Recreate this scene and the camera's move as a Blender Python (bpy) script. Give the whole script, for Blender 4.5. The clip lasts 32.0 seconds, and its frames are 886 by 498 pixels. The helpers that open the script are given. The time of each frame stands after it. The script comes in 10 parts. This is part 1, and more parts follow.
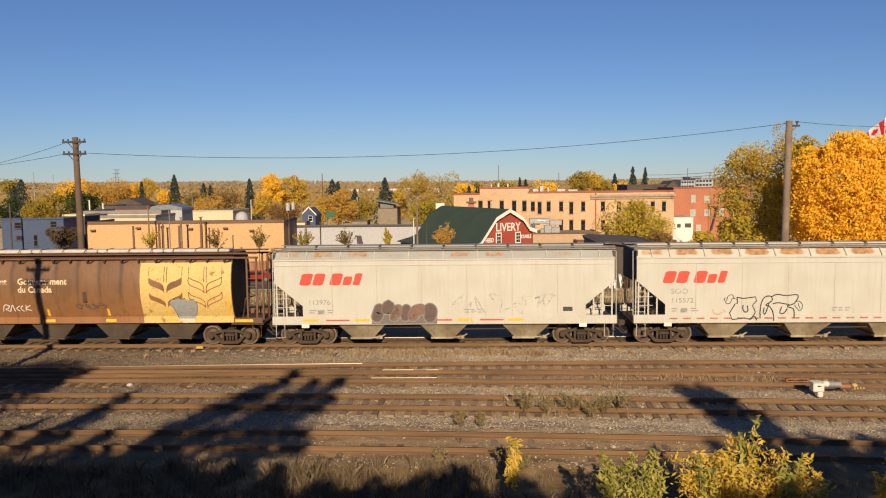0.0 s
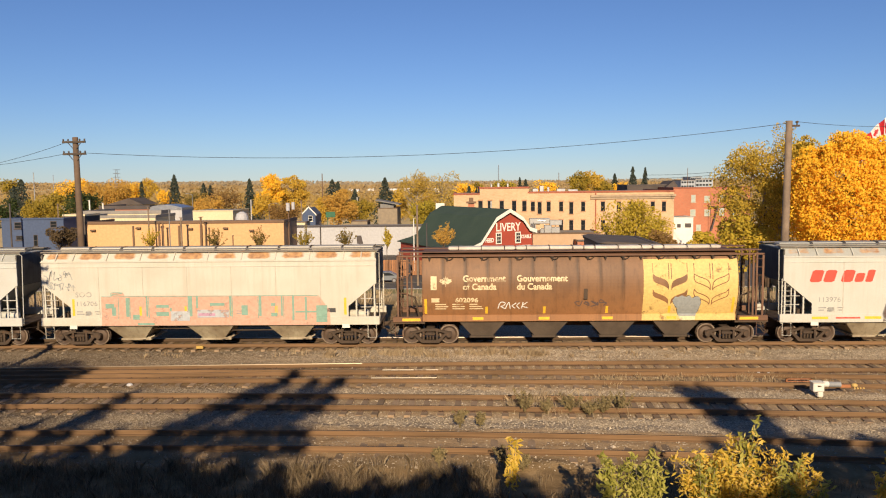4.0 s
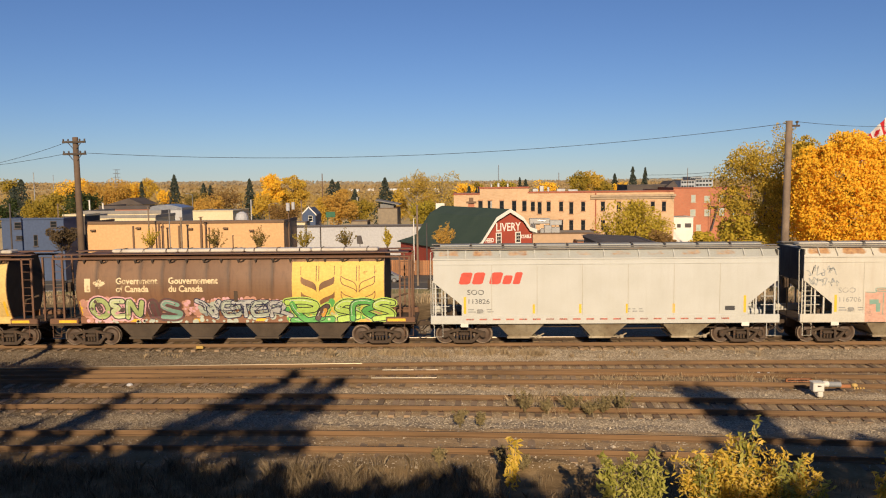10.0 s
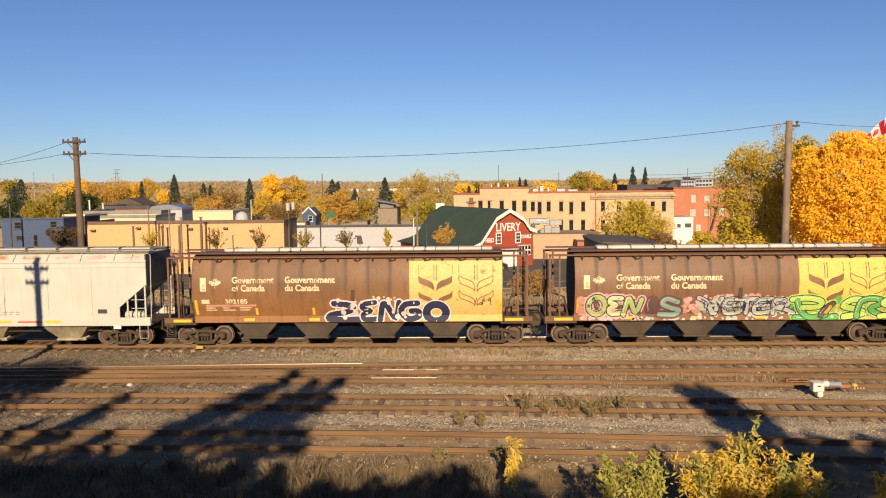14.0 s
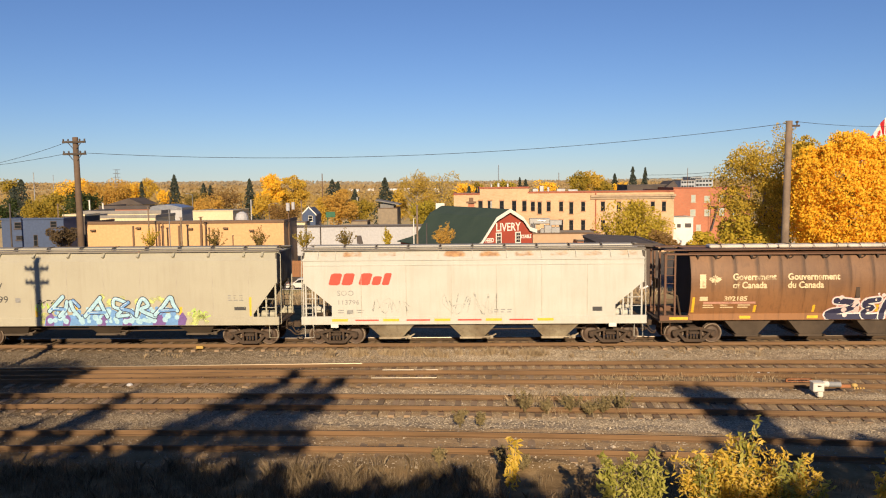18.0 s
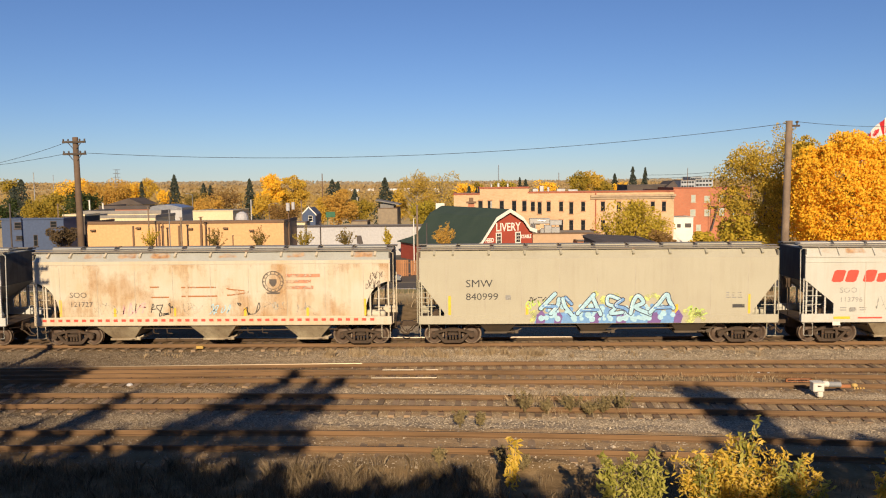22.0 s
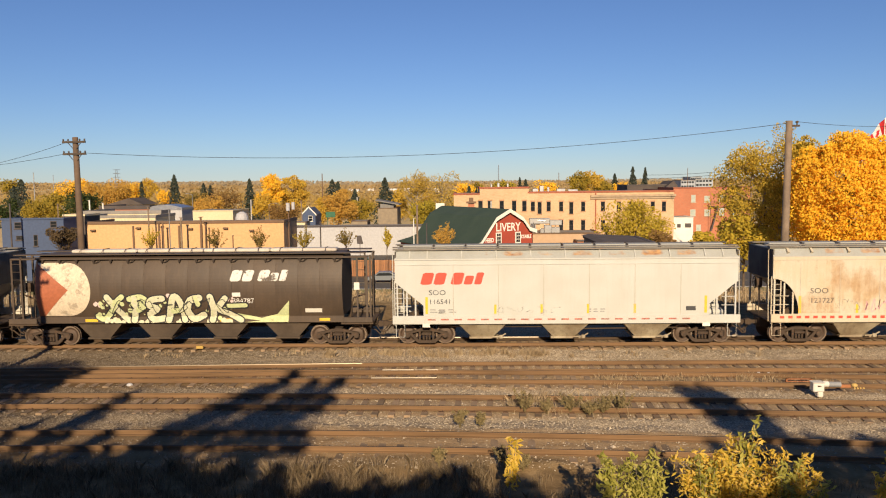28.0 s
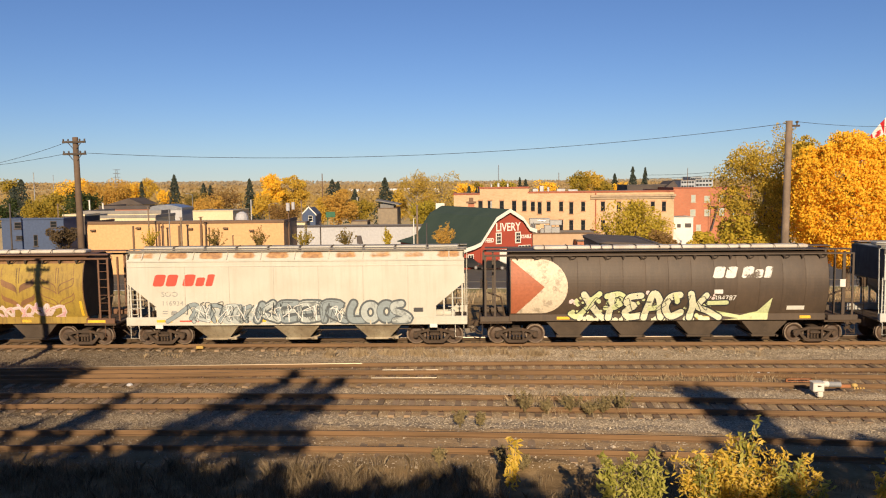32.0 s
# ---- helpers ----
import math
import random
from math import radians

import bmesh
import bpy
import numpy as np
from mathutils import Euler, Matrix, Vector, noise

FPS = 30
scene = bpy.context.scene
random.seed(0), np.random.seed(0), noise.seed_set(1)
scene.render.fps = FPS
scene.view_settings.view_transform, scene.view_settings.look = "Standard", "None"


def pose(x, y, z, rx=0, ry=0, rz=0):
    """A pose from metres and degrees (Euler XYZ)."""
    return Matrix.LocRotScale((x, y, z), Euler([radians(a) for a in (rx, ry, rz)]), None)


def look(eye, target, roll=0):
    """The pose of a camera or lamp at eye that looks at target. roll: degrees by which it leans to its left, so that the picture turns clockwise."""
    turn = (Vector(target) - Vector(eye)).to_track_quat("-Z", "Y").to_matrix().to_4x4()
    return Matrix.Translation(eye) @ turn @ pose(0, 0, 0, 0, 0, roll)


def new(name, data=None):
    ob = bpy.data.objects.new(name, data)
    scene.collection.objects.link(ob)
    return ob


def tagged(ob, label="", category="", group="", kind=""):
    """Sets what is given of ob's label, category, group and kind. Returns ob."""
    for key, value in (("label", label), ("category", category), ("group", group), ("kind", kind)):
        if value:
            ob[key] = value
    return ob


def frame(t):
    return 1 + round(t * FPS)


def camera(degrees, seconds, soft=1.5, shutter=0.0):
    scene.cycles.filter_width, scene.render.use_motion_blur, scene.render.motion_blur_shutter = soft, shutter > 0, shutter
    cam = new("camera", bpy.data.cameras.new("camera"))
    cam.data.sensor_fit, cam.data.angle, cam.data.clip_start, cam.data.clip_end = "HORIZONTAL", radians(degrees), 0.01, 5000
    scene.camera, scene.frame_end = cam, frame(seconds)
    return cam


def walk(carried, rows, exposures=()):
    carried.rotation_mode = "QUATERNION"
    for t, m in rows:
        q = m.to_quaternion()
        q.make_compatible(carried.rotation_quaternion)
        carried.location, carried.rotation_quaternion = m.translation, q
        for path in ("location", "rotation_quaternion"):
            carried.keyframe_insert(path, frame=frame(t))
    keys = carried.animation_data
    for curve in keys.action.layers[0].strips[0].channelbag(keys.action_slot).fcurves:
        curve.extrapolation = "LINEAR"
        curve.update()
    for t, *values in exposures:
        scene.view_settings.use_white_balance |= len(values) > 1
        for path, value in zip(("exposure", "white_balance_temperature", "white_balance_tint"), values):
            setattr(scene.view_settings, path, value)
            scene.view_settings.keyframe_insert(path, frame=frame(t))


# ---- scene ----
EXPO = 0.4
DRIFT = ((0.0, -0.18), (1.5, -0.12), (3.0, 0.0), (6.0, 0.04), (7.0, -0.18), (8.0, -0.20), (9.0, -0.20), (10.0, -0.18), (11.0, -0.08), (12.0, 0.10), (13.0, 0.10), (14.0, 0.08), (17.0, 0.07), (19.0, 0.02), (22.0, 0.0), (28.0, 0.0), (32.0, 0.02))
# ---- camera ----
YAW, PITCH = radians(1.72), math.atan(119 / 1385)
EYE = Vector((0.0, 0.0, 7.87))
AIM = EYE + Vector((-math.sin(YAW) * math.cos(PITCH), math.cos(YAW) * math.cos(PITCH), -math.sin(PITCH))) * 40
cam = camera(2 * math.degrees(math.atan(784 / 1385)), 32.0, soft=1.1, shutter=0.12)
walk(cam, [(0.0, look(EYE, AIM, -0.6)), (32.0, look(EYE, AIM, -0.6))], exposures=[(t, EXPO + d, 6320 if t < 10 else 6380 if t < 12 else 6440, 15) for t, d in DRIFT])

# ---- sky and sun ----
SUN_UP, SUN_SIDE = radians(23), radians(3.0)
world = bpy.data.worlds.new("sky")
scene.world = world
world.use_nodes = True
wn = world.node_tree.nodes
sky = wn.new("ShaderNodeTexSky")
sky.sky_type = "NISHITA"
sky.sun_disc = False
sky.sun_elevation = SUN_UP
sky.sun_rotation = math.pi - SUN_SIDE
sky.altitude = 800
sky.air_density, sky.dust_density, sky.ozone_density = 1.0, 0.0, 3.0
wn["Background"].inputs["Strength"].default_value = 0.050
clear = wn.new("ShaderNodeMix")
clear.data_type, clear.blend_type = "RGBA", "MULTIPLY"
clear.inputs[0].default_value, clear.inputs[7].default_value = 1.0, (0.79, 0.945, 1.22, 1)
world.node_tree.links.new(sky.outputs[0], clear.inputs[6])
world.node_tree.links.new(clear.outputs[2], wn["Background"].inputs["Color"])
sun = new("sun", bpy.data.lights.new("sun", "SUN"))
sun.data.energy, sun.data.angle, sun.data.color = 5.0, radians(0.53), (1.0, 0.80, 0.51)
sun.matrix_world = look((math.sin(SUN_SIDE) * 100, -math.cos(SUN_SIDE) * 100, 100 * math.tan(SUN_UP)), (0, 0, 0))
tagged(sun, "low warm autumn sun behind the viewer", "sun", kind="structure")


# ---- materials ----
def nodes_of(name):
    m = bpy.data.materials.new(name)
    m.use_nodes = True
    nt = m.node_tree
    return m, nt, nt.nodes["Principled BSDF"]


def ramp(nt, src, stops):
    r = nt.nodes.new("ShaderNodeValToRGB")
    el = r.color_ramp.elements
    while len(el) < len(stops):
        el.new(0.5)
    for e, (p, c) in zip(el, stops):
        e.position, e.color = p, (*c, 1) if len(c) == 3 else c
    nt.links.new(src, r.inputs[0])
    return r.outputs[0]


def noise_tex(nt, scale, stretch=(1, 1, 1), detail=4.0, kind="object", rough=0.6):
    c = nt.nodes.new("ShaderNodeTexCoord")
    mp = nt.nodes.new("ShaderNodeMapping")
    mp.inputs["Scale"].default_value = stretch
    if kind == "world":
        g = nt.nodes.new("ShaderNodeNewGeometry")
        nt.links.new(g.outputs["Position"], mp.inputs[0])
    else:
        nt.links.new(c.outputs["Object"], mp.inputs[0])
    n = nt.nodes.new("ShaderNodeTexNoise")
    n.inputs["Scale"].default_value, n.inputs["Detail"].default_value, n.inputs["Roughness"].default_value = scale, detail, rough
    nt.links.new(mp.outputs[0], n.inputs["Vector"])
    return n.outputs["Fac"]


def mix(nt, fac, a, b, mode="MIX"):
    n = nt.nodes.new("ShaderNodeMix")
    n.data_type, n.blend_type = "RGBA", mode
    for sock, v in ((n.inputs[0], fac), (n.inputs[6], a), (n.inputs[7], b)):
        if isinstance(v, (int, float)):
            sock.default_value = v
        elif isinstance(v, tuple):
            sock.default_value = (*v, 1) if len(v) == 3 else v
        else:
            nt.links.new(v, sock)
    return n.outputs[2]


def math_node(nt, op, a, b=0.5):
    n = nt.nodes.new("ShaderNodeMath")
    n.operation = op
    for sock, v in zip(n.inputs, (a, b)):
        if isinstance(v, (int, float)):
            sock.default_value = v
        else:
            nt.links.new(v, sock)
    return n.outputs[0]


def bump(nt, bsdf, height, strength=0.3, distance=0.02):
    b = nt.nodes.new("ShaderNodeBump")
    b.inputs["Strength"].default_value, b.inputs["Distance"].default_value = strength, distance
    nt.links.new(height, b.inputs["Height"])
    nt.links.new(b.outputs[0], bsdf.inputs["Normal"])


MATS = {}


def surface(name, base, other=None, rough=0.7, metal=0.0, scale=1.5, fine=25.0, streak=0.0, dirt=(0.12, 0.08, 0.05), rust=0.0, vary=0.0, relief=0.15, kind="object"):
    """A weathered surface: patches of a second tone, fine grain, running streaks, rust spots, and a shift from piece to piece."""
    if name in MATS:
        return MATS[name]
    m, nt, b = nodes_of(name)
    other = other or tuple(c * 0.72 for c in base)
    big = ramp(nt, noise_tex(nt, scale, kind=kind), [(0.35, (0, 0, 0)), (0.68, (1, 1, 1))])
    col = mix(nt, big, base, other)
    grain = noise_tex(nt, fine, detail=3, kind=kind)
    col = mix(nt, 0.35, col, ramp(nt, grain, [(0.3, (0.35, 0.35, 0.35)), (0.7, (0.68, 0.68, 0.68))]), "OVERLAY")
    if streak:
        s = ramp(nt, noise_tex(nt, 1.0, (7, 7, 0.45), 5), [(0.5, (0, 0, 0)), (0.78, (1, 1, 1))])
        col = mix(nt, math_node(nt, "MULTIPLY", s, streak), col, dirt)
    if rust:
        s = ramp(nt, noise_tex(nt, 2.3, (1, 1, 1.6), 8, rough=0.7), [(0.66 - rust * 0.25, (0, 0, 0)), (0.76 - rust * 0.2, (1, 1, 1))])
        col = mix(nt, math_node(nt, "MULTIPLY", s, 0.8), col, (0.30, 0.125, 0.04))
    if vary:
        o = nt.nodes.new("ShaderNodeObjectInfo")
        col = mix(nt, 1.0, col, ramp(nt, o.outputs["Random"], [(0, (1 - vary,) * 3), (1, (1 + vary,) * 3)]), "MULTIPLY")
    nt.links.new(col, b.inputs["Base Color"])
    b.inputs["Roughness"].default_value, b.inputs["Metallic"].default_value = rough, metal
    if relief:
        bump(nt, b, grain, relief, 0.01)
    MATS[name] = m
    return m


def leaf_mat(name, dark, light, third=None, fall=0.38):
    if name in MATS:
        return MATS[name]
    m, nt, b = nodes_of(name)
    g = nt.nodes.new("ShaderNodeNewGeometry")
    stops = [(0.0, dark), (0.6, light)] + ([(1.0, third)] if third else [])
    col = ramp(nt, g.outputs["Random Per Island"], stops)
    col = mix(nt, 0.4, col, ramp(nt, noise_tex(nt, 0.5), [(0.35, dark), (0.7, light)]))
    nt.links.new(col, b.inputs["Base Color"])
    b.inputs["Roughness"].default_value = 0.65
    b.inputs["Specular IOR Level"].default_value = 0.25
    t = nt.nodes.new("ShaderNodeBsdfTranslucent")
    nt.links.new(col, t.inputs[0])
    ms = nt.nodes.new("ShaderNodeMixShader")
    ms.inputs[0].default_value = fall
    nt.links.new(b.outputs[0], ms.inputs[1])
    nt.links.new(t.outputs[0], ms.inputs[2])
    nt.links.new(ms.outputs[0], nt.nodes["Material Output"].inputs[0])
    MATS[name] = m
    return m


def plain(name, col, rough=0.6, metal=0.0):
    return surface(name, col, tuple(c * 0.86 for c in col), rough, metal, relief=0.05)


def glass_mat():
    if "dark_glass" in MATS:
        return MATS["dark_glass"]
    m, nt, b = nodes_of("dark_glass")
    b.inputs["Base Color"].default_value = (0.015, 0.018, 0.022, 1)
    b.inputs["Roughness"].default_value = 0.06
    MATS["dark_glass"] = m
    return m


# ---- geometry ----
class Geo:
    """Loose vertices and faces that become one mesh."""

    def __init__(self):
        self.v, self.f = [], []

    def add(self, verts, faces):
        n = len(self.v)
        self.v += [tuple(p) for p in verts]
        self.f += [tuple(i + n for i in fc) for fc in faces]
        return self

    def box(self, x0, x1, y0, y1, z0, z1, c=0.0):
        if c <= 0:
            v = [(x, y, z) for z in (z0, z1) for x, y in ((x0, y0), (x1, y0), (x1, y1), (x0, y1))]
            return self.add(v, [(3, 2, 1, 0), (4, 5, 6, 7), (0, 1, 5, 4), (1, 2, 6, 5), (2, 3, 7, 6), (3, 0, 4, 7)])
        rings = []
        for z, k in ((z0, c), (z0 + c, 0), (z1 - c, 0), (z1, c)):
            a0, a1, b0, b1 = x0 + k, x1 - k, y0 + k, y1 - k
            rings.append([(a0 + c, b0, z), (a1 - c, b0, z), (a1, b0 + c, z), (a1, b1 - c, z), (a1 - c, b1, z), (a0 + c, b1, z), (a0, b1 - c, z), (a0, b0 + c, z)])
        return self.loft(rings)

    def loft(self, rings, closed=True, caps=True):
        n = len(rings[0])
        v = [p for r in rings for p in r]
        f = []
        for k in range(len(rings) - 1):
            for i in range(n if closed else n - 1):
                j = (i + 1) % n
                f.append((k * n + i, k * n + j, (k + 1) * n + j, (k + 1) * n + i))
        if caps and closed:
            f.append(tuple(range(n - 1, -1, -1)))
            f.append(tuple((len(rings) - 1) * n + i for i in range(n)))
        return self.add(v, f)

    def prism(self, poly, y0, y1):
        """A polygon in x and z, drawn counter-clockwise as seen from -y, given thickness from y0 to y1."""
        n = len(poly)
        v = [(x, y0, z) for x, z in poly] + [(x, y1, z) for x, z in poly]
        f = [tuple(range(n)), tuple(range(2 * n - 1, n - 1, -1))]
        f += [(i, i + n, (i + 1) % n + n, (i + 1) % n) for i in range(n)]
        return self.add(v, f)

    def tube(self, pts, r, seg=6, r2=None):
        pts = [Vector(p) for p in pts]
        rings = []
        for i, p in enumerate(pts):
            d = (pts[min(i + 1, len(pts) - 1)] - pts[max(i - 1, 0)]).normalized()
            a = d.cross(Vector((0, 0, 1)) if abs(d.z) < 0.9 else Vector((1, 0, 0))).normalized()
            b = d.cross(a)
            rr = r if r2 is None else r + (r2 - r) * i / (len(pts) - 1)
            rings.append([p + (a * math.cos(t) + b * math.sin(t)) * rr for t in [2 * math.pi * k / seg for k in range(seg)]])
        return self.loft(rings)

    def disc(self, c, r, y0, y1, seg=20):
        """A wheel-like drum about the y axis, from y0 to y1."""
        ring = [(c[0] + r * math.cos(a), c[1] + r * math.sin(a)) for a in [2 * math.pi * k / seg for k in range(seg)]]
        return self.prism(ring, y0, y1)

    def moved(self, m):
        self.v = [tuple(m @ Vector(p)) for p in self.v]
        return self

    def mesh(self, name, material, smooth=False):
        me = bpy.data.meshes.new(name)
        me.from_pydata(self.v, [], self.f)
        if smooth:
            me.shade_smooth()
        for mt in material if isinstance(material, (list, tuple)) else (material,):
            me.materials.append(mt)
        me.update()
        return me


def part(name, geo, material, parent, label="", at=None, smooth=False):
    me = geo if isinstance(geo, bpy.types.Mesh) else geo.mesh(name, material, smooth)
    ob = new(name, me)
    ob.parent = parent
    if at is not None:
        ob.matrix_basis = at
    if label:
        ob["label"] = label
    return ob


def thing(name, label, category, group="", kind="", at=None, geo=None, material=None, smooth=False):
    ob = new(name, geo.mesh(name, material, smooth) if geo else None)
    if at is not None:
        ob.matrix_basis = at
    return tagged(ob, label, category, group, kind)


STEEL = surface("railway_steel", (0.15, 0.085, 0.045), (0.09, 0.05, 0.03), 0.75, 0.3, 1.2, 30, vary=0.15)
RIMMAT = surface("worn_wheel_rim", (0.27, 0.215, 0.165), (0.15, 0.105, 0.075), 0.45, 0.5, 4.0, 25)
TIEWOOD = surface("sleeper_wood", (0.27, 0.19, 0.118), (0.14, 0.10, 0.064), 0.9, 0, 1.5, 22, vary=0.35)
WOODPOLE = surface("pole_wood", (0.25, 0.185, 0.13), (0.15, 0.11, 0.08), 0.9, 0, 1.2, 22, streak=0.75)
UNDER = surface("grimy_underframe", (0.060, 0.042, 0.030), (0.10, 0.065, 0.04), 0.85, 0.2, 2.0, 20)
TRUCKMAT = surface("rusty_cast_steel", (0.072, 0.047, 0.031), (0.042, 0.029, 0.02), 0.85, 0.05, 3.0, 30, rust=0.3)
WHEELMAT = surface("wheel_steel", (0.095, 0.06, 0.04), (0.06, 0.038, 0.026), 0.6, 0.15, 3.0, 25)
BARK = surface("bark", (0.13, 0.095, 0.065), (0.07, 0.05, 0.035), 0.95, 0, 2.0, 14, relief=0.5)
PALEBARK = surface("pale_bark", (0.30, 0.26, 0.19), (0.2, 0.17, 0.12), 0.9, 0, 2.0, 14)


# ---- ground: one sheet from the bank under the viewer to the far hills ----
def smooth(a, b, x):
    t = np.clip((x - a) / (b - a), 0, 1)
    return t * t * (3 - 2 * t)


def lay(x, y):
    """Height of the land."""
    x, y = np.asarray(x, float), np.asarray(y, float)
    z = 6.2 * (1 - smooth(-4, 20.5, y)) ** 1.0
    z = z - 5.6 * smooth(48, 100, y)
    z = z + 3.5 * smooth(220, 1500, y)
    z = z + 8.5 * smooth(500, 1400, y) * smooth(-250, -900, x)
    return z


T_MAIN = lambda x: 37.72 + 0 * x
T_SECOND = lambda x: 32.31 + 0.0230 * x - 0.00091 * x * x
T_BRANCH = lambda x: 30.81 - 0.0372 * x - 0.00151 * x * x
T_THIRD = lambda x: 27.12 - 0.0433 * x - 0.0013 * x * x
T_NEAR = lambda x: 22.88 - 0.045 * x - 0.0022 * x * x
TRACKS = [T_MAIN, T_SECOND, T_BRANCH, T_THIRD, T_NEAR]


def relief(x, y):
    """Ballast shoulders and small lumps of the yard."""
    z = 0 * x
    near = np.zeros_like(x)
    for k, tr in enumerate(TRACKS):
        d = np.abs(y - tr(np.clip(x, -40, 40)))
        hump = (0.01, 0.03, 0.04, 0.025, 0.07)[k]
        z = np.maximum(z, hump * (1 - smooth(1.3, 2.6, d)))
        near = np.maximum(near, 1 - smooth(0.9, 1.3, d))
    yard = smooth(19.5, 21, y) * (1 - smooth(43, 47, y))
    r = np.random.RandomState(3)
    for lam, amp in ((0.35, 0.018), (0.9, 0.022), (3.1, 0.03)):
        for _ in range(5):
            a, ph = r.uniform(0, 6.28), r.uniform(0, 6.28)
            q = 6.28 / (lam * r.uniform(0.7, 1.3))
            z = z + amp * 0.5 * np.sin(q * (x * math.cos(a) + y * math.sin(a)) + ph) * (1 - 0.6 * near)
    return (z - 0.03) * np.maximum(yard, 0.4)


def soil_share(x, y):
    """Where brown dirt has filled the ballast: along the siding, the branch and the turnout."""
    s = np.zeros_like(x)
    for tr, amount, wide in ((T_SECOND, 0.75, 1.5), (T_BRANCH, 0.9, 1.45), (T_THIRD, 0.6, 1.2), (T_NEAR, 0.95, 1.5), (T_MAIN, 0.7, 1.3)):
        s = np.maximum(s, amount * (1 - smooth(wide * 0.8, wide * 1.25, np.abs(y - tr(np.clip(x, -40, 40))))))
    return np.maximum(s, 1 - smooth(20.6, 21.6, y))


def spread(parts):
    out = []
    for a, b, n in parts:
        out += list(np.linspace(a, b, n, endpoint=False))
    return np.array(out + [parts[-1][1]])


gx = spread([(-4200, -600, 12), (-600, -100, 25), (-100, -27, 36), (-27, 24, 340), (24, 100, 36), (100, 600, 25), (600, 4200, 12)])
gy = spread([(-300, -20, 12), (-20, 16, 18), (16, 41, 200), (41, 84, 60), (84, 260, 44), (260, 1500, 40), (1500, 4700, 16)])
GX, GY = np.meshgrid(gx, gy)
GZ = lay(GX, GY) + relief(GX, GY) - 0.04
SOIL = soil_share(GX, GY)
me = bpy.data.meshes.new("ground")
nx, ny = len(gx), len(gy)
idx = np.arange(nx * ny).reshape(ny, nx)
quads = np.stack([idx[:-1, :-1], idx[:-1, 1:], idx[1:, 1:], idx[1:, :-1]], -1).reshape(-1, 4)
me.from_pydata(np.stack([GX, GY, GZ], -1).reshape(-1, 3).tolist(), [], quads.tolist())
me.shade_smooth()
at = me.attributes.new("soil", "FLOAT", "POINT")
at.data.foreach_set("value", SOIL.reshape(-1).astype(np.float32))


def yard_tone(nt, x):
    """Tone of ballast and dirt over the yard: unevenly darker towards its turnout end."""
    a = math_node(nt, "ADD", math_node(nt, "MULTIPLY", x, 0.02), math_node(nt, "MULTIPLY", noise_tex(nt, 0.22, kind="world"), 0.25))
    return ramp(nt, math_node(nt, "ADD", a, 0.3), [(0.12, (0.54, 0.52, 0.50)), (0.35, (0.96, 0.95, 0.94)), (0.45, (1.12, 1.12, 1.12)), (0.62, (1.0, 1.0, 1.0))])


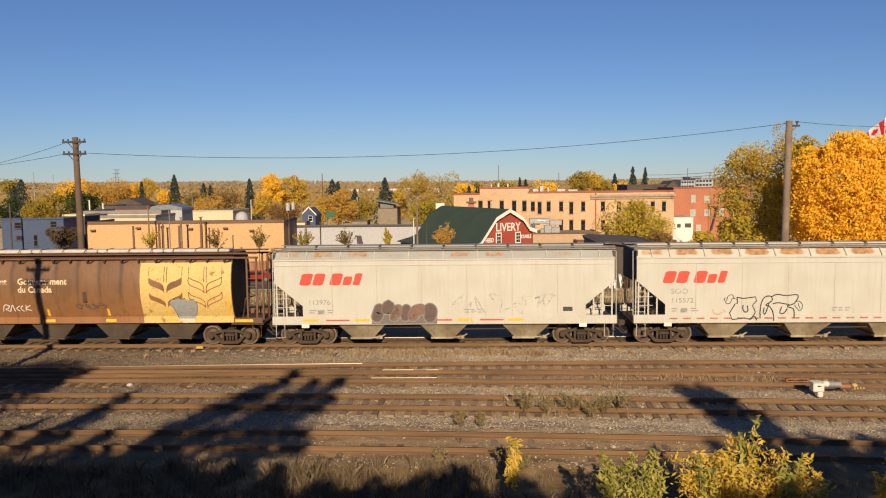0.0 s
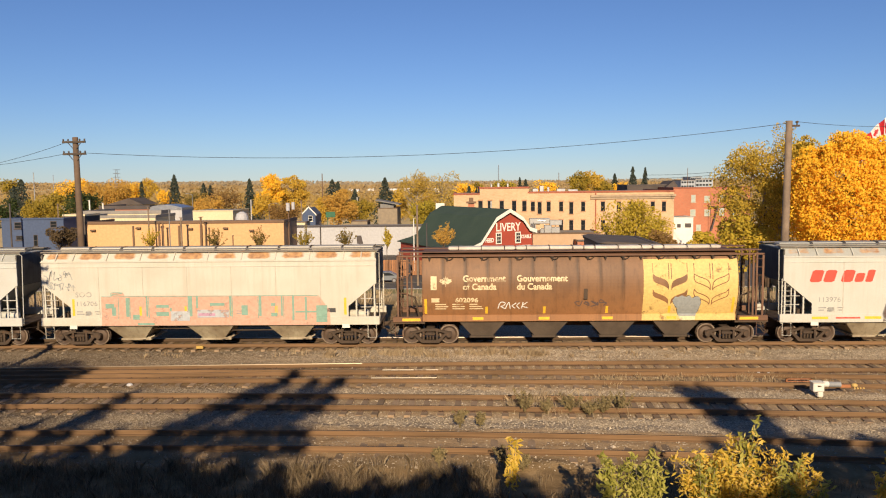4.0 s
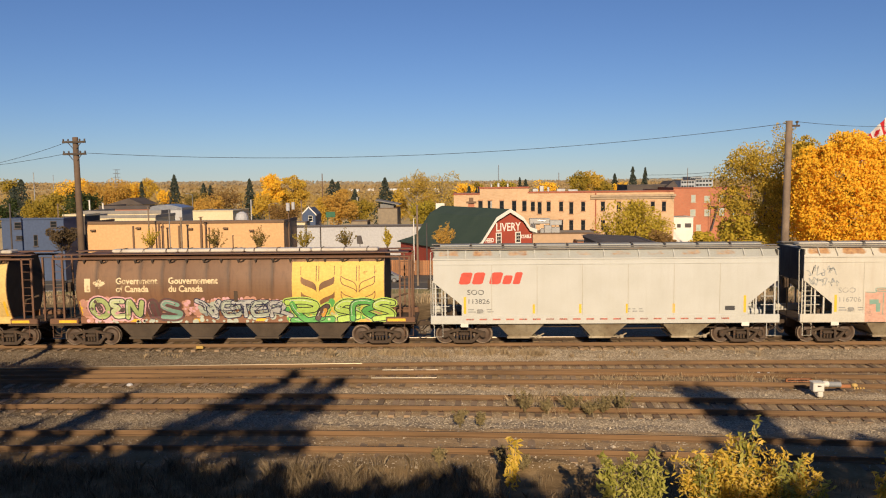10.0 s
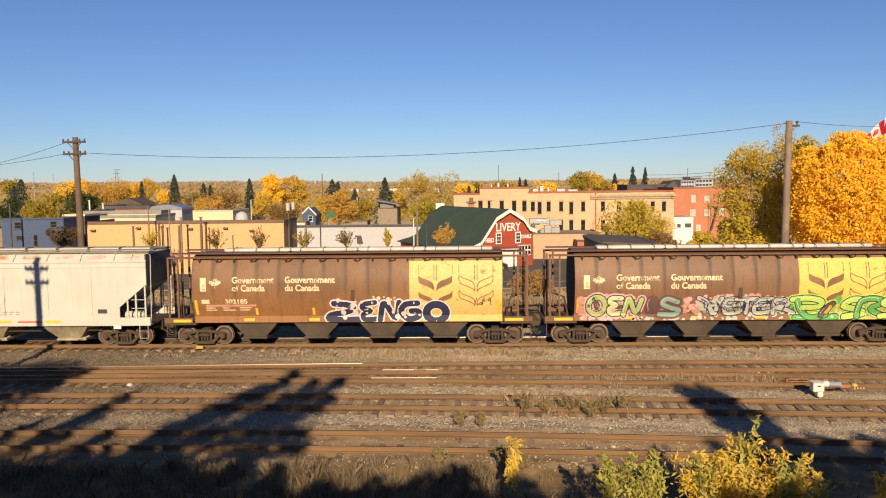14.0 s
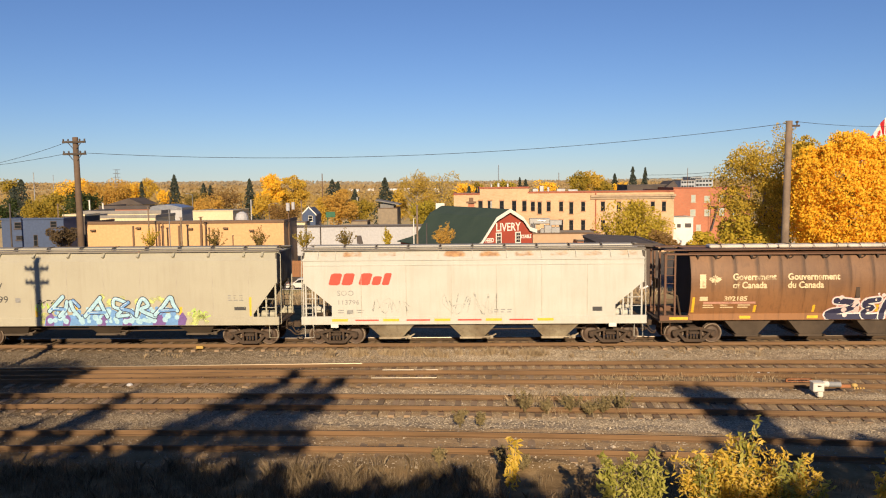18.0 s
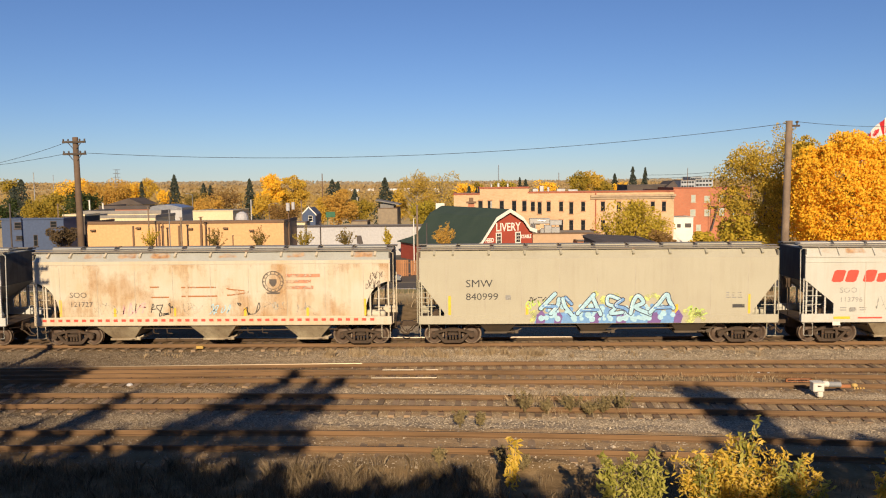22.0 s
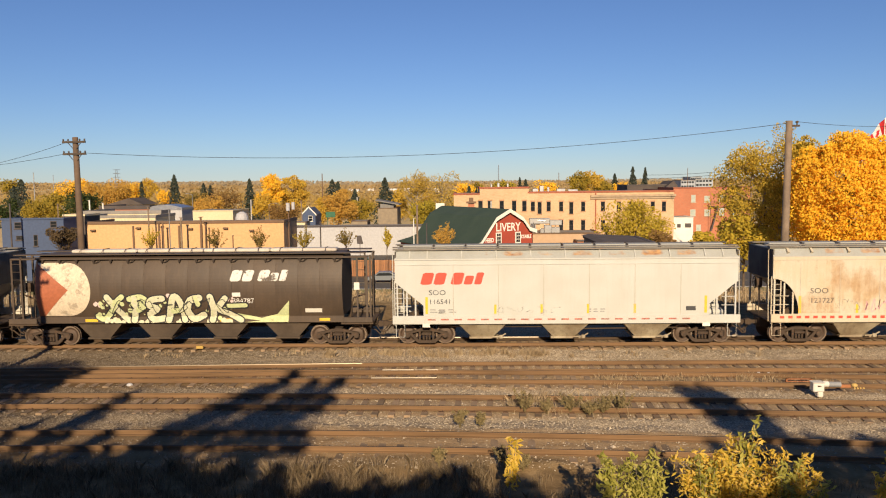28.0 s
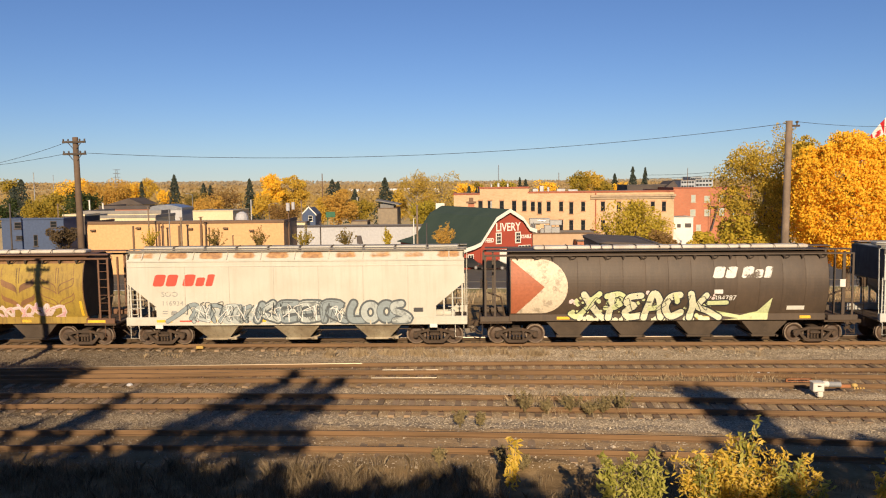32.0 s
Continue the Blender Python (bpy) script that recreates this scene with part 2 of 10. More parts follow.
def ground_mat():
    m, nt, b = nodes_of("yard_gravel_and_dry_grass")
    g = nt.nodes.new("ShaderNodeNewGeometry")
    sep = nt.nodes.new("ShaderNodeSeparateXYZ")
    nt.links.new(g.outputs["Position"], sep.inputs[0])
    v = nt.nodes.new("ShaderNodeTexVoronoi")
    v.inputs["Scale"].default_value = 19
    nt.links.new(g.outputs["Position"], v.inputs["Vector"])
    bw = nt.nodes.new("ShaderNodeRGBToBW")
    nt.links.new(v.outputs["Color"], bw.inputs[0])
    stone = ramp(nt, bw.outputs[0], [(0.1, (0.31, 0.25, 0.175)), (0.5, (0.49, 0.405, 0.295)), (0.8, (0.55, 0.465, 0.345)), (0.97, (0.60, 0.52, 0.40))])
    gap = ramp(nt, v.outputs["Distance"], [(0.25, (1, 1, 1)), (0.75, (0.36, 0.33, 0.30))])
    stone = mix(nt, 0.6, stone, gap, "MULTIPLY")
    oil = ramp(nt, noise_tex(nt, 0.55, (0.35, 1, 1), 5, "world"), [(0.42, (0, 0, 0)), (0.68, (1, 1, 1))])
    stone = mix(nt, math_node(nt, "MULTIPLY", oil, 0.25), stone, (0.25, 0.18, 0.105))
    stone = mix(nt, 1.0, stone, yard_tone(nt, sep.outputs[0]), "MULTIPLY")
    at_ = nt.nodes.new("ShaderNodeAttribute")
    at_.attribute_name = "soil"
    dirt = ramp(nt, noise_tex(nt, 2.6, (0.5, 1, 1), 8, "world"), [(0.3, (0.25, 0.165, 0.088)), (0.7, (0.41, 0.28, 0.15))])
    patch = math_node(nt, "MULTIPLY", at_.outputs["Fac"], ramp(nt, noise_tex(nt, 1.2, (0.4, 1, 1), 6, "world"), [(0.3, (0.55,) * 3), (0.6, (1, 1, 1))]))
    stone = mix(nt, patch, stone, mix(nt, 1.0, dirt, yard_tone(nt, sep.outputs[0]), "MULTIPLY"))
    soil = ramp(nt, noise_tex(nt, 1.3, kind="world", detail=8), [(0.3, (0.15, 0.10, 0.05)), (0.55, (0.27, 0.185, 0.095)), (0.75, (0.38, 0.28, 0.155))])
    field = ramp(nt, noise_tex(nt, 0.02, kind="world", detail=6), [(0.3, (0.48, 0.38, 0.21)), (0.6, (0.64, 0.50, 0.28))])
    edge = math_node(nt, "ADD", sep.outputs[1], math_node(nt, "MULTIPLY", noise_tex(nt, 0.7, kind="world"), 2.4))
    yard = mix(nt, ramp(nt, math_node(nt, "MULTIPLY", edge, 0.01), [(0.222, (1, 1, 1)), (0.238, (0, 0, 0)), (0.43, (0, 0, 0)), (0.45, (1, 1, 1))]), stone, soil)
    col = mix(nt, ramp(nt, math_node(nt, "MULTIPLY", sep.outputs[1], 0.001), [(0.050, (0, 0, 0)), (0.058, (1, 1, 1))]), yard, field)
    nt.links.new(col, b.inputs["Base Color"])
    b.inputs["Roughness"].default_value = 0.95
    b.inputs["Specular IOR Level"].default_value = 0.0
    inv = math_node(nt, "SUBTRACT", 1.0, v.outputs["Distance"])
    bump(nt, b, inv, 0.4, 0.04)
    return m


GROUND = ground_mat()
me.materials.append(GROUND)
tagged(new("ground", me), "gravel railway yard with dry grass banks and far fields", "ground", kind="structure")


# ---- railway tracks: rails on sleepers ----
RAIL_PROFILE = [(-0.07, 0.0), (0.07, 0.0), (0.07, 0.015), (0.012, 0.035), (0.012, 0.125), (0.038, 0.138), (0.029, 0.167), (0.026, 0.17), (-0.026, 0.17), (-0.029, 0.167), (-0.038, 0.138), (-0.012, 0.125), (-0.012, 0.035), (-0.07, 0.015)]


def railway(track, label, x0, x1, step, top, every, worn, split=None):
    root = thing("railway_track", label, "railway track", "parallel yard tracks", "structure")
    tie = Geo().box(-0.115, 0.115, -1.27, 1.27, -0.16, 0.0, 0.012).mesh("sleeper", TIEWOOD)
    r = random.Random(int(track(0) * 100))
    plate = Geo().box(-0.09, 0.09, -0.16, 0.16, 0.0, 0.018).box(-0.06, -0.03, 0.07, 0.10, 0.018, 0.05).box(0.03, 0.06, -0.10, -0.07, 0.018, 0.05).mesh("tie_plate", STEEL)
    for side in (-0.7175, 0.7175):
        head = worn[side > 0] if isinstance(worn, tuple) else worn
        rings = []
        for x in np.arange(x0, x1 + 0.1, step):
            y = float(track(x)) + side
            rings.append([(x, y + a, top - 0.17 + h) for a, h in RAIL_PROFILE])
        if split and side > 0:
            k = int((split - x0) / step)
            part("rail", Geo().loft(rings[:k + 1]), SHINYRAIL, root, "rail with a sun-glinting polished head")
            rings = rings[k:]
        part("rail", Geo().loft(rings), head, root)
    x = x0 + 0.3
    while x < x1:
        slope = float(track(x + 0.5) - track(x - 0.5))
        at = Matrix.Translation((x, float(track(x)), top - 0.172 - r.uniform(0, 0.015))) @ pose(0, 0, 0, 0, 0, math.degrees(math.atan(slope)) + r.uniform(-1.5, 1.5))
        s = part("sleeper", tie, None, root, at=at)
        if every and -20 < x < 20:
            for side in (-0.7175, 0.7175):
                part("tie_plate", plate, None, s, at=pose(0, side, 0.0))
        x += 0.56
    return root


def rail_mat(name, top, side, glint=True):
    m, nt, b = nodes_of(name)
    g = nt.nodes.new("ShaderNodeNewGeometry")
    sep = nt.nodes.new("ShaderNodeSeparateXYZ")
    nt.links.new(g.outputs["True Normal"], sep.inputs[0])
    up = ramp(nt, sep.outputs[2], [(0.15, (0, 0, 0)), (0.22, (1, 1, 1) if glint else (0, 0, 0)), (0.42, (1, 1, 1) if glint else (0, 0, 0)), (0.5, (0, 0, 0)), (0.95, (0, 0, 0)), (0.98, (1, 1, 1))])
    rusty = ramp(nt, noise_tex(nt, 1.1, (0.3, 3, 3), 6, "world"), [(0.3, tuple(c * 0.55 for c in side)), (0.7, side)])
    nt.links.new(mix(nt, up, rusty, top), b.inputs["Base Color"])
    nt.links.new(ramp(nt, up, [(0, (0.85,) * 3), (1, (0.38 if glint else 0.6,) * 3)]), b.inputs["Roughness"])
    nt.links.new(math_node(nt, "MULTIPLY", up, 0.7), b.inputs["Metallic"])
    return m


RUSTRAIL = rail_mat("rusty_rail", (0.07, 0.055, 0.05), (0.215, 0.125, 0.06), False)
DULLRAIL = rail_mat("dull_rail", (0.13, 0.105, 0.08), (0.09, 0.055, 0.03))
SHINYRAIL = rail_mat("polished_rail", (0.15, 0.12, 0.085), (0.20, 0.115, 0.055))
railway(T_MAIN, "main line track with brown rails on wooden sleepers", -75, 75, 3, 0.17, False, (RUSTRAIL, DULLRAIL))
railway(T_SECOND, "yard track with sun-glinting rails beside the turnout", -60, 60, 1.5, 0.17, True, RUSTRAIL, -3.2)
railway(T_BRANCH, "diverging yard track with brown rusty rails", -19.6, 60, 1.5, 0.172, False, RUSTRAIL)
railway(T_THIRD, "rusty siding track with weeds between the sleepers", -60, 60, 1.5, 0.17, True, RUSTRAIL)
railway(T_NEAR, "rust-brown siding track nearest the dry grass bank", -60, 60, 1.5, 0.17, False, RUSTRAIL)


# ---- plants ----
def quads_mesh(name, centres, size, material, rng, up=0.3, stretch=1.0):
    """Many small leaf-like faces, each an island of its own."""
    n = len(centres)
    nrm = rng.normal(size=(n, 3))
    nrm[:, 2] += up
    nrm[:, 1] -= 1.35
    nrm /= np.linalg.norm(nrm, axis=1)[:, None]
    a = np.cross(nrm, rng.normal(size=(n, 3)))
    a /= np.linalg.norm(a, axis=1)[:, None] + 1e-9
    b = np.cross(nrm, a)
    s = size * rng.uniform(0.6, 1.35, n)[:, None]
    a, b = a * s * stretch, b * s * 0.62
    v = np.stack([centres - a, centres - b + a * 0.1, centres + a, centres + b + a * 0.1], 1).reshape(-1, 3)
    me = bpy.data.meshes.new(name)
    me.from_pydata(v.tolist(), [], np.arange(n * 4).reshape(n, 4).tolist())
    me.materials.append(material)
    return me


def limbs(rng, h, r, spread_, n, foot=0.0, start=0.25):
    g = Geo()
    g.tube([(0, 0, foot), (rng.normal() * 0.02 * h, 0, h * 0.4), (rng.normal() * 0.03 * h, rng.normal() * 0.03 * h, h * 0.85)], r, 7, r * 0.25)
    for k in range(n):
        z = h * rng.uniform(start, 0.75)
        a = rng.uniform(0, 6.28)
        L = spread_ * rng.uniform(0.5, 0.95)
        p1 = (math.cos(a) * L * 0.5, math.sin(a) * L * 0.5, z + L * 0.35)
        p2 = (math.cos(a + 0.2) * L, math.sin(a + 0.2) * L, z + L * rng.uniform(0.5, 0.9))
        g.tube([(0, 0, z), p1, p2], r * 0.38, 5, r * 0.08)
    return g


def crown_points(rng, n, h, w, lumps, base, top_heavy=0.0, hollow=0.55):
    """Leaf places gathered in lumps on an uneven crown."""
    cen = []
    while len(cen) < lumps:
        p = rng.uniform(-1, 1, 3)
        q = np.linalg.norm(p)
        if hollow * 0.6 < q < 1:
            cen.append(p * np.array([w / 2, w / 2, (h - base) / 2]) * 0.84 + np.array([0, 0, (h + base) / 2]))
    cen = np.array(cen)
    if lumps >= 100:
        # a full, even dome: lumps spread over the whole shell and its inside
        i = np.arange(lumps) + 0.5
        up, a = 1 - 2 * i / lumps, i * 2.39996
        q = np.sqrt(1 - up * up)
        shell = rng.uniform(0.6, 1.0, lumps) ** 0.6
        full = 1 - 0.25 * np.abs(up) ** 3
        cen = np.stack([np.cos(a) * q, np.sin(a) * q, up], 1) * shell[:, None] * np.array([w / 2, w / 2, (h - base) / 2]) * 0.9 + np.array([0, 0, (h + base) / 2])
    rad = rng.uniform(0.13, 0.24, lumps) * w * min(1.0, 7.5 / lumps ** 0.5)
    k = rng.randint(0, lumps, n)
    d = rng.normal(size=(n, 3))
    d /= np.linalg.norm(d, axis=1)[:, None]
    d *= (rng.uniform(0.25, 1, n) ** 0.5)[:, None]
    return cen[k] + d * rad[k][:, None] * np.array([1, 1, 0.85])


def tree(x, y, z, h, w, mat_, n, leaf, label, lumps=26, base=0.22, bark=None, seed=1, name="tree", group="autumn trees of the town", boughs=9):
    rng = np.random.RandomState(seed)
    root = thing(name, label, "tree", group, at=pose(x, y, z))
    part("trunk", limbs(rng, h, max(0.06, h * 0.018), w * 0.45, boughs), bark or BARK, root)
    pts = crown_points(rng, n, h, w, lumps, h * base)
    part("crown", quads_mesh("crown", pts, leaf, mat_, rng), None, root)
    return root


def sapling(x, y, z, h, w, mat_, n, leaf, label, base=0.6, seed=1):
    """A young street tree: a thin stem and a fan of upright twigs with sparse leaves."""
    rng = np.random.RandomState(seed)
    root = thing("street_sapling", label, "tree", "saplings along the street", at=pose(x, y, z))
    wood, pts = Geo().tube([(0, 0, 0), (0, 0, h * base), (0.05, 0, h * 0.8)], 0.07, 6, 0.03), []
    for k in range(22):
        a, q = rng.uniform(0, 6.28), rng.uniform(0.1, 1) ** 0.7
        top = np.array([math.cos(a) * w / 2 * q, math.sin(a) * w / 2 * q, h * (1.02 - 0.22 * q + rng.normal() * 0.03)])
        foot = np.array([0, 0, h * rng.uniform(base - 0.06, base + 0.1)])
        wood.tube([tuple(foot), tuple(foot * 0.45 + top * 0.55 + np.array([0, 0, -0.1])), tuple(top)], 0.02, 4, 0.006)
        t = rng.uniform(0.3, 1.02, n // 22)[:, None]
        pts.append(foot * (1 - t) + top * t + rng.normal(size=(n // 22, 3)) * 0.09)
    part("trunk", wood, BARK, root)
    part("crown", quads_mesh("crown", np.concatenate(pts), leaf, mat_, rng), None, root)
    return root


def spruce(x, y, z, h, w, mat_, n, leaf, label, seed=1):
    rng = np.random.RandomState(seed)
    root = thing("spruce_tree", label, "conifer", "dark spruces of the town", at=pose(x, y, z))
    part("trunk", Geo().tube([(0, 0, 0), (0, 0, h * 0.95)], h * 0.014, 6, 0.02), BARK, root)
    lev = rng.uniform(0, 1, n) ** 1.25
    a = rng.uniform(0, 6.28, n)
    whorl = np.floor(lev * 11) / 11
    sprig = np.random.RandomState(seed + 5).uniform(0.45, 1.25, (12, 7))[(lev * 11).astype(int) % 12, (a / 6.29 * 7).astype(int)]
    tier = (0.55 + 0.45 * (1 - (lev - whorl) * 11)) * sprig
    r = ((1 - lev) ** 0.8 * 0.94 + 0.03) * w / 2 * 1.2 * tier * rng.uniform(0.2, 1, n) ** 0.5
    pts = np.stack([np.cos(a) * r, np.sin(a) * r, h * (0.08 + 0.92 * lev) - r * 0.25], 1)
    part("crown", quads_mesh("crown", pts, leaf, mat_, rng, 0.8), None, root)
    return root


def blades(name, label, places, hgt, wid, mat_, seed, category="grass", bend=0.35):
    """Thin upright blades at the given places, all in one mesh."""
    rng = np.random.RandomState(seed)
    n = len(places)
    a = rng.uniform(0, 6.28, n)
    d = np.stack([np.cos(a), np.sin(a), np.zeros(n)], 1)
    hh = hgt * rng.uniform(0.4, 1.25, n)[:, None]
    ww = wid * rng.uniform(0.6, 1.4, n)[:, None]
    lean = rng.normal(size=(n, 3)) * bend
    lean[:, 2] = 1
    tip = places + lean * hh
    mid = places + lean * np.array([0.4, 0.4, 1]) * hh * 0.55
    v = np.stack([places - d * ww, places + d * ww, mid + d * ww * 0.7, tip, mid - d * ww * 0.7], 1).reshape(-1, 3)
    me = bpy.data.meshes.new(name)
    me.from_pydata(v.tolist(), [], np.arange(n * 5).reshape(n, 5).tolist())
    me.materials.append(mat_)
    return tagged(new(name, me), label, category, kind="stuff")


def height_at(x, y):
    return lay(x, y) + relief(np.asarray(x, float), np.asarray(y, float)) - 0.04


L_GOLD = leaf_mat("golden_orange_leaves", (0.74, 0.40, 0.025), (0.94, 0.60, 0.045), (0.96, 0.68, 0.075))
L_MAPLE = leaf_mat("orange_maple_leaves", (0.76, 0.40, 0.022), (0.96, 0.60, 0.04), (1.0, 0.70, 0.07), 0.36)
L_TURN = leaf_mat("maple_leaves_turning", (0.25, 0.19, 0.03), (0.66, 0.46, 0.055), (0.94, 0.62, 0.07), 0.45)
L_OLIVEY = leaf_mat("light_olive_yellow_leaves", (0.34, 0.245, 0.05), (0.62, 0.43, 0.075), (0.80, 0.53, 0.10), 0.45)
L_LIMEY = leaf_mat("yellow_turning_leaves", (0.34, 0.265, 0.03), (0.60, 0.44, 0.045), (0.74, 0.55, 0.07), 0.42)
L_OLIVE = leaf_mat("olive_turning_leaves", (0.19, 0.155, 0.025), (0.40, 0.29, 0.035), (0.56, 0.38, 0.045))
L_YELLOW = leaf_mat("yellow_leaves", (0.46, 0.30, 0.04), (0.64, 0.42, 0.05), (0.68, 0.48, 0.08))
L_RUSTY = leaf_mat("rusty_orange_leaves", (0.42, 0.25, 0.05), (0.60, 0.36, 0.07), (0.66, 0.42, 0.10))
L_GREEN = leaf_mat("dark_green_leaves", (0.02, 0.04, 0.012), (0.05, 0.075, 0.02), (0.10, 0.11, 0.03))
L_DARKBR = leaf_mat("dark_brown_leaves", (0.05, 0.035, 0.02), (0.10, 0.068, 0.034), (0.17, 0.115, 0.05), 0.2)
L_SPRUCE = leaf_mat("spruce_needles", (0.02, 0.03, 0.022), (0.05, 0.062, 0.046), (0.085, 0.098, 0.07), 0.15)
L_LIME = leaf_mat("yellow_green_leaves", (0.22, 0.19, 0.02), (0.44, 0.34, 0.035), (0.60, 0.46, 0.05))
L_BROWN = leaf_mat("dry_brown_leaves", (0.16, 0.09, 0.03), (0.32, 0.19, 0.06), (0.40, 0.27, 0.09))
L_SHRUBBR = leaf_mat("russet_shrub_leaves", (0.22, 0.12, 0.045), (0.42, 0.26, 0.09), (0.55, 0.38, 0.13))
L_MIXED = leaf_mat("mixed_autumn_leaves", (0.10, 0.085, 0.03), (0.26, 0.19, 0.05), (0.46, 0.30, 0.06))
# the farthest woods carry the air's haze as a pale, even leaf colour
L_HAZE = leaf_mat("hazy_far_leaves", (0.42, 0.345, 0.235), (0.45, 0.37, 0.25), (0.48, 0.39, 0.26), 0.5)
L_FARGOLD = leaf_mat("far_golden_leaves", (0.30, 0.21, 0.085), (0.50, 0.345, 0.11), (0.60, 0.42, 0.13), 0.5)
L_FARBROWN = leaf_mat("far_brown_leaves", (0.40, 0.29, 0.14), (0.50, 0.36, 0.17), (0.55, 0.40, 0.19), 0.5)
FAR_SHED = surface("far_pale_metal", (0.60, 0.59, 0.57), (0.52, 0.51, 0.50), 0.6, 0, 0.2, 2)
L_STRAW = leaf_mat("dry_straw", (0.25, 0.18, 0.105), (0.43, 0.33, 0.205), (0.54, 0.44, 0.29), 0.15)
L_DULL = leaf_mat("dull_dry_grass", (0.11, 0.08, 0.045), (0.24, 0.175, 0.10), (0.44, 0.35, 0.23), 0.2)
L_WEED = leaf_mat("grey_green_weed", (0.13, 0.108, 0.048), (0.25, 0.195, 0.095), (0.36, 0.27, 0.14), 0.2)


# ---- buildings ----
def house_block(name, label, x0, x1, y0, y1, z0, z1, wall, coping, category="building", cap=0.25, roof=None):
    """A flat-roofed block with a parapet; its front faces the railway."""
    b = thing(name, label, category, "buildings of the town", at=pose((x0 + x1) / 2, y0, z0))
    w, d, h = x1 - x0, y1 - y0, z1 - z0
    part("wall", Geo().box(-w / 2, w / 2, 0, d, 0, h), wall, b)
    part("parapet_cap", Geo().box(-w / 2 - 0.12, w / 2 + 0.12, -0.12, 0.35, h - 0.02, h + cap, 0.03).box(-w / 2 - 0.12, -w / 2 + 0.3, 0.35, d, h - 0.02, h + cap).box(w / 2 - 0.3, w / 2 + 0.12, 0.35, d, h - 0.02, h + cap), coping, b)
    part("roof", Geo().box(-w / 2, w / 2, 0.35, d, h, h + 0.06), roof or ROOF_GREY, b)
    return b


def window_in(b, x, z, w, h, frame_mat, y=0.0, lintel=None, pane=None):
    """A window set in the front of a block: frame, pane, glazing bar and sill."""
    wd = part("window", Geo().box(x - w / 2, x + w / 2, y - 0.03, y + 0.02, z, z + h), frame_mat, b)
    part("pane", Geo().box(x - w / 2 + 0.07, x + w / 2 - 0.07, y - 0.045, y - 0.034, z + 0.07, z + h / 2 - 0.03), pane or glass_mat(), wd)
    part("pane", Geo().box(x - w / 2 + 0.07, x + w / 2 - 0.07, y - 0.045, y - 0.034, z + h / 2 + 0.03, z + h - 0.07), pane or glass_mat(), wd)
    part("sill", Geo().box(x - w / 2 - 0.08, x + w / 2 + 0.08, y - 0.14, y, z - 0.12, z), frame_mat if lintel is None else lintel, wd)
    if lintel:
        part("lintel", Geo().box(x - w / 2 - 0.1, x + w / 2 + 0.1, y - 0.06, y, z + h, z + h + 0.22), lintel, wd)
    return wd


BRICK_LINTEL = surface("brown_brick_lintel", (0.44, 0.25, 0.14), (0.38, 0.21, 0.12), 0.9, 0, 1.0, 12)
PALE_FRAME = surface("pale_green_window_paint", (0.46, 0.45, 0.36), (0.40, 0.39, 0.31), 0.6, 0, 0.5, 12)
ROOF_GREY = surface("grey_flat_roof", (0.26, 0.24, 0.22), (0.18, 0.165, 0.15), 0.9, 0, 0.2, 4)
ROOF_DARK = surface("dark_shingle_roof", (0.065, 0.052, 0.045), (0.10, 0.08, 0.07), 0.9, 0, 0.4, 6)
TAN_WALL = surface("tan_orange_stucco", (0.60, 0.365, 0.18), (0.56, 0.335, 0.16), 0.9, 0, 0.08, 3)
CREAM_WALL = surface("cream_stucco", (0.66, 0.56, 0.36), (0.60, 0.50, 0.32), 0.9, 0, 0.1, 3)
WHITE_WALL = surface("white_painted_block", (0.44, 0.44, 0.455), (0.40, 0.395, 0.405), 0.85, 0, 0.1, 3)
# blue siding is darkened: the shade on the blue hall is put into it
BLUE_WALL = surface("blue_grey_siding", (0.060, 0.088, 0.165), (0.050, 0.074, 0.14), 0.8, 0, 0.1, 3)
COPING = surface("brown_coping", (0.17, 0.10, 0.06), (0.12, 0.08, 0.05), 0.8, 0, 0.2, 5)
DARK_COPING = surface("dark_coping", (0.06, 0.05, 0.05), (0.09, 0.075, 0.07), 0.8, 0, 0.2, 5)
RED_COPING = surface("red_coping", (0.36, 0.12, 0.06), (0.28, 0.08, 0.045), 0.8, 0, 0.3, 5)
WHITE_TRIM = surface("white_trim", (0.74, 0.71, 0.65), (0.66, 0.63, 0.57), 0.7, 0, 0.4, 6)
BARN_RED = surface("barn_red_boards", (0.34, 0.055, 0.03), (0.28, 0.045, 0.025), 0.8, 0, 0.5, 8, streak=0.2)
GREEN_ROOF = surface("dark_green_shingles", (0.032, 0.058, 0.042), (0.045, 0.072, 0.05), 0.85, 0, 0.25, 6)
METAL_DUCT = surface("galvanised_duct", (0.42, 0.42, 0.42), (0.32, 0.32, 0.33), 0.35, 0.8, 0.8, 8)
ASPHALT = surface("asphalt", (0.075, 0.068, 0.06), (0.10, 0.09, 0.078), 0.9, 0, 0.3, 12, kind="world")
DRYGRASS = surface("dry_lawn", (0.26, 0.22, 0.09), (0.18, 0.17, 0.06), 0.95, 0, 0.3, 6, kind="world")
FENCE = surface("orange_brown_boards", (0.34, 0.16, 0.07), (0.26, 0.12, 0.055), 0.85, 0, 0.6, 8, vary=0.2)


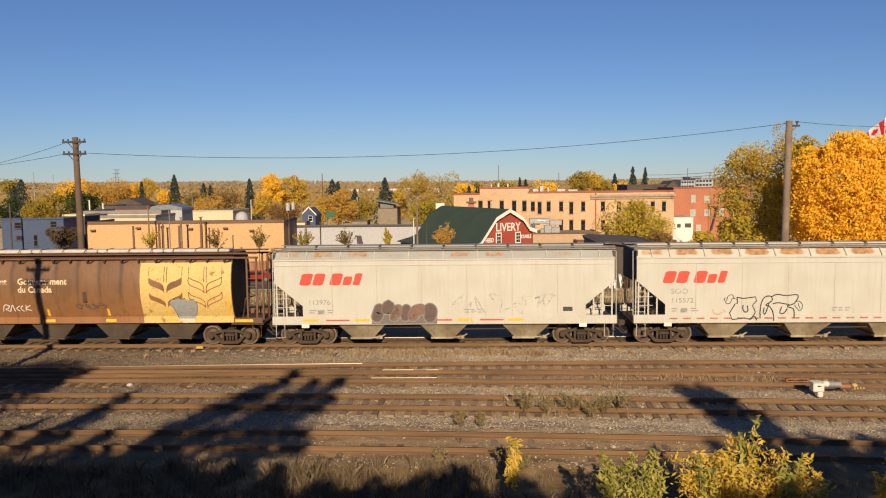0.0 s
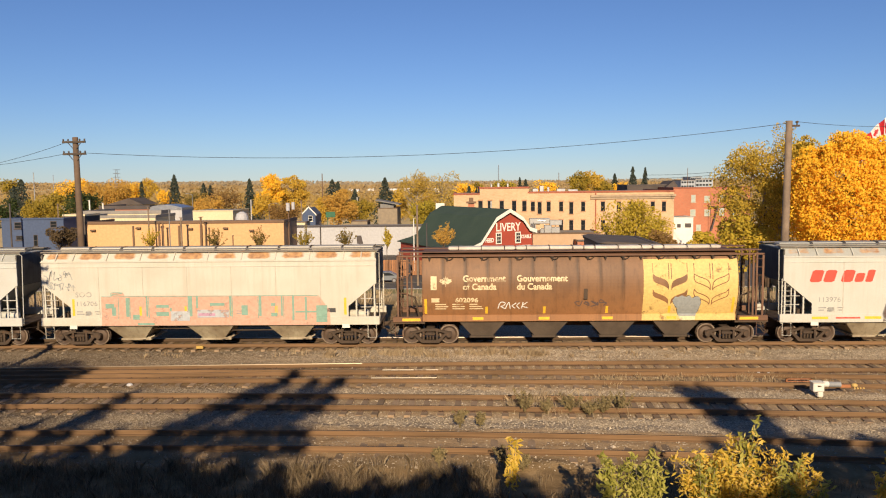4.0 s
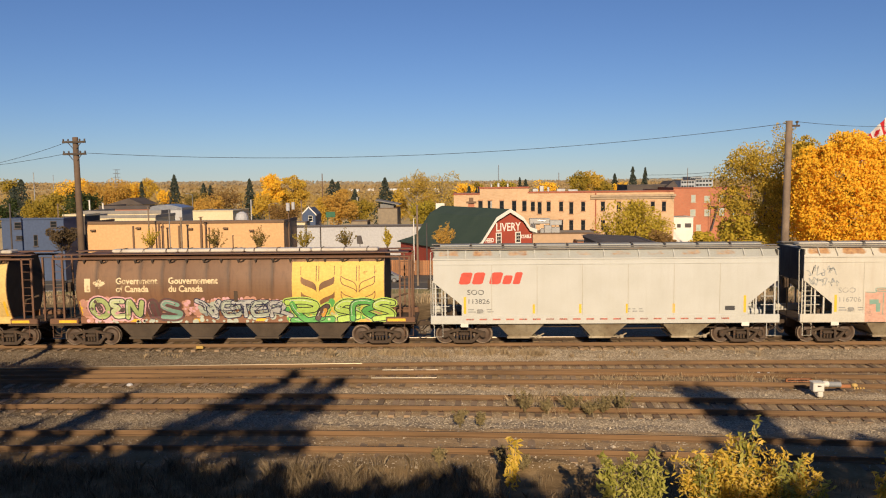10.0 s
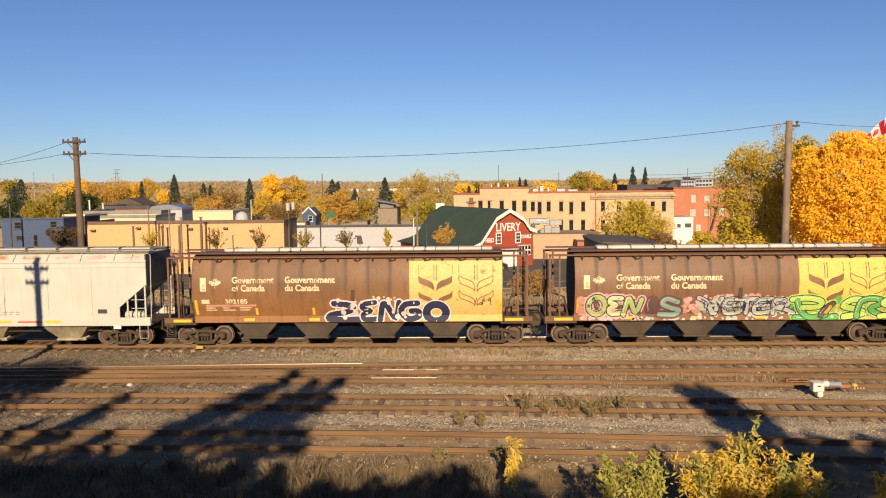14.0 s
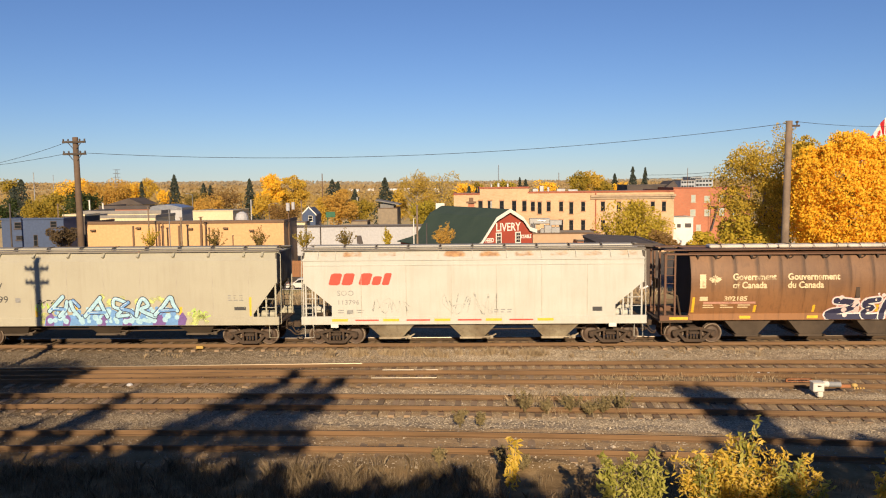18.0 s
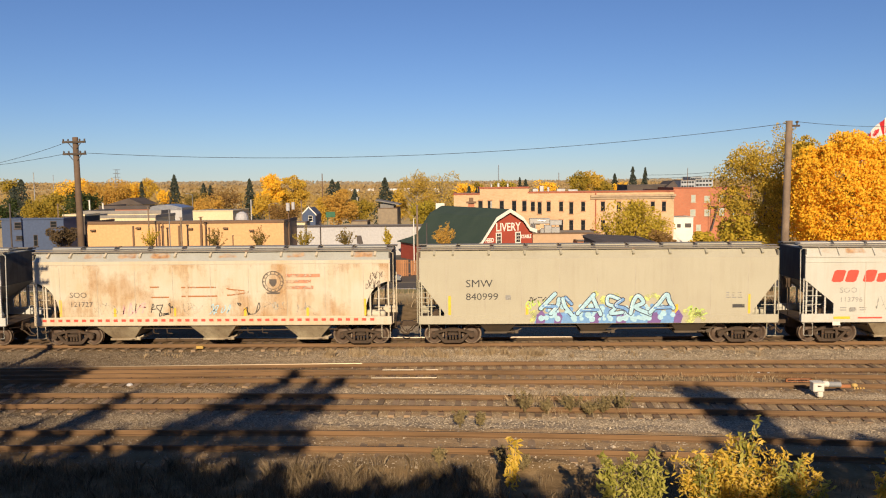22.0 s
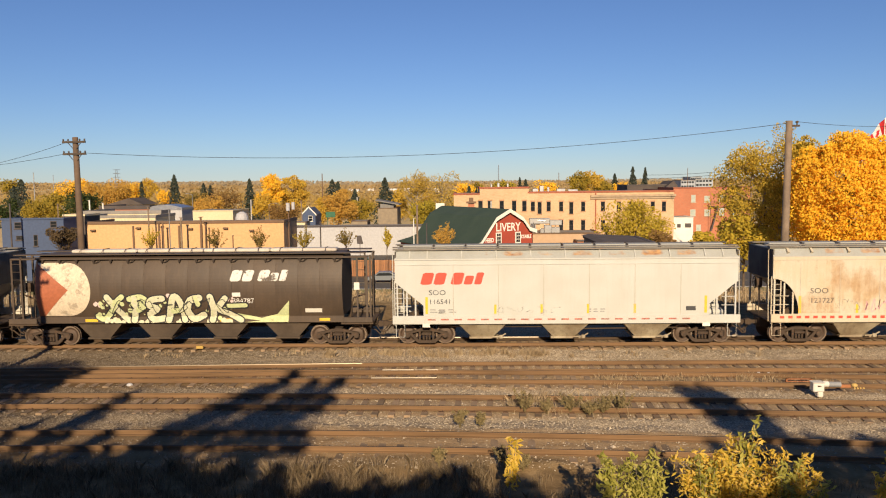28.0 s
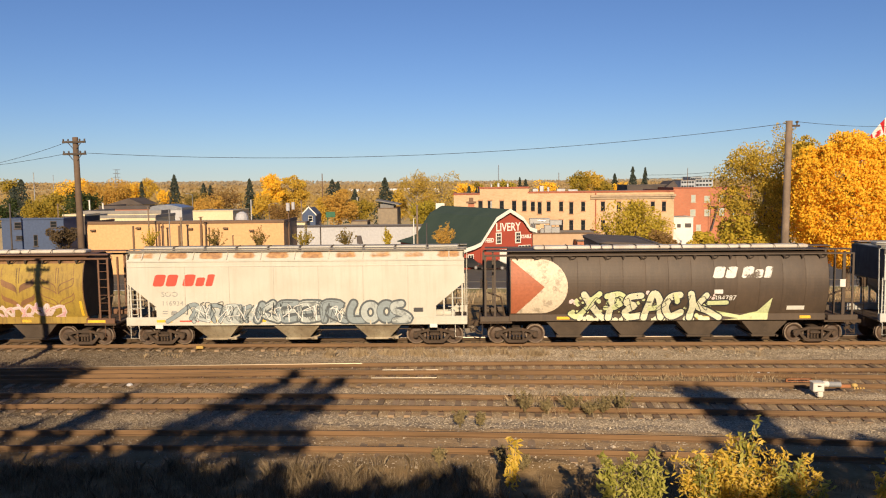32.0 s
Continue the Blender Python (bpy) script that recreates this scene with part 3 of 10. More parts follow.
def brick_mat(name, a, b, mortar, scale):
    m, nt, bs = nodes_of(name)
    t = nt.nodes.new("ShaderNodeTexBrick")
    g = nt.nodes.new("ShaderNodeTexCoord")
    mp = nt.nodes.new("ShaderNodeMapping")
    mp.inputs["Rotation"].default_value = (math.pi / 2, 0, 0)
    nt.links.new(g.outputs["Object"], mp.inputs[0])
    nt.links.new(mp.outputs[0], t.inputs["Vector"])
    t.inputs["Color1"].default_value, t.inputs["Color2"].default_value, t.inputs["Mortar"].default_value = (*a, 1), (*b, 1), (*mortar, 1)
    t.inputs["Scale"].default_value = scale
    t.inputs["Brick Width"].default_value, t.inputs["Row Height"].default_value, t.inputs["Mortar Size"].default_value = 0.42, 0.14, 0.012
    big = ramp(nt, noise_tex(nt, 0.25, detail=6), [(0.3, (0.85,) * 3), (0.7, (1.08,) * 3)])
    nt.links.new(mix(nt, 1.0, t.outputs[0], big, "MULTIPLY"), bs.inputs["Base Color"])
    bs.inputs["Roughness"].default_value = 0.9
    return m


ORANGE_BRICK = brick_mat("orange_brick", (0.60, 0.40, 0.235), (0.52, 0.33, 0.185), (0.60, 0.45, 0.30), 1.0)
RED_BRICK = brick_mat("red_brick", (0.47, 0.17, 0.09), (0.42, 0.145, 0.08), (0.40, 0.21, 0.13), 1.0)


# ---- the grain train ----
def way(t):
    a = t / 16 - 1
    return 93.0528 * a - 1.0976 * a ** 2 + 1.0681 * a ** 3 - 0.1112 * a ** 4 - 1.1574 * a ** 5


RAIL_Y, RAIL_Z = 37.72, 0.17
WHEEL_R = 0.457
CARS = []       # (car, offset)
WHEELSETS = []  # (wheelset, rest pose)
SHARED = {}


def shared(key, make):
    if key not in SHARED:
        SHARED[key] = make()
    return SHARED[key]


def wheel_geo():
    g = Geo()
    for s in (-1, 1):
        prof = [(0.09, 0.80), (0.09, 0.70), (0.30, 0.735), (0.37, 0.69), (0.457, 0.685), (0.457, 0.79), (0.482, 0.80), (0.482, 0.83), (0.38, 0.83), (0.36, 0.79), (0.20, 0.80)]
        prof = [(r, y * 1.0) for r, y in prof]
        rings = [[(r * math.cos(a), s * (1.52 - y), r * math.sin(a)) for r, y in prof] for a in [2 * math.pi * k / 28 for k in range(29)]]
        if s < 0:
            rings = rings[::-1]
        g.loft(rings, True, False)
        g.disc((0, 0), 0.11, *sorted((s * 0.68, s * 1.00)), 14)
        for k in range(3):
            a = 2 * math.pi * k / 3
            g.disc((0.06 * math.cos(a), 0.06 * math.sin(a)), 0.02, *sorted((s * 1.0, s * 1.02)), 6)
    g.disc((0, 0), 0.085, -0.72, 0.72, 12)
    return g


def wheel_rim_geo():
    """Two narrow rings of worn steel on the outer faces of the wheels."""
    g = Geo()
    turn_ = [2 * math.pi * k / 28 for k in range(29)]
    for s in (-1, 1):
        rings = [[(r * math.cos(a), s * y, r * math.sin(a)) for r, y in ((0.405, 0.835), (0.405, 0.845), (0.455, 0.843), (0.455, 0.835))] for a in turn_]
        g.loft(rings[::-1] if s < 0 else rings, True, False)
    return g


def side_frame_geo():
    g = Geo()
    w = 0.07
    g.prism([(-1.0, 0.60), (-0.6, 0.66), (-0.3, 0.76), (0.3, 0.76), (0.6, 0.66), (1.0, 0.60), (1.03, 0.50), (0.78, 0.50), (0.55, 0.57), (0.3, 0.63), (-0.3, 0.63), (-0.55, 0.57), (-0.78, 0.50), (-1.03, 0.50)][::-1], -w, w)
    g.prism([(-0.82, 0.52), (-0.68, 0.52), (-0.34, 0.20), (0.34, 0.20), (0.68, 0.52), (0.82, 0.52), (0.48, 0.12), (0.36, 0.07), (-0.36, 0.07), (-0.48, 0.12)][::-1], -w - 0.01, w - 0.01)
    g.prism([(-0.37, 0.16), (-0.27, 0.16), (-0.27, 0.66), (-0.37, 0.66)], -w - 0.02, w + 0.02)
    g.prism([(0.27, 0.16), (0.37, 0.16), (0.37, 0.66), (0.27, 0.66)], -w - 0.02, w + 0.02)
    for x in (-0.89, 0.89):
        g.disc((x, 0.457), 0.13, -w - 0.05, w + 0.02, 14)
    return g


def truck(car, x):
    t = part("truck", shared("bolster", lambda: Geo().box(-0.2, 0.2, -0.95, 0.95, 0.5, 0.78, 0.03).box(-0.24, 0.24, -1.1, 1.1, 0.44, 0.56, 0.02).disc((0, 0.74), 0.2, -0.3, 0.3, 12).mesh("bolster", TRUCKMAT)), None, car, "rust-brown cast steel two-axle truck", at=pose(x, 0, 0))
    fr = shared("side_frame", lambda: side_frame_geo().mesh("side_frame", TRUCKMAT))
    for s in (-1, 1):
        part("side_frame", fr, None, t, at=pose(0, s * 0.99, 0))
        for k in (-0.14, 0.0, 0.14):
            sp = shared("spring", lambda: Geo().loft([[(0.055 * (1 if i % 2 else 0.8) * math.cos(a), 0.055 * (1 if i % 2 else 0.8) * math.sin(a), 0.22 + 0.024 * i) for a in [2 * math.pi * q / 8 for q in range(8)]] for i in range(10)]).mesh("spring", UNDER))
            part("spring", sp, None, t, at=pose(k, s * 1.0, 0))
        part("brake_beam", shared("brake", lambda: Geo().box(-0.05, 0.05, -0.6, 0.6, 0.3, 0.42, 0.01).mesh("brake_beam", UNDER)), None, t, at=pose(s * 0.33, 0, 0))
    wm = shared("wheelset", lambda: wheel_geo().mesh("wheelset", WHEELMAT))
    for s in (-0.89, 0.89):
        w = part("wheelset", wm, None, t, "steel wheels worn bright on one axle", at=pose(s, 0, WHEEL_R))
        r = part("wheel_rim", shared("wheel_rim", lambda: wheel_rim_geo().mesh("wheel_rim", RIMMAT)), None, t, "worn bright rims of the wheels", at=pose(s, 0, WHEEL_R))
        WHEELSETS.extend(((w, s), (r, s)))
    return t


def brake_wheel():
    g = Geo()
    rim = [(0.0, 0.28 * math.cos(a), 2.75 + 0.28 * math.sin(a)) for a in [2 * math.pi * k / 16 for k in range(17)]]
    g.tube(rim, 0.018, 5)
    for k in range(4):
        a = math.pi * k / 4
        g.tube([(0, -0.28 * math.cos(a), 2.75 - 0.28 * math.sin(a)), (0, 0.28 * math.cos(a), 2.75 + 0.28 * math.sin(a))], 0.012, 4)
    g.box(-0.3, -0.05, -0.12, 0.12, 2.5, 2.95).tube([(-0.2, 0, 1.1), (-0.2, 0, 2.6)], 0.02)
    return g.mesh("brake_wheel", UNDER)


def coupler(car, x, s):
    g = Geo().box(-0.45, 0.28, -0.09, 0.09, 0.75, 0.93, 0.02)
    g.prism([(0.2, 0.70), (0.42, 0.72), (0.48, 0.80), (0.48, 0.95), (0.2, 0.98)], -0.16, 0.12)
    g.tube([(0.1, -0.3, 0.85), (0.3, -0.33, 0.55), (0.48, -0.3, 0.42)], 0.025)
    m = g.mesh("coupler", UNDER) if "coupler" not in SHARED else SHARED["coupler"]
    SHARED["coupler"] = m
    turn = 0 if s > 0 else 180
    c = part("coupler", m, None, car, at=pose(x, 0, 0, 0, 0, turn))
    part("draft_box", shared("draft", lambda: Geo().box(-0.75, -0.1, -0.35, 0.35, 0.62, 1.08, 0.03).mesh("draft_box", UNDER)), None, c)
    part("air_hose", shared("hose", lambda: Geo().tube([(-0.2, -0.4, 0.75), (0.1, -0.5, 0.62), (0.3, -0.42, 0.40), (0.5, -0.3, 0.36), (0.55, -0.25, 0.5)], 0.032, 6).mesh("air_hose", UNDER)), None, c)
    part("cut_lever", shared("lever", lambda: Geo().tube([(-0.1, -1.45, 0.95), (0.05, -0.9, 0.9), (0.2, -0.2, 0.96), (0.3, 0, 0.98)], 0.018, 5).mesh("cut_lever", TRUCKMAT)), None, c)
    if s < 0:
        part("brake_wheel", shared("bwheel", brake_wheel), None, c, "round iron brake wheel")


def ladder_geo(w, z0, z1, rungs, r=0.022):
    g = Geo()
    for x in (0, w):
        g.box(x - r, x + r, -r, r, z0, z1)
    for k in range(rungs):
        z = z0 + (z1 - z0) * (k + 0.5) / rungs
        g.tube([(0, 0, z), (w, 0, z)], 0.014, 5)
    return g


# -- flat markings that lie on a car's side --
def clip_levels(g, levels):
    """Cut the faces at the given heights, so that they can follow a bowed side."""
    bm = bmesh.new()
    vs = [bm.verts.new(p) for p in g.v]
    for f in g.f:
        try:
            bm.faces.new([vs[i] for i in f])
        except ValueError:
            pass
    for z in levels:
        bmesh.ops.bisect_plane(bm, geom=bm.verts[:] + bm.edges[:] + bm.faces[:], plane_co=(0, 0, z), plane_no=(0, 0, 1))
    out = Geo()
    for i, v in enumerate(bm.verts):
        v.index = i
    out.v = [tuple(v.co) for v in bm.verts]
    out.f = [tuple(v.index for v in f.verts) for f in bm.faces]
    bm.free()
    return out


def marking(name, g, material, car, side, lift=0.004, label="", bowed=True):
    if bowed:
        zs = [p[2] for p in g.v]
        lv = [z for z in list(np.arange(1.52, 4.3, 0.16)) + [1.44, 1.45] if min(zs) < z < max(zs)]
        g = clip_levels(g, lv)
    elif min(p[2] for p in g.v) < 1.46:
        g = clip_levels(g, [1.46, 1.47])
    g.v = [(x, -(side(z) + lift + d), z) for x, d, z in g.v]
    return part(name, g, material, car, label)


def flat(poly):
    n = len(poly)
    return Geo().add([(x, 0, z) for x, z in poly], [tuple(range(n))])


def rect(x0, x1, z0, z1, lean=0.0):
    return flat([(x0, z0), (x1, z0), (x1 + lean, z1), (x0 + lean, z1)])


def letters(text, x, z, height, wide=1.12, bold=0.0):
    """The outlines of words in the built-in font, as flat faces; x is the left end, z the foot."""
    cu = bpy.data.curves.new("words", "FONT")
    cu.body, cu.size, cu.resolution_u, cu.offset = text, height / 0.70, 3, bold
    ob = bpy.data.objects.new("words", cu)
    scene.collection.objects.link(ob)
    bpy.context.view_layer.update()
    me = bpy.data.meshes.new_from_object(ob.evaluated_get(bpy.context.evaluated_depsgraph_get()))
    g = Geo()
    g.v = [(x + v.co.x * wide, 0, z + v.co.y) for v in me.vertices]
    g.f = [tuple(p.vertices) for p in me.polygons]
    bpy.data.objects.remove(ob)
    bpy.data.meshes.remove(me)
    return g


def ribbon(pts, w, depth=0.0):
    """A thick stroke along a line in x and z, one strip of faces."""
    left, right = [], []
    for i, (x, z) in enumerate(pts):
        (ax, az), (bx, bz) = pts[max(i - 1, 0)], pts[min(i + 1, len(pts) - 1)]
        d = math.hypot(bx - ax, bz - az) or 1e-6
        nx_, nz_ = -(bz - az) / d * w / 2, (bx - ax) / d * w / 2
        left.append((x + nx_, depth, z + nz_))
        right.append((x - nx_, depth, z - nz_))
    n = len(pts)
    return Geo().add(left + right, [(i, n + i, n + i + 1, i + 1) for i in range(n - 1)])


def blobs(pts, w, depth=0.0):
    g = Geo()
    for x, z in pts:
        g.add([(x + w / 2 * math.cos(a), depth, z + w / 2 * math.sin(a)) for a in [2 * math.pi * i / 12 for i in range(12)]], [tuple(range(12))])
    return g


def curve_pts(p, n=7):
    """A smooth line through control points."""
    out = []
    q = [p[0]] + list(p) + [p[-1]]
    for i in range(1, len(q) - 2):
        for k in range(n):
            t = k / n
            c = [0.5 * (2 * q[i][d] + (q[i + 1][d] - q[i - 1][d]) * t + (2 * q[i - 1][d] - 5 * q[i][d] + 4 * q[i + 1][d] - q[i + 2][d]) * t * t + (3 * q[i][d] - q[i - 1][d] - 3 * q[i + 1][d] + q[i + 2][d]) * t ** 3) for d in (0, 1)]
            out.append(tuple(c))
    return out + [p[-1]]


SKELETONS = [
    [[(0.0, 0.15), (0.45, 0.95), (0.4, 0.35), (1.0, 1.0)], [(0.2, 0.0), (0.9, 0.3)]],
    [[(0.1, 0.7), (0.5, 1.0), (0.95, 0.65), (0.55, 0.3), (0.1, 0.1), (0.8, 0.0)]],
    [[(0.0, 0.4), (0.25, 0.95), (0.6, 0.05), (1.0, 0.55)], [(0.1, 0.1), (0.5, 0.5)]],
    [[(0.05, 0.9), (0.4, 0.2), (0.7, 0.15), (0.85, 0.6), (0.5, 0.7), (0.3, 0.5)]],
    [[(0.1, 0.05), (0.3, 0.6), (0.9, 0.75)], [(0.5, 0.0), (0.7, 0.5), (0.4, 1.0)]],
    [[(0.0, 0.75), (0.6, 0.9), (1.0, 0.45), (0.35, 0.0)], [(0.7, 1.0), (0.9, 0.1)]],
]


def spray(car, side, x0, x1, z0, z1, n, seed, fills, line, halo=None, w=0.17, spots=0, bowed=True, label=""):
    """Sprayed lettering of no meaning: bent strokes with an outline, a halo and highlights."""
    r = random.Random(seed)
    step = (x1 - x0) / n
    halo_g, line_g, fill_g, shine_g = Geo(), Geo(), [Geo() for _ in fills], Geo()
    for k in range(n):
        sk = SKELETONS[r.randrange(len(SKELETONS))]
        lean, dz, flip = r.uniform(-0.3, 0.35), r.uniform(-0.06, 0.06), r.random() < 0.5
        cx0, cw = x0 + k * step - step * 0.15, step * 1.3
        for stroke in sk:
            pts = curve_pts([(cx0 + ((1 - px if flip else px) + lean * (pz - 0.5) + r.uniform(-.14, .14)) * cw, z0 + dz + (pz + r.uniform(-.1, .1)) * (z1 - z0)) for px, pz in stroke])
            depth = 0.0003 * (r.randrange(1000) % 12) + 0.0001
            for g, ww in ((halo_g, w + 0.22), (line_g, w + 0.09)):
                h = ribbon(pts, ww, depth)
                g.add(h.v, h.f)
                h = blobs((pts[0], pts[-1]), ww, depth + 0.00015)
                g.add(h.v, h.f)
            i = r.randrange(len(fills))
            third = len(pts) // 2
            for seg, j in ((pts[:third + 1], i), (pts[third:], (i + (r.random() < 0.6)) % len(fills))):
                for h in (ribbon(seg, w, depth + (0.0002 if seg[0] != pts[0] else 0)), blobs((seg[0],) if seg[0] == pts[0] else (seg[0], seg[-1]), w, depth + (0.0004 if seg[0] == pts[0] else 0.0006))):
                    fill_g[j].add(h.v, h.f)
            h = ribbon([(px - w * 0.2, pz + w * 0.22) for px, pz in pts[1:len(pts) // 2]], 0.025)
            shine_g.add(h.v, h.f)
    for k in range(spots):
        h = blobs([(r.uniform(x0 - 0.2, x1 + 0.2), r.uniform(z0, z1 + 0.1))], r.uniform(0.1, 0.45), 0.0002 * k)
        halo_g.add(h.v, h.f)
    root = None
    layers = ([(halo_g, halo)] if halo else []) + [(line_g, line)] + list(zip(fill_g, fills)) + [(shine_g, PAINT_WHITE)]
    for k, (g, mt) in enumerate(layers):
        if not g.v:
            continue
        # strokes of one layer overlap, so each face gets a hair of its own depth
        g.v = [(x, y, min(max(z, 1.13), 4.1)) for x, y, z in g.v]
        ob = marking("graffiti", g, mt, car, side, 0.006 + 0.006 * k, label if k == 0 else "", bowed)
        tagged(ob, kind="stuff")
        if root is None:
            root = ob
        else:
            ob.parent = root
            ob.name = "painted_layer"
    return root


def band(pts, w, depth):
    """A stroke whose depth grows a hair along its length, so that it may cross itself."""
    g = ribbon(pts, w, 0.0)
    n = len(pts)
    g.v = [(x, depth + 0.0005 * (i % n) / n, z) for i, (x, _, z) in enumerate(g.v)]
    return g


def ring_pts(x, z, a, b):
    return [(x + a * math.cos(t), z + b * math.sin(t)) for t in [math.pi * (0.5 + 2 * k / 18) for k in range(19)]]


def mural(car, side, ox, oz, unit, signs, fills, line, halo=None, edge=0.05, glow=0.1, bowed=True, label="", lift=0.006, shine=None):
    """Sprayed signs on a grid of the given unit, which starts at ox, oz and runs down: each sign is a list of (width, tone, points); later signs lie over earlier ones."""
    halo_g, line_g, tones, shine_g = Geo(), Geo(), [Geo() for _ in fills], Geo()
    for k, sign in enumerate(signs):
        deep = 0.0016 * k
        for i, (w, tone, pts) in enumerate(sign):
            p = [(ox + a * unit, oz - b * unit) for a, b in pts]
            p = curve_pts(p, 5) if len(p) < 12 else p
            ww = w * unit
            for g, width, d in ((halo_g, ww + 2 * (edge + glow), deep * 0.3), (line_g, ww + 2 * edge, deep), (tones[tone], ww, deep + 0.0008)):
                closed = math.hypot(p[0][0] - p[-1][0], p[0][1] - p[-1][1]) < 0.01
                for h in (band(p, width, d + 0.00003 * i), blobs(() if closed else (p[0], p[-1]), width, d + 0.0005 + 0.00003 * i)):
                    g.add(h.v, h.f)
            h = band([(a - ww * 0.2, b + ww * 0.2) for a, b in p[1:max(4, len(p) // 2)]], 0.022, deep + 0.0014)
            shine_g.add(h.v, h.f)
    root = None
    layers = ([(halo_g, halo, -0.002)] if halo else []) + [(line_g, line, 0.0)] + [(g, m, 0.0) for g, m in zip(tones, fills)] + ([(shine_g, shine, 0.0)] if shine else [])
    for g, mt, d in layers:
        if not g.v:
            continue
        g.v = [(x, y, min(max(z, 1.10 if not bowed else 1.14), 4.1)) for x, y, z in g.v]
        ob = tagged(marking("graffiti", g, mt, car, side, lift + d, label if root is None else "", bowed), kind="stuff")
        if root is None:
            root = ob
        else:
            ob.parent, ob.name = root, "painted_layer"
    return root


def cloud(car, side, boxes, material, seed, lift, bowed, size=(0.12, 0.4), n=14):
    """Round puffs of sprayed colour within the given boxes."""
    r = random.Random(seed)
    g = Geo()
    for x0, x1, z0, z1 in boxes:
        for k in range(n):
            h = blobs([(r.uniform(x0, x1), r.uniform(z0, z1))], r.uniform(*size), 0.00025 * k)
            g.add(h.v, h.f)
    g.v = [(x, y, max(z, 1.14)) for x, y, z in g.v]
    return tagged(marking("graffiti", g, material, car, side, lift, "soft puffs of sprayed colour", bowed), kind="stuff")


def drawn(car, side, ox, oz, unit, lines, w, material, bowed=True):
    """Thin sprayed lines on a grid of the given unit."""
    g = Geo()
    for k, pts in enumerate(lines):
        p = [(ox + a * unit, oz - b * unit) for a, b in pts]
        h = band(curve_pts(p, 6) if len(p) < 12 else p, w, 0.0003 * k)
        g.add(h.v, h.f)
    return tagged(marking("graffiti", g, material, car, side, 0.007, "thin sprayed line drawing", bowed), kind="stuff")


def scrawl(car, side, x0, x1, z0, z1, seed, material, w=0.035, n=5, bowed=True, lift=0.006):
    """Thin sprayed loops."""
    r = random.Random(seed)
    g = Geo()
    for k in range(n):
        a, b = x0 + (x1 - x0) * k / n, x0 + (x1 - x0) * (k + 1.25) / n
        pts = curve_pts([(r.uniform(a, b), r.uniform(z0, z1)) for _ in range(5)], 8)
        h = ribbon(pts, w)
        g.add(h.v, h.f)
    return tagged(marking("graffiti", g, material, car, side, lift, "thin sprayed scribble", bowed), kind="stuff")


def decal_mat(name, col, wear=0.35, rough=0.6, low=0.35):
    """Paint worn through in spots to what lies under it."""
    if name in MATS:
        return MATS[name]
    m, nt, b = nodes_of(name)
    nz = noise_tex(nt, 2.2, detail=7, rough=0.7)
    c2 = ramp(nt, noise_tex(nt, 9.0, detail=5), [(0.3, tuple(c * 0.75 for c in col)), (0.7, col)])
    nt.links.new(c2, b.inputs["Base Color"])
    b.inputs["Roughness"].default_value = rough
    if wear:
        nt.links.new(ramp(nt, nz, [(wear - 0.03, (low,) * 3), (wear + 0.05, (1, 1, 1))]), b.inputs["Alpha"])
    MATS[name] = m
    return m


def bloom_mat(name, col):
    """Soft stains that fade out into the paint under them."""
    m, nt, b = nodes_of(name)
    b.inputs["Base Color"].default_value, b.inputs["Roughness"].default_value = (*col, 1), 0.8
    big = noise_tex(nt, 0.55, (1, 1, 0.8), 5)
    nt.links.new(ramp(nt, math_node(nt, "ADD", math_node(nt, "MULTIPLY", big, 0.8), math_node(nt, "MULTIPLY", noise_tex(nt, 1.0, (5, 5, 0.6), 5), 0.2)), [(0.48, (0, 0, 0)), (0.70, (0.75,) * 3)]), b.inputs["Alpha"])
    return m


PAINT_WHITE = decal_mat("white_spray", (0.75, 0.74, 0.70), 0.3)
PAINT_YELLOW = decal_mat("yellow_stripe_paint", (0.85, 0.50, 0.03), 0.2)
PAINT_RED = decal_mat("faded_red_paint", (0.62, 0.075, 0.045), 0.3)
PAINT_DARK = decal_mat("dark_stencil_paint", (0.05, 0.05, 0.055), 0.42)
PAINT_GREY = decal_mat("faint_grey_paint", (0.30, 0.30, 0.29), 0.45, low=0.1)
PAINT_CREAM = decal_mat("cream_lettering", (0.78, 0.62, 0.38), 0.42)


def side_plain(z):
    """Half width of the flat-sided cars: the sill stands a little proud of the wall."""
    return 1.60 if z > 1.465 else 1.622


def end_gear(car, x, s, mat_rail, z_top, width=1.35):
    """Ladder, grab irons, brake gear and the platform at one end."""
    for yy in (-1.5 if s < 0 else 1.42,):
        part("ladder", ladder_geo(0.42, 1.0, z_top, 9), mat_rail, car, at=pose(x - (0.42 if s > 0 else 0), yy, 0))
    part("stirrup", Geo().tube([(-0.2, 0, 1.05), (-0.2, 0, 0.45), (0.2, 0, 0.45), (0.2, 0, 1.05)], 0.018), mat_rail, car, at=pose(x - s * 0.25, -1.52, 0))


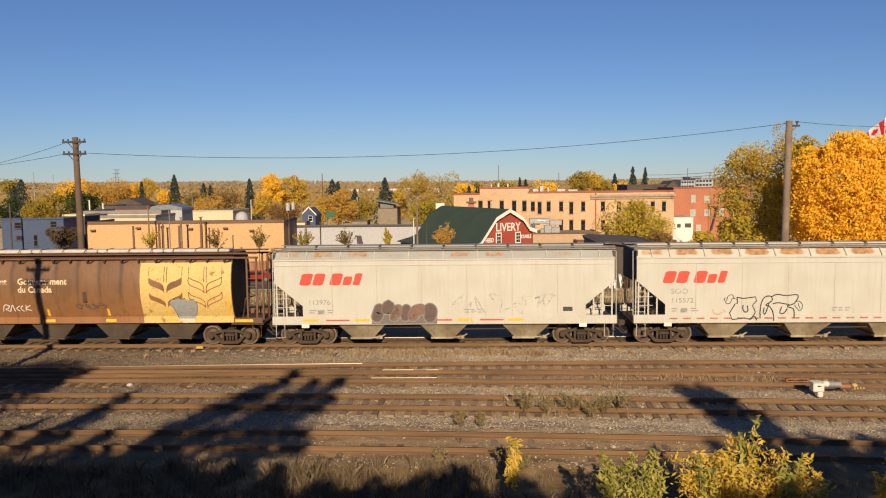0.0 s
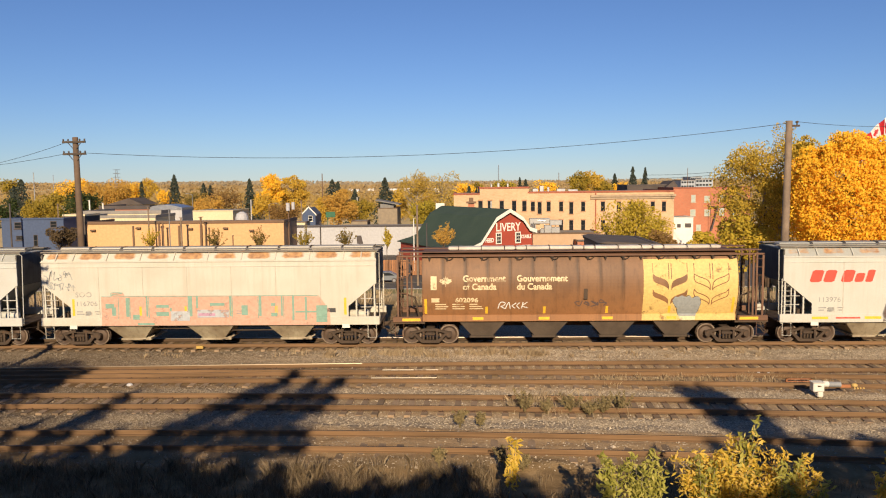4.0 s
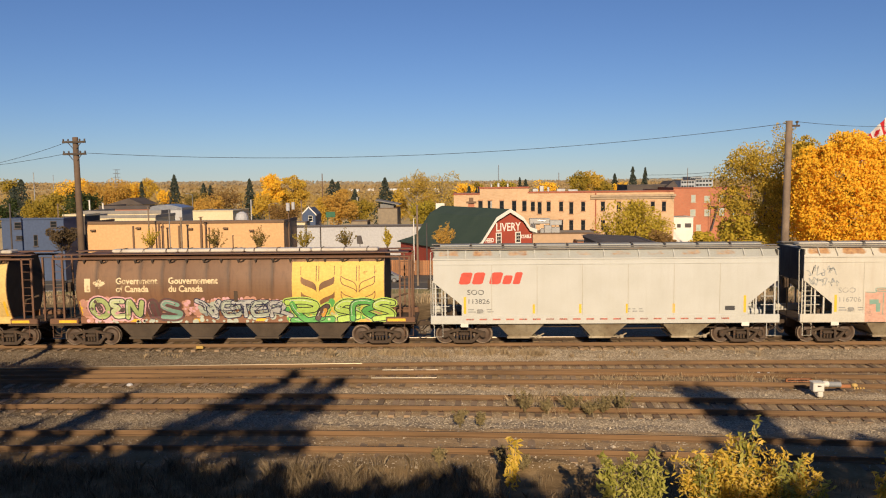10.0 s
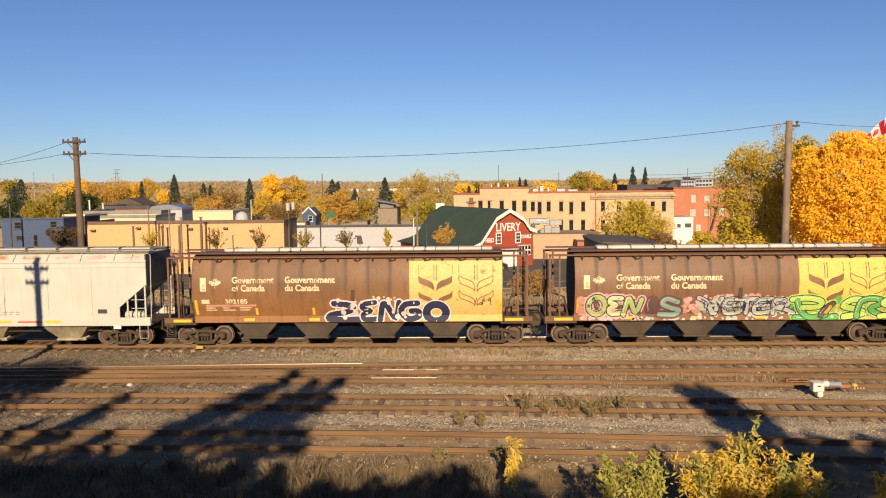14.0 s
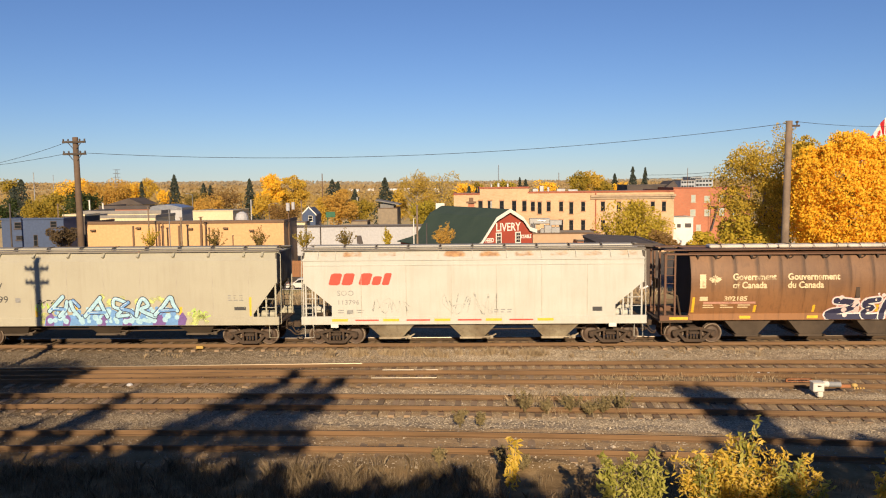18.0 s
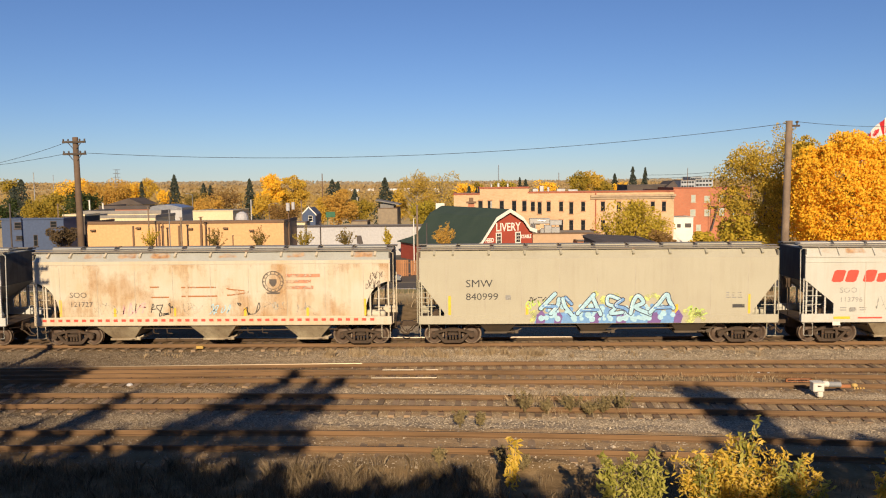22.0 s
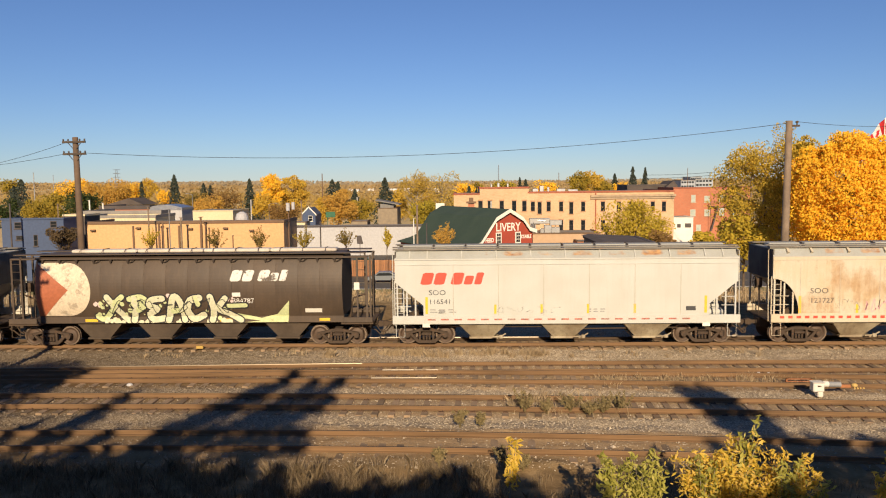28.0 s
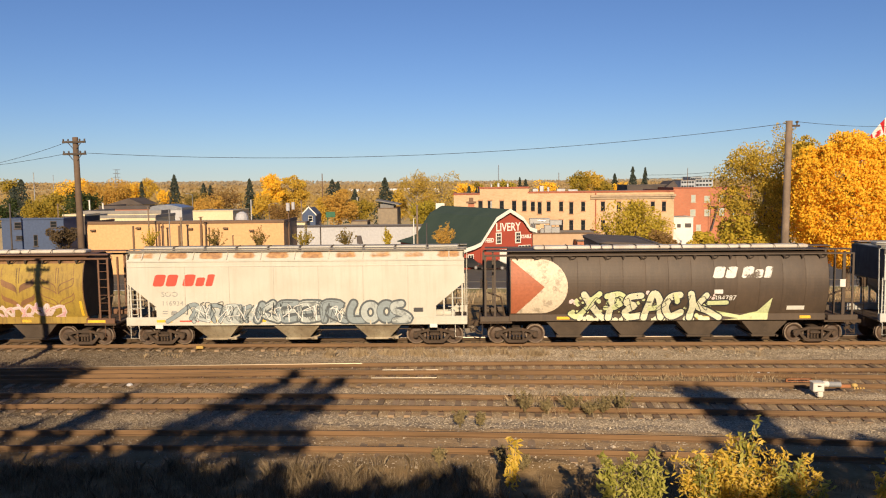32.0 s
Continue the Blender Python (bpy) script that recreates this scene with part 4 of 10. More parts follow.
def cut_hopper(name_label, off, body_mat, roof_mat, half, truck_x, bays, gates, cut, seams, rib_rust, end_x, style="ribbed", cut_h=(1.95, 3.0)):
    """A flat-sided covered hopper with sloped cut-outs at both ends."""
    car = thing("hopper_car", name_label, "freight car", "passing grain train")
    h = half
    c0, c1 = cut_h
    # side sheet: long wall with its corners cut over the trucks
    for s in (-1, 1):
        if style == "round":
            arc_ = [(h - 0.05 - (cut - 0.05) * math.sin(q), 1.47 + (c1 - 1.47) * math.cos(q)) for q in [math.pi / 2 * k / 10 for k in range(10, -1, -1)]]
        else:
            arc_ = [(h - cut, c0), (h - 0.05, c1)]
        half_ = [(h - cut, 1.45)] + arc_ + [(h, c1), (h, 4.12)]
        poly = half_ + [(-a, b) for a, b in half_[::-1]]
        part("side_wall", Geo().prism(poly, *sorted((s * 1.60, s * 1.54))), body_mat, car)
        part("shoulder", Geo().add([(-h, s * 1.60, 4.12), (h, s * 1.60, 4.12), (h, s * 1.28, 4.49), (-h, s * 1.28, 4.49)], [(0, 1, 2, 3) if s < 0 else (3, 2, 1, 0)]), roof_mat, car, "roof shoulder streaked with rust")
        part("side_sill", Geo().box(-end_x, end_x, *sorted((s * 1.62, s * 1.50)), 1.06, 1.46, 0.02), body_mat, car)
        if style == "round":
            part("belt_seam", Geo().box(-h, h, *sorted((s * 1.60, s * 1.606)), 3.95, 3.97), SEAM_GREY, car)
        if style == "ribbed":
            part("belt_rail", Geo().box(-h, h, *sorted((s * 1.60, s * 1.625)), 3.84, 3.88), body_mat, car)
            part("eave_rail", Geo().box(-h - 0.02, h + 0.02, *sorted((s * 1.60, s * 1.635)), 4.07, 4.14, 0.008), body_mat, car)
        part("roof_edge", Geo().box(-h - 0.1, h + 0.1, *sorted((s * 1.42, s * 1.10)), 4.52, 4.575), TOP_GREY, car)
        if s < 0:
            for sx in seams:
                part("weld_seam", shared(("seam", body_mat.name), lambda: Geo().box(-0.012, 0.012, -1.606, -1.60, 1.46, 3.84).mesh("weld_seam", SEAM_GREY)), None, car, at=pose(sx, 0, 0))
        low_ = 0.0 if style == "ribbed" else 0.35
        foot, out = (-1.60 + 0.32 * low_, 4.11 + 0.38 * low_), (-1.63 + 0.10 * low_, 4.2 + 0.40 * low_)
        wing = [(foot[0], foot[1]), (-1.26, 4.52), (-1.33, 4.53), out]
        gus = shared(("gusset", body_mat.name), lambda: Geo().add([(d, a, b) for d in ((-0.022, 0.022) if style == "ribbed" else (-0.05, 0.05)) for a, b in wing], [(0, 1, 2, 3), (7, 6, 5, 4), (0, 4, 5, 1), (1, 5, 6, 2), (2, 6, 7, 3), (3, 7, 4, 0)]).mesh("gusset", body_mat))
        pitch = 1.6 if h < 8.1 else 1.67
        for gx_ in [pitch * k for k in range(-4, 5)] + [-h + 0.7, h - 0.7]:
            part("gusset", gus, None, car, at=pose(gx_, 0, 0, 0, 0, 0 if s < 0 else 180))
    # inside: end slopes and the hopper floor over the bays
    part("roof", Geo().box(-h, h, -1.29, 1.29, 4.42, 4.50, 0.01), roof_mat, car)
    for s in (-1, 1):
        part("slope_sheet", Geo().add([(s * (h - 0.04), -1.54, c1 - 0.05), (s * (h - 0.04), 1.54, c1 - 0.05), (s * (h - cut - 1.7), 1.54, 1.1), (s * (h - cut - 1.7), -1.54, 1.1)], [(0, 1, 2, 3) if s < 0 else (3, 2, 1, 0)]), body_mat, car)
        part("end_wall", Geo().box(*sorted((s * (h - 0.06), s * h)), -1.54, 1.54, c1 - 0.05, 4.45), END_GRIME_SHADE, car, "grimy end sheet darkened for shade")
        part("end_platform", Geo().box(*sorted((s * (h - cut - 0.3), s * (end_x + 0.05))), -1.5, 1.5, 1.08, 1.14), UNDER, car)
        for px_ in (h - 0.1, h - 0.55, h - 0.95):
            for yy in (-1.525, 1.525):
                part("corner_post", Geo().box(s * px_ - 0.035, s * px_ + 0.035, yy - 0.035, yy + 0.035, 1.45, c1 + 0.3 - (h - px_) * 0.9), body_mat, car)
        for z in (1.9, 2.3):
            part("grab_iron", Geo().tube([(s * (h - 0.1), -1.58, z), (s * (h - 0.75), -1.58, z)], 0.018), body_mat, car)
        part("hand_rail", Geo().tube([(s * (h - 0.05), -1.3, 4.5), (s * (h + 0.12), -1.3, 4.4), (s * (h + 0.12), -1.45, 1.1)], 0.02), body_mat, car)
        if s > 0:
            part("air_reservoir", Geo().loft([[(h - cut - 0.1 + k, -0.8 + 0.2 * q * math.cos(a), 1.45 + 0.2 * q * math.sin(a)) for a in [2 * math.pi * i / 14 for i in range(14)]] for k, q in ((0, 0.6), (0.08, 1), (0.9, 1), (0.98, 0.6))]), body_mat, car, smooth=True)
        else:
            part("brake_cylinder", Geo().disc((-h + cut - 0.4, 1.5), 0.16, -1.3, -0.7, 12).tube([(-h + 0.4, -1.2, 1.3), (-h + cut - 0.3, -1.2, 1.7)], 0.03), UNDER, car)
        end_gear(car, s * (h + 0.02), s, body_mat, c1 + 0.1)
        coupler(car, s * (off_half(end_x)), s)
        truck(car, s * truck_x)
    # bays with their slopes and gates
    for bx in bays:
        bw, low = (0.9, 0.60) if gates is BAY_GREY else (1.15, 0.36)
        part("hopper_bay", Geo().loft([[(bx - bw, -1.5, 1.08), (bx + bw, -1.5, 1.08), (bx + bw, 1.5, 1.08), (bx - bw, 1.5, 1.08)], [(bx - 0.52, -1.0, low), (bx + 0.52, -1.0, low), (bx + 0.52, 1.0, low), (bx - 0.52, 1.0, low)]][::-1]), gates, car)
        part("outlet_gate", Geo().box(bx - 0.62, bx + 0.78, -1.1, 1.1, low - 0.09, low + 0.01, 0.015).tube([(bx + 0.7, -1.3, low), (bx + 0.7, 1.3, low)], 0.05, 8), gates, car)
        part("gate_crank", Geo().tube([(bx + 0.45, -1.28, low + 0.02), (bx + 0.85, -1.32, low + 0.06), (bx + 1.1, -1.32, low + 0.2)], 0.035, 6).box(bx + 0.78, bx + 0.96, -1.38, -1.26, low - 0.03, low + 0.13, 0.015), gates, car)
    part("centre_sill", Geo().box(-end_x, end_x, -0.25, 0.25, 0.75, 1.08), UNDER, car)
    part("train_pipe", Geo().tube([(-h + 2.6, -1.12, 0.88), (-0.4, -1.12, 0.84), (0.2, -1.12, 0.74), (h - 2.6, -1.12, 0.78)], 0.03, 6), UNDER, car)
    for px_ in (bays[0] + 1.55, bays[0] + 2.2, bays[1] + 1.6, bays[1] + 2.3) if style == "round" else ():
        part("pipe_hanger", shared("pipe_hanger", lambda: Geo().tube([(-0.06, -1.12, 1.08), (-0.03, -1.12, 0.62), (0.22, -1.12, 0.6)], 0.022, 5).mesh("pipe_hanger", UNDER)), None, car, at=pose(px_, 0, 0))
    # running boards and hatches on the roof
    for s in (-1, 1):
        part("running_board", Geo().box(-h - 0.15, h + 0.15, *sorted((s * 0.62, s * 1.05)), 4.60, 4.63), TOP_GREY, car)
    for k in range(10):
        hx = -h + 1.0 + (2 * h - 2.0) * k / 9
        part("hatch_cover", shared(("hatch", roof_mat.name), lambda: Geo().box(-0.72, 0.72, -0.30, 0.30, 4.50, 4.66, 0.03).mesh("hatch_cover", roof_mat)), None, car, at=pose(hx, 0, 0))
        part("hatch_lock", shared("hlock", lambda: Geo().tube([(0, -0.5, 4.55), (0, -0.35, 4.68), (0, 0.35, 4.68)], 0.02).mesh("hatch_lock", UNDER)), None, car, at=pose(hx + 0.78, 0, 0))
    CARS.append((car, off))
    return car


# barrel ends: their shade is put into a near-black colour, shared with black brackets
END_DARK = surface("black_and_shaded_steel", (0.028, 0.02, 0.015), (0.045, 0.031, 0.022), 0.9, 0, 1.5, 20)
# flat-sided cars' end sheets: grime streaks, and their shade put into the dark base
END_GRIME_SHADE = surface("grimy_shade_darkened_end_paint", (0.13, 0.12, 0.105), (0.08, 0.07, 0.06), 0.85, 0, 1.0, 20, streak=0.6, dirt=(0.04, 0.03, 0.022))
TOP_GREY = surface("grey_brown_roof_walk", (0.25, 0.225, 0.19), (0.17, 0.15, 0.125), 0.75, 0, 1.0, 20, rust=0.15)
SEAM_GREY = surface("dirty_weld_line", (0.33, 0.30, 0.245), (0.42, 0.39, 0.33), 0.7, 0, 1.2, 20)


def off_half(end_x):
    return end_x + 0.18


def bow(z):
    """Half width of the barrel-shaped car at a height over the rail."""
    d = (z - 2.9) / (1.15 if z > 2.9 else 1.48)
    return 1.61 - (0.27 if z > 2.9 else 0.40) * d * d


def bow_sill(z):
    """The bowed side with the sill that stands a little proud under it."""
    return 1.252 if z < 1.445 else bow(z)


def barrel_hopper(label, off, body_mat, roof_mat, hatch_mat, half=7.3, truck_x=6.97):
    """A covered hopper with bowed sides, end ladders and four bays."""
    car = thing("hopper_car", label, "freight car", "passing grain train")
    zs = list(np.linspace(1.42, 4.2, 19))
    swell = lambda x: 0.012 * abs(math.sin(math.pi * 7 * (x + half) / half)) ** 0.6
    ring = lambda x, q=0.0: [(x, -bow(z) - q, z) for z in zs] + [(x, -0.8, 4.40), (x, 0.8, 4.40)] + [(x, bow(z) + q, z) for z in zs[::-1]]
    part("tank_body", Geo().loft([ring(x, swell(x) - 0.012) for x in np.linspace(half, -half, 85)]), body_mat, car, smooth=False)
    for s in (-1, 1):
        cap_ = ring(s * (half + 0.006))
        part("end_sheet", Geo().add(cap_, [tuple(range(len(cap_)))[::s]]), END_DARK, car, "recessed end sheet coloured dark for shade")
    for k in range(1, 14):
        x = -half + 2 * half * k / 14
        rr = [[(x + d, -(bow(z) + e), z) for d, e in ((-0.012, 0.0), (0.0, 0.004), (0.012, 0.0))] for z in zs]
        part("weld_seam", Geo().loft(rr, False, False), body_mat, car)
    for s in (-1, 1):
        part("side_sill", Geo().box(-7.32, 7.32, *sorted((s * 1.25, s * 1.10)), 1.12, 1.44, 0.015), body_mat, car)
        for e in (-1, 1):
            part("end_sill", Geo().box(*sorted((e * 7.33, e * 8.7)), *sorted((s * 1.50, s * 1.36)), 1.14, 1.40, 0.02), roof_mat, car)
        part("roof_rail", Geo().box(-8.5, 8.5, *sorted((s * 1.46, s * 1.24)), 4.20, 4.28, 0.015), roof_mat, car)
        part("running_board", Geo().box(-8.4, 8.4, *sorted((s * 0.75, s * 1.30)), 4.40, 4.44), roof_mat, car)
        for k in range(18):
            x = -6.95 + 13.9 * k / 17
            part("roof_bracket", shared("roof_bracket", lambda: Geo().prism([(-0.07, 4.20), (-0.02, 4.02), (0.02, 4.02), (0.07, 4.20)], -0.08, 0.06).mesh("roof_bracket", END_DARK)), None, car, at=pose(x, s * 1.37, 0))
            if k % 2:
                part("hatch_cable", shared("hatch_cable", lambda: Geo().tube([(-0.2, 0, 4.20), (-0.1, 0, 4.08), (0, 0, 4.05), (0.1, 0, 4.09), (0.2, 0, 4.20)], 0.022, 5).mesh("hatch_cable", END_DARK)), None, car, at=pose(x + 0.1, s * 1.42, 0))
    part("roof", Geo().loft([[(x, -1.26, 4.22), (x, -0.8, 4.41), (x, 0.8, 4.41), (x, 1.26, 4.22)] for x in (half, -half)]), roof_mat, car)
    for k in range(4):
        x = -5.6 + 3.25 * k
        part("trough_hatch", Geo().box(x - 0.5, x + 2.72, -0.33, 0.33, 4.42, 4.58, 0.04), hatch_mat, car, "long pale roof hatch cover")
        for d in (0.0, 1.1, 2.2):
            part("hatch_lock", shared("hlock2", lambda: Geo().tube([(0, -0.55, 4.46), (0, -0.36, 4.60), (0, 0.36, 4.60)], 0.016).mesh("hatch_lock", UNDER)), None, car, at=pose(x + d, 0, 0))
    for s in (-1, 1):
        # end frame: posts from the sill to the roof walk, ladder rungs, end platform
        for px_, yy in ((8.45, -1.42), (8.0, -1.42), (8.45, 1.42), (8.0, 1.42), (8.5, -0.5), (8.5, 0.5)):
            part("end_post", shared(("end_post", roof_mat.name), lambda: Geo().box(-0.04, 0.04, -0.04, 0.04, 1.14, 4.25).mesh("end_post", roof_mat)), None, car, at=pose(s * px_, yy, 0))
        for px_ in (8.02, 7.6):
            part("ladder", ladder_geo(0.4, 1.2, 4.2, 8), roof_mat, car, at=pose(s * px_ if s > 0 else -px_ - 0.4, -1.44, 0)) if px_ > 8 else None
        part("end_platform", Geo().box(*sorted((s * 7.2, s * 8.72)), -1.45, 1.45, 1.06, 1.14), UNDER, car)
        part("end_slope", Geo().add([(s * 7.28, -1.1, 2.5), (s * 7.28, 1.1, 2.5), (s * 5.6, 1.05, 1.1), (s * 5.6, -1.05, 1.1)], [(0, 1, 2, 3)]), UNDER, car)
        part("brake_rod", Geo().tube([(s * 7.5, -0.6, 1.2), (s * 7.7, -0.7, 2.2), (s * 8.3, -0.6, 2.4)], 0.05), UNDER, car)
        part("stirrup", Geo().tube([(-0.2, 0, 1.15), (-0.2, 0, 0.5), (0.2, 0, 0.5), (0.2, 0, 1.15)], 0.018), roof_mat, car, at=pose(s * 8.4, -1.42, 0))
        coupler(car, s * 8.62, s)
        truck(car, s * truck_x)
    for bx in (-4.5, -1.55, 1.6, 4.6):
        part("hopper_bay", Geo().loft([[(bx - 0.5, -1.0, 0.42), (bx + 0.5, -1.0, 0.42), (bx + 0.5, 1.0, 0.42), (bx - 0.5, 1.0, 0.42)], [(bx - 1.15, -1.09, 1.15), (bx + 1.15, -1.09, 1.15), (bx + 1.15, 1.09, 1.15), (bx - 1.15, 1.09, 1.15)]]), UNDER_BROWN, car)
        part("outlet_gate", Geo().box(bx - 0.6, bx + 0.6, -1.1, 1.1, 0.32, 0.42, 0.015).tube([(bx + 0.55, -1.25, 0.38), (bx + 0.55, 1.25, 0.38)], 0.05, 8), UNDER_BROWN, car)
    part("centre_sill", Geo().box(-8.7, 8.7, -0.25, 0.25, 0.75, 1.12), UNDER, car)
    CARS.append((car, off))
    return car


UNDER_BROWN = surface("dusty_brown_steel", (0.085, 0.062, 0.043), (0.055, 0.04, 0.028), 0.85, 0.1, 1.5, 20)


# ---- the town beyond the railway ----
tan_hall = house_block("warehouse", "long tan stucco warehouse with brown parapet cap", -56.69, -27.01, 115, 124, -5.6, 2.08, TAN_WALL, COPING, cap=0.4)
part("downpipe", Geo().box(-7.69 - 0.12, -7.69 + 0.12, -0.2, -0.02, 2.0, 7.4), COPING, tan_hall)
part("downpipe", Geo().box(-0.81 - 0.12, -0.81 + 0.12, -0.2, -0.02, 2.0, 7.4), COPING, tan_hall)
part("downpipe", Geo().box(2.59 - 0.12, 2.59 + 0.12, -0.2, -0.02, 2.0, 7.4), COPING, tan_hall)
part("wall_lamp", Geo().box(-13.69 - 0.35, -13.69 + 0.35, -0.5, -0.02, 6.79 - 0.12, 6.79 + 0.12, 0.03), COPING, tan_hall)
part("wall_lamp", Geo().box(-6.85 - 0.35, -6.85 + 0.35, -0.5, -0.02, 7.07 - 0.12, 7.07 + 0.12, 0.03), COPING, tan_hall)
part("wall_lamp", Geo().box(0.96 - 0.35, 0.96 + 0.35, -0.5, -0.02, 6.92 - 0.12, 6.92 + 0.12, 0.03), COPING, tan_hall)
part("wall_lamp", Geo().box(6.21 - 0.35, 6.21 + 0.35, -0.5, -0.02, 6.95 - 0.12, 6.95 + 0.12, 0.03), COPING, tan_hall)
part("wall_lamp", Geo().box(10.09 - 0.35, 10.09 + 0.35, -0.5, -0.02, 6.58 - 0.12, 6.58 + 0.12, 0.03), COPING, tan_hall)
b = house_block("flat_building", "low cream building with grey flat roof", -72.68, -58.62, 146, 156, -5.6, 1.7, CREAM_WALL, ROOF_GREY, cap=0.5)
b = house_block("flat_building", "grey-roofed flat shop behind the warehouse", -80.2, -63.03, 160, 176, -5.6, 1.92, CREAM_WALL, ROOF_GREY, cap=0.7)
b = house_block("brick_shop", "low red brick shop under a dark roof deck", -86.31, -74.33, 182, 196, -5.6, 2.16, RED_BRICK, DARK_COPING, cap=0.9)
b = house_block("metal_hall", "pale hall with a rounded grey metal roof", -67.27, -60.46, 165, 172, -5.6, 2.49, WHITE_WALL, METAL_DUCT, cap=0.3)
part("arched_roof", Geo().loft([[(-3.41 + 6.81 * k / 10, yy, 8.12 + 0.3 + 0.8 * math.sin(math.pi * (0.15 + 0.8 * k / 10))) for k in range(11)] + [(3.40, yy, 8.12), (-3.41, yy, 8.12)] for yy in (0.1, 6.9)]), METAL_DUCT, b)
b = house_block("flat_building", "cream box-like store behind the warehouse", -56.4, -48.05, 160, 172, -5.6, 2.33, CREAM_WALL, CREAM_WALL, cap=0.15)
g_house = thing("house", "pale house with dark low gable roof", "house", "buildings of the town", at=pose(-88.13, 200, -5.60))
part("wall", Geo().box(-4.29, 4.29, 0, 9, 0, 8.40), CREAM_WALL, g_house)
part("roof", Geo().prism([(-4.89, 8.40), (4.89, 8.40), (1.2, 10.11)], -0.5, 9.5), ROOF_DARK, g_house)
part("roof_dome", Geo().loft([[(1.25 * math.cos(a) * q, 1.25 * math.sin(a) * q, h_) for a in [2 * math.pi * k / 14 for k in range(14)]] for q, h_ in ((1, 0), (1, 6.91), (0.8, 7.71), (0.3, 8.11))]), WHITE_WALL, thing("round_tank", "small pale domed tank behind the warehouse", "tank", at=pose(-43.33, 150, -5.6)), "pale dome")
white_hall = house_block("white_hall", "long white painted hall with dark parapet", -33.5, -7.98, 143, 150, -5.6, -0.23, WHITE_WALL, DARK_COPING, cap=0.22)
part("downpipe", Geo().box(-10.67 - 0.1, -10.67 + 0.1, -0.18, -0.02, 0, 6.4), DARK_COPING, white_hall)
part("downpipe", Geo().box(-8.68 - 0.1, -8.68 + 0.1, -0.18, -0.02, 0, 6.4), DARK_COPING, white_hall)
part("downpipe", Geo().box(-6.05 - 0.1, -6.05 + 0.1, -0.18, -0.02, 0, 6.4), DARK_COPING, white_hall)
b = house_block("penthouse", "brown rooftop block with slanted metal roof", -17.59, -13.74, 156, 164, -5.6, 2.70, surface("brown_grey_panels", (0.27, 0.21, 0.14), (0.2, 0.16, 0.11)), COPING, cap=0.1)
part("slanted_roof", Geo().prism([(-2.38, 9.84), (2.39, 8.92), (2.39, 9.12), (-2.38, 10.04)], -0.6, 6.5).box(-1.48, 1.19, 0.2, 6, 8.25, 9.17), surface("weathered_grey_panels", (0.2, 0.19, 0.18)), b)
b = house_block("roof_shed", "low brown shed on a roof", -22.38, -19.28, 152, 157, -5.6, 0.36, surface("brown_grey_panels", (0.27, 0.21, 0.14)), COPING, cap=0.1)
b = house_block("roof_shed", "low brown shed on a roof", -34.59, -31.47, 152, 157, -5.6, 0.24, CREAM_WALL, COPING, cap=0.1)
bh = thing("house", "small blue house with white gable trim", "house", "buildings of the town", at=pose(-38.38, 190, -5.6))
part("wall", Geo().prism([(-1.59, 0), (1.59, 0), (1.59, 5.84), (0, 7.50), (-1.59, 5.84)], 0, 8), BLUE_WALL, bh)
for s in (-1, 1):
    part("bargeboard", Geo().prism([(s * 1.89, 5.54), (s * 1.89, 5.89), (0, 7.85), (0, 7.50)][::s], -0.2, -0.05), WHITE_TRIM, bh)
window_in(bh, 0.4, 4.24, 1.1, 1.3, WHITE_TRIM)
blue_hall = house_block("blue_hall", "two-storey blue-grey sided building", -65.28, -56.42, 108, 113, -5.6, 3.18, BLUE_WALL, BLUE_WALL, cap=0.2)
window_in(blue_hall, -2.08, 7.53, 1.0, 0.9, DARK_COPING)
window_in(blue_hall, 3.00, 7.64, 0.9, 0.9, DARK_COPING)
window_in(blue_hall, -1.93, 5.93, 1.0, 0.6, DARK_COPING)
window_in(blue_hall, 0.36, 5.04, 0.6, 1.6, DARK_COPING)
part("string_course", Geo().box(-4.4, 4.4, -0.08, -0.01, 3.4, 3.5), DARK_COPING, blue_hall)
b = house_block("dark_shop", "dark-fronted shop in the shade of the trees", -62.66, -59.28, 120, 125, -5.6, 3.13, ROOF_DARK, CREAM_WALL, cap=0.3)
brick_block = house_block("brick_block", "three-storey orange brick hotel with red coping", 11.49, 38.14, 145, 169, -5.6, 5.6, ORANGE_BRICK, RED_COPING, cap=0.3)
window_in(brick_block, -12.50, 7.89, 0.75, 1.75, DARK_COPING, lintel=BRICK_LINTEL)
window_in(brick_block, -11.26, 7.36, 0.75, 2.2, DARK_COPING, lintel=BRICK_LINTEL)
window_in(brick_block, -9.59, 7.86, 0.75, 1.75, DARK_COPING, lintel=BRICK_LINTEL)
window_in(brick_block, -7.30, 7.84, 0.75, 1.75, DARK_COPING, lintel=BRICK_LINTEL)
window_in(brick_block, -5.44, 7.30, 0.75, 2.2, DARK_COPING, lintel=BRICK_LINTEL)
window_in(brick_block, -3.26, 7.80, 0.75, 1.75, DARK_COPING, lintel=BRICK_LINTEL)
window_in(brick_block, 0.36, 7.77, 0.75, 1.75, DARK_COPING, lintel=BRICK_LINTEL)
window_in(brick_block, 3.26, 7.74, 0.75, 1.75, DARK_COPING, lintel=BRICK_LINTEL)
window_in(brick_block, 5.54, 7.72, 0.75, 1.75, DARK_COPING, lintel=BRICK_LINTEL)
window_in(brick_block, 7.50, 7.70, 0.75, 1.75, DARK_COPING, lintel=BRICK_LINTEL)
window_in(brick_block, 9.46, 7.69, 0.75, 1.75, DARK_COPING, lintel=BRICK_LINTEL)
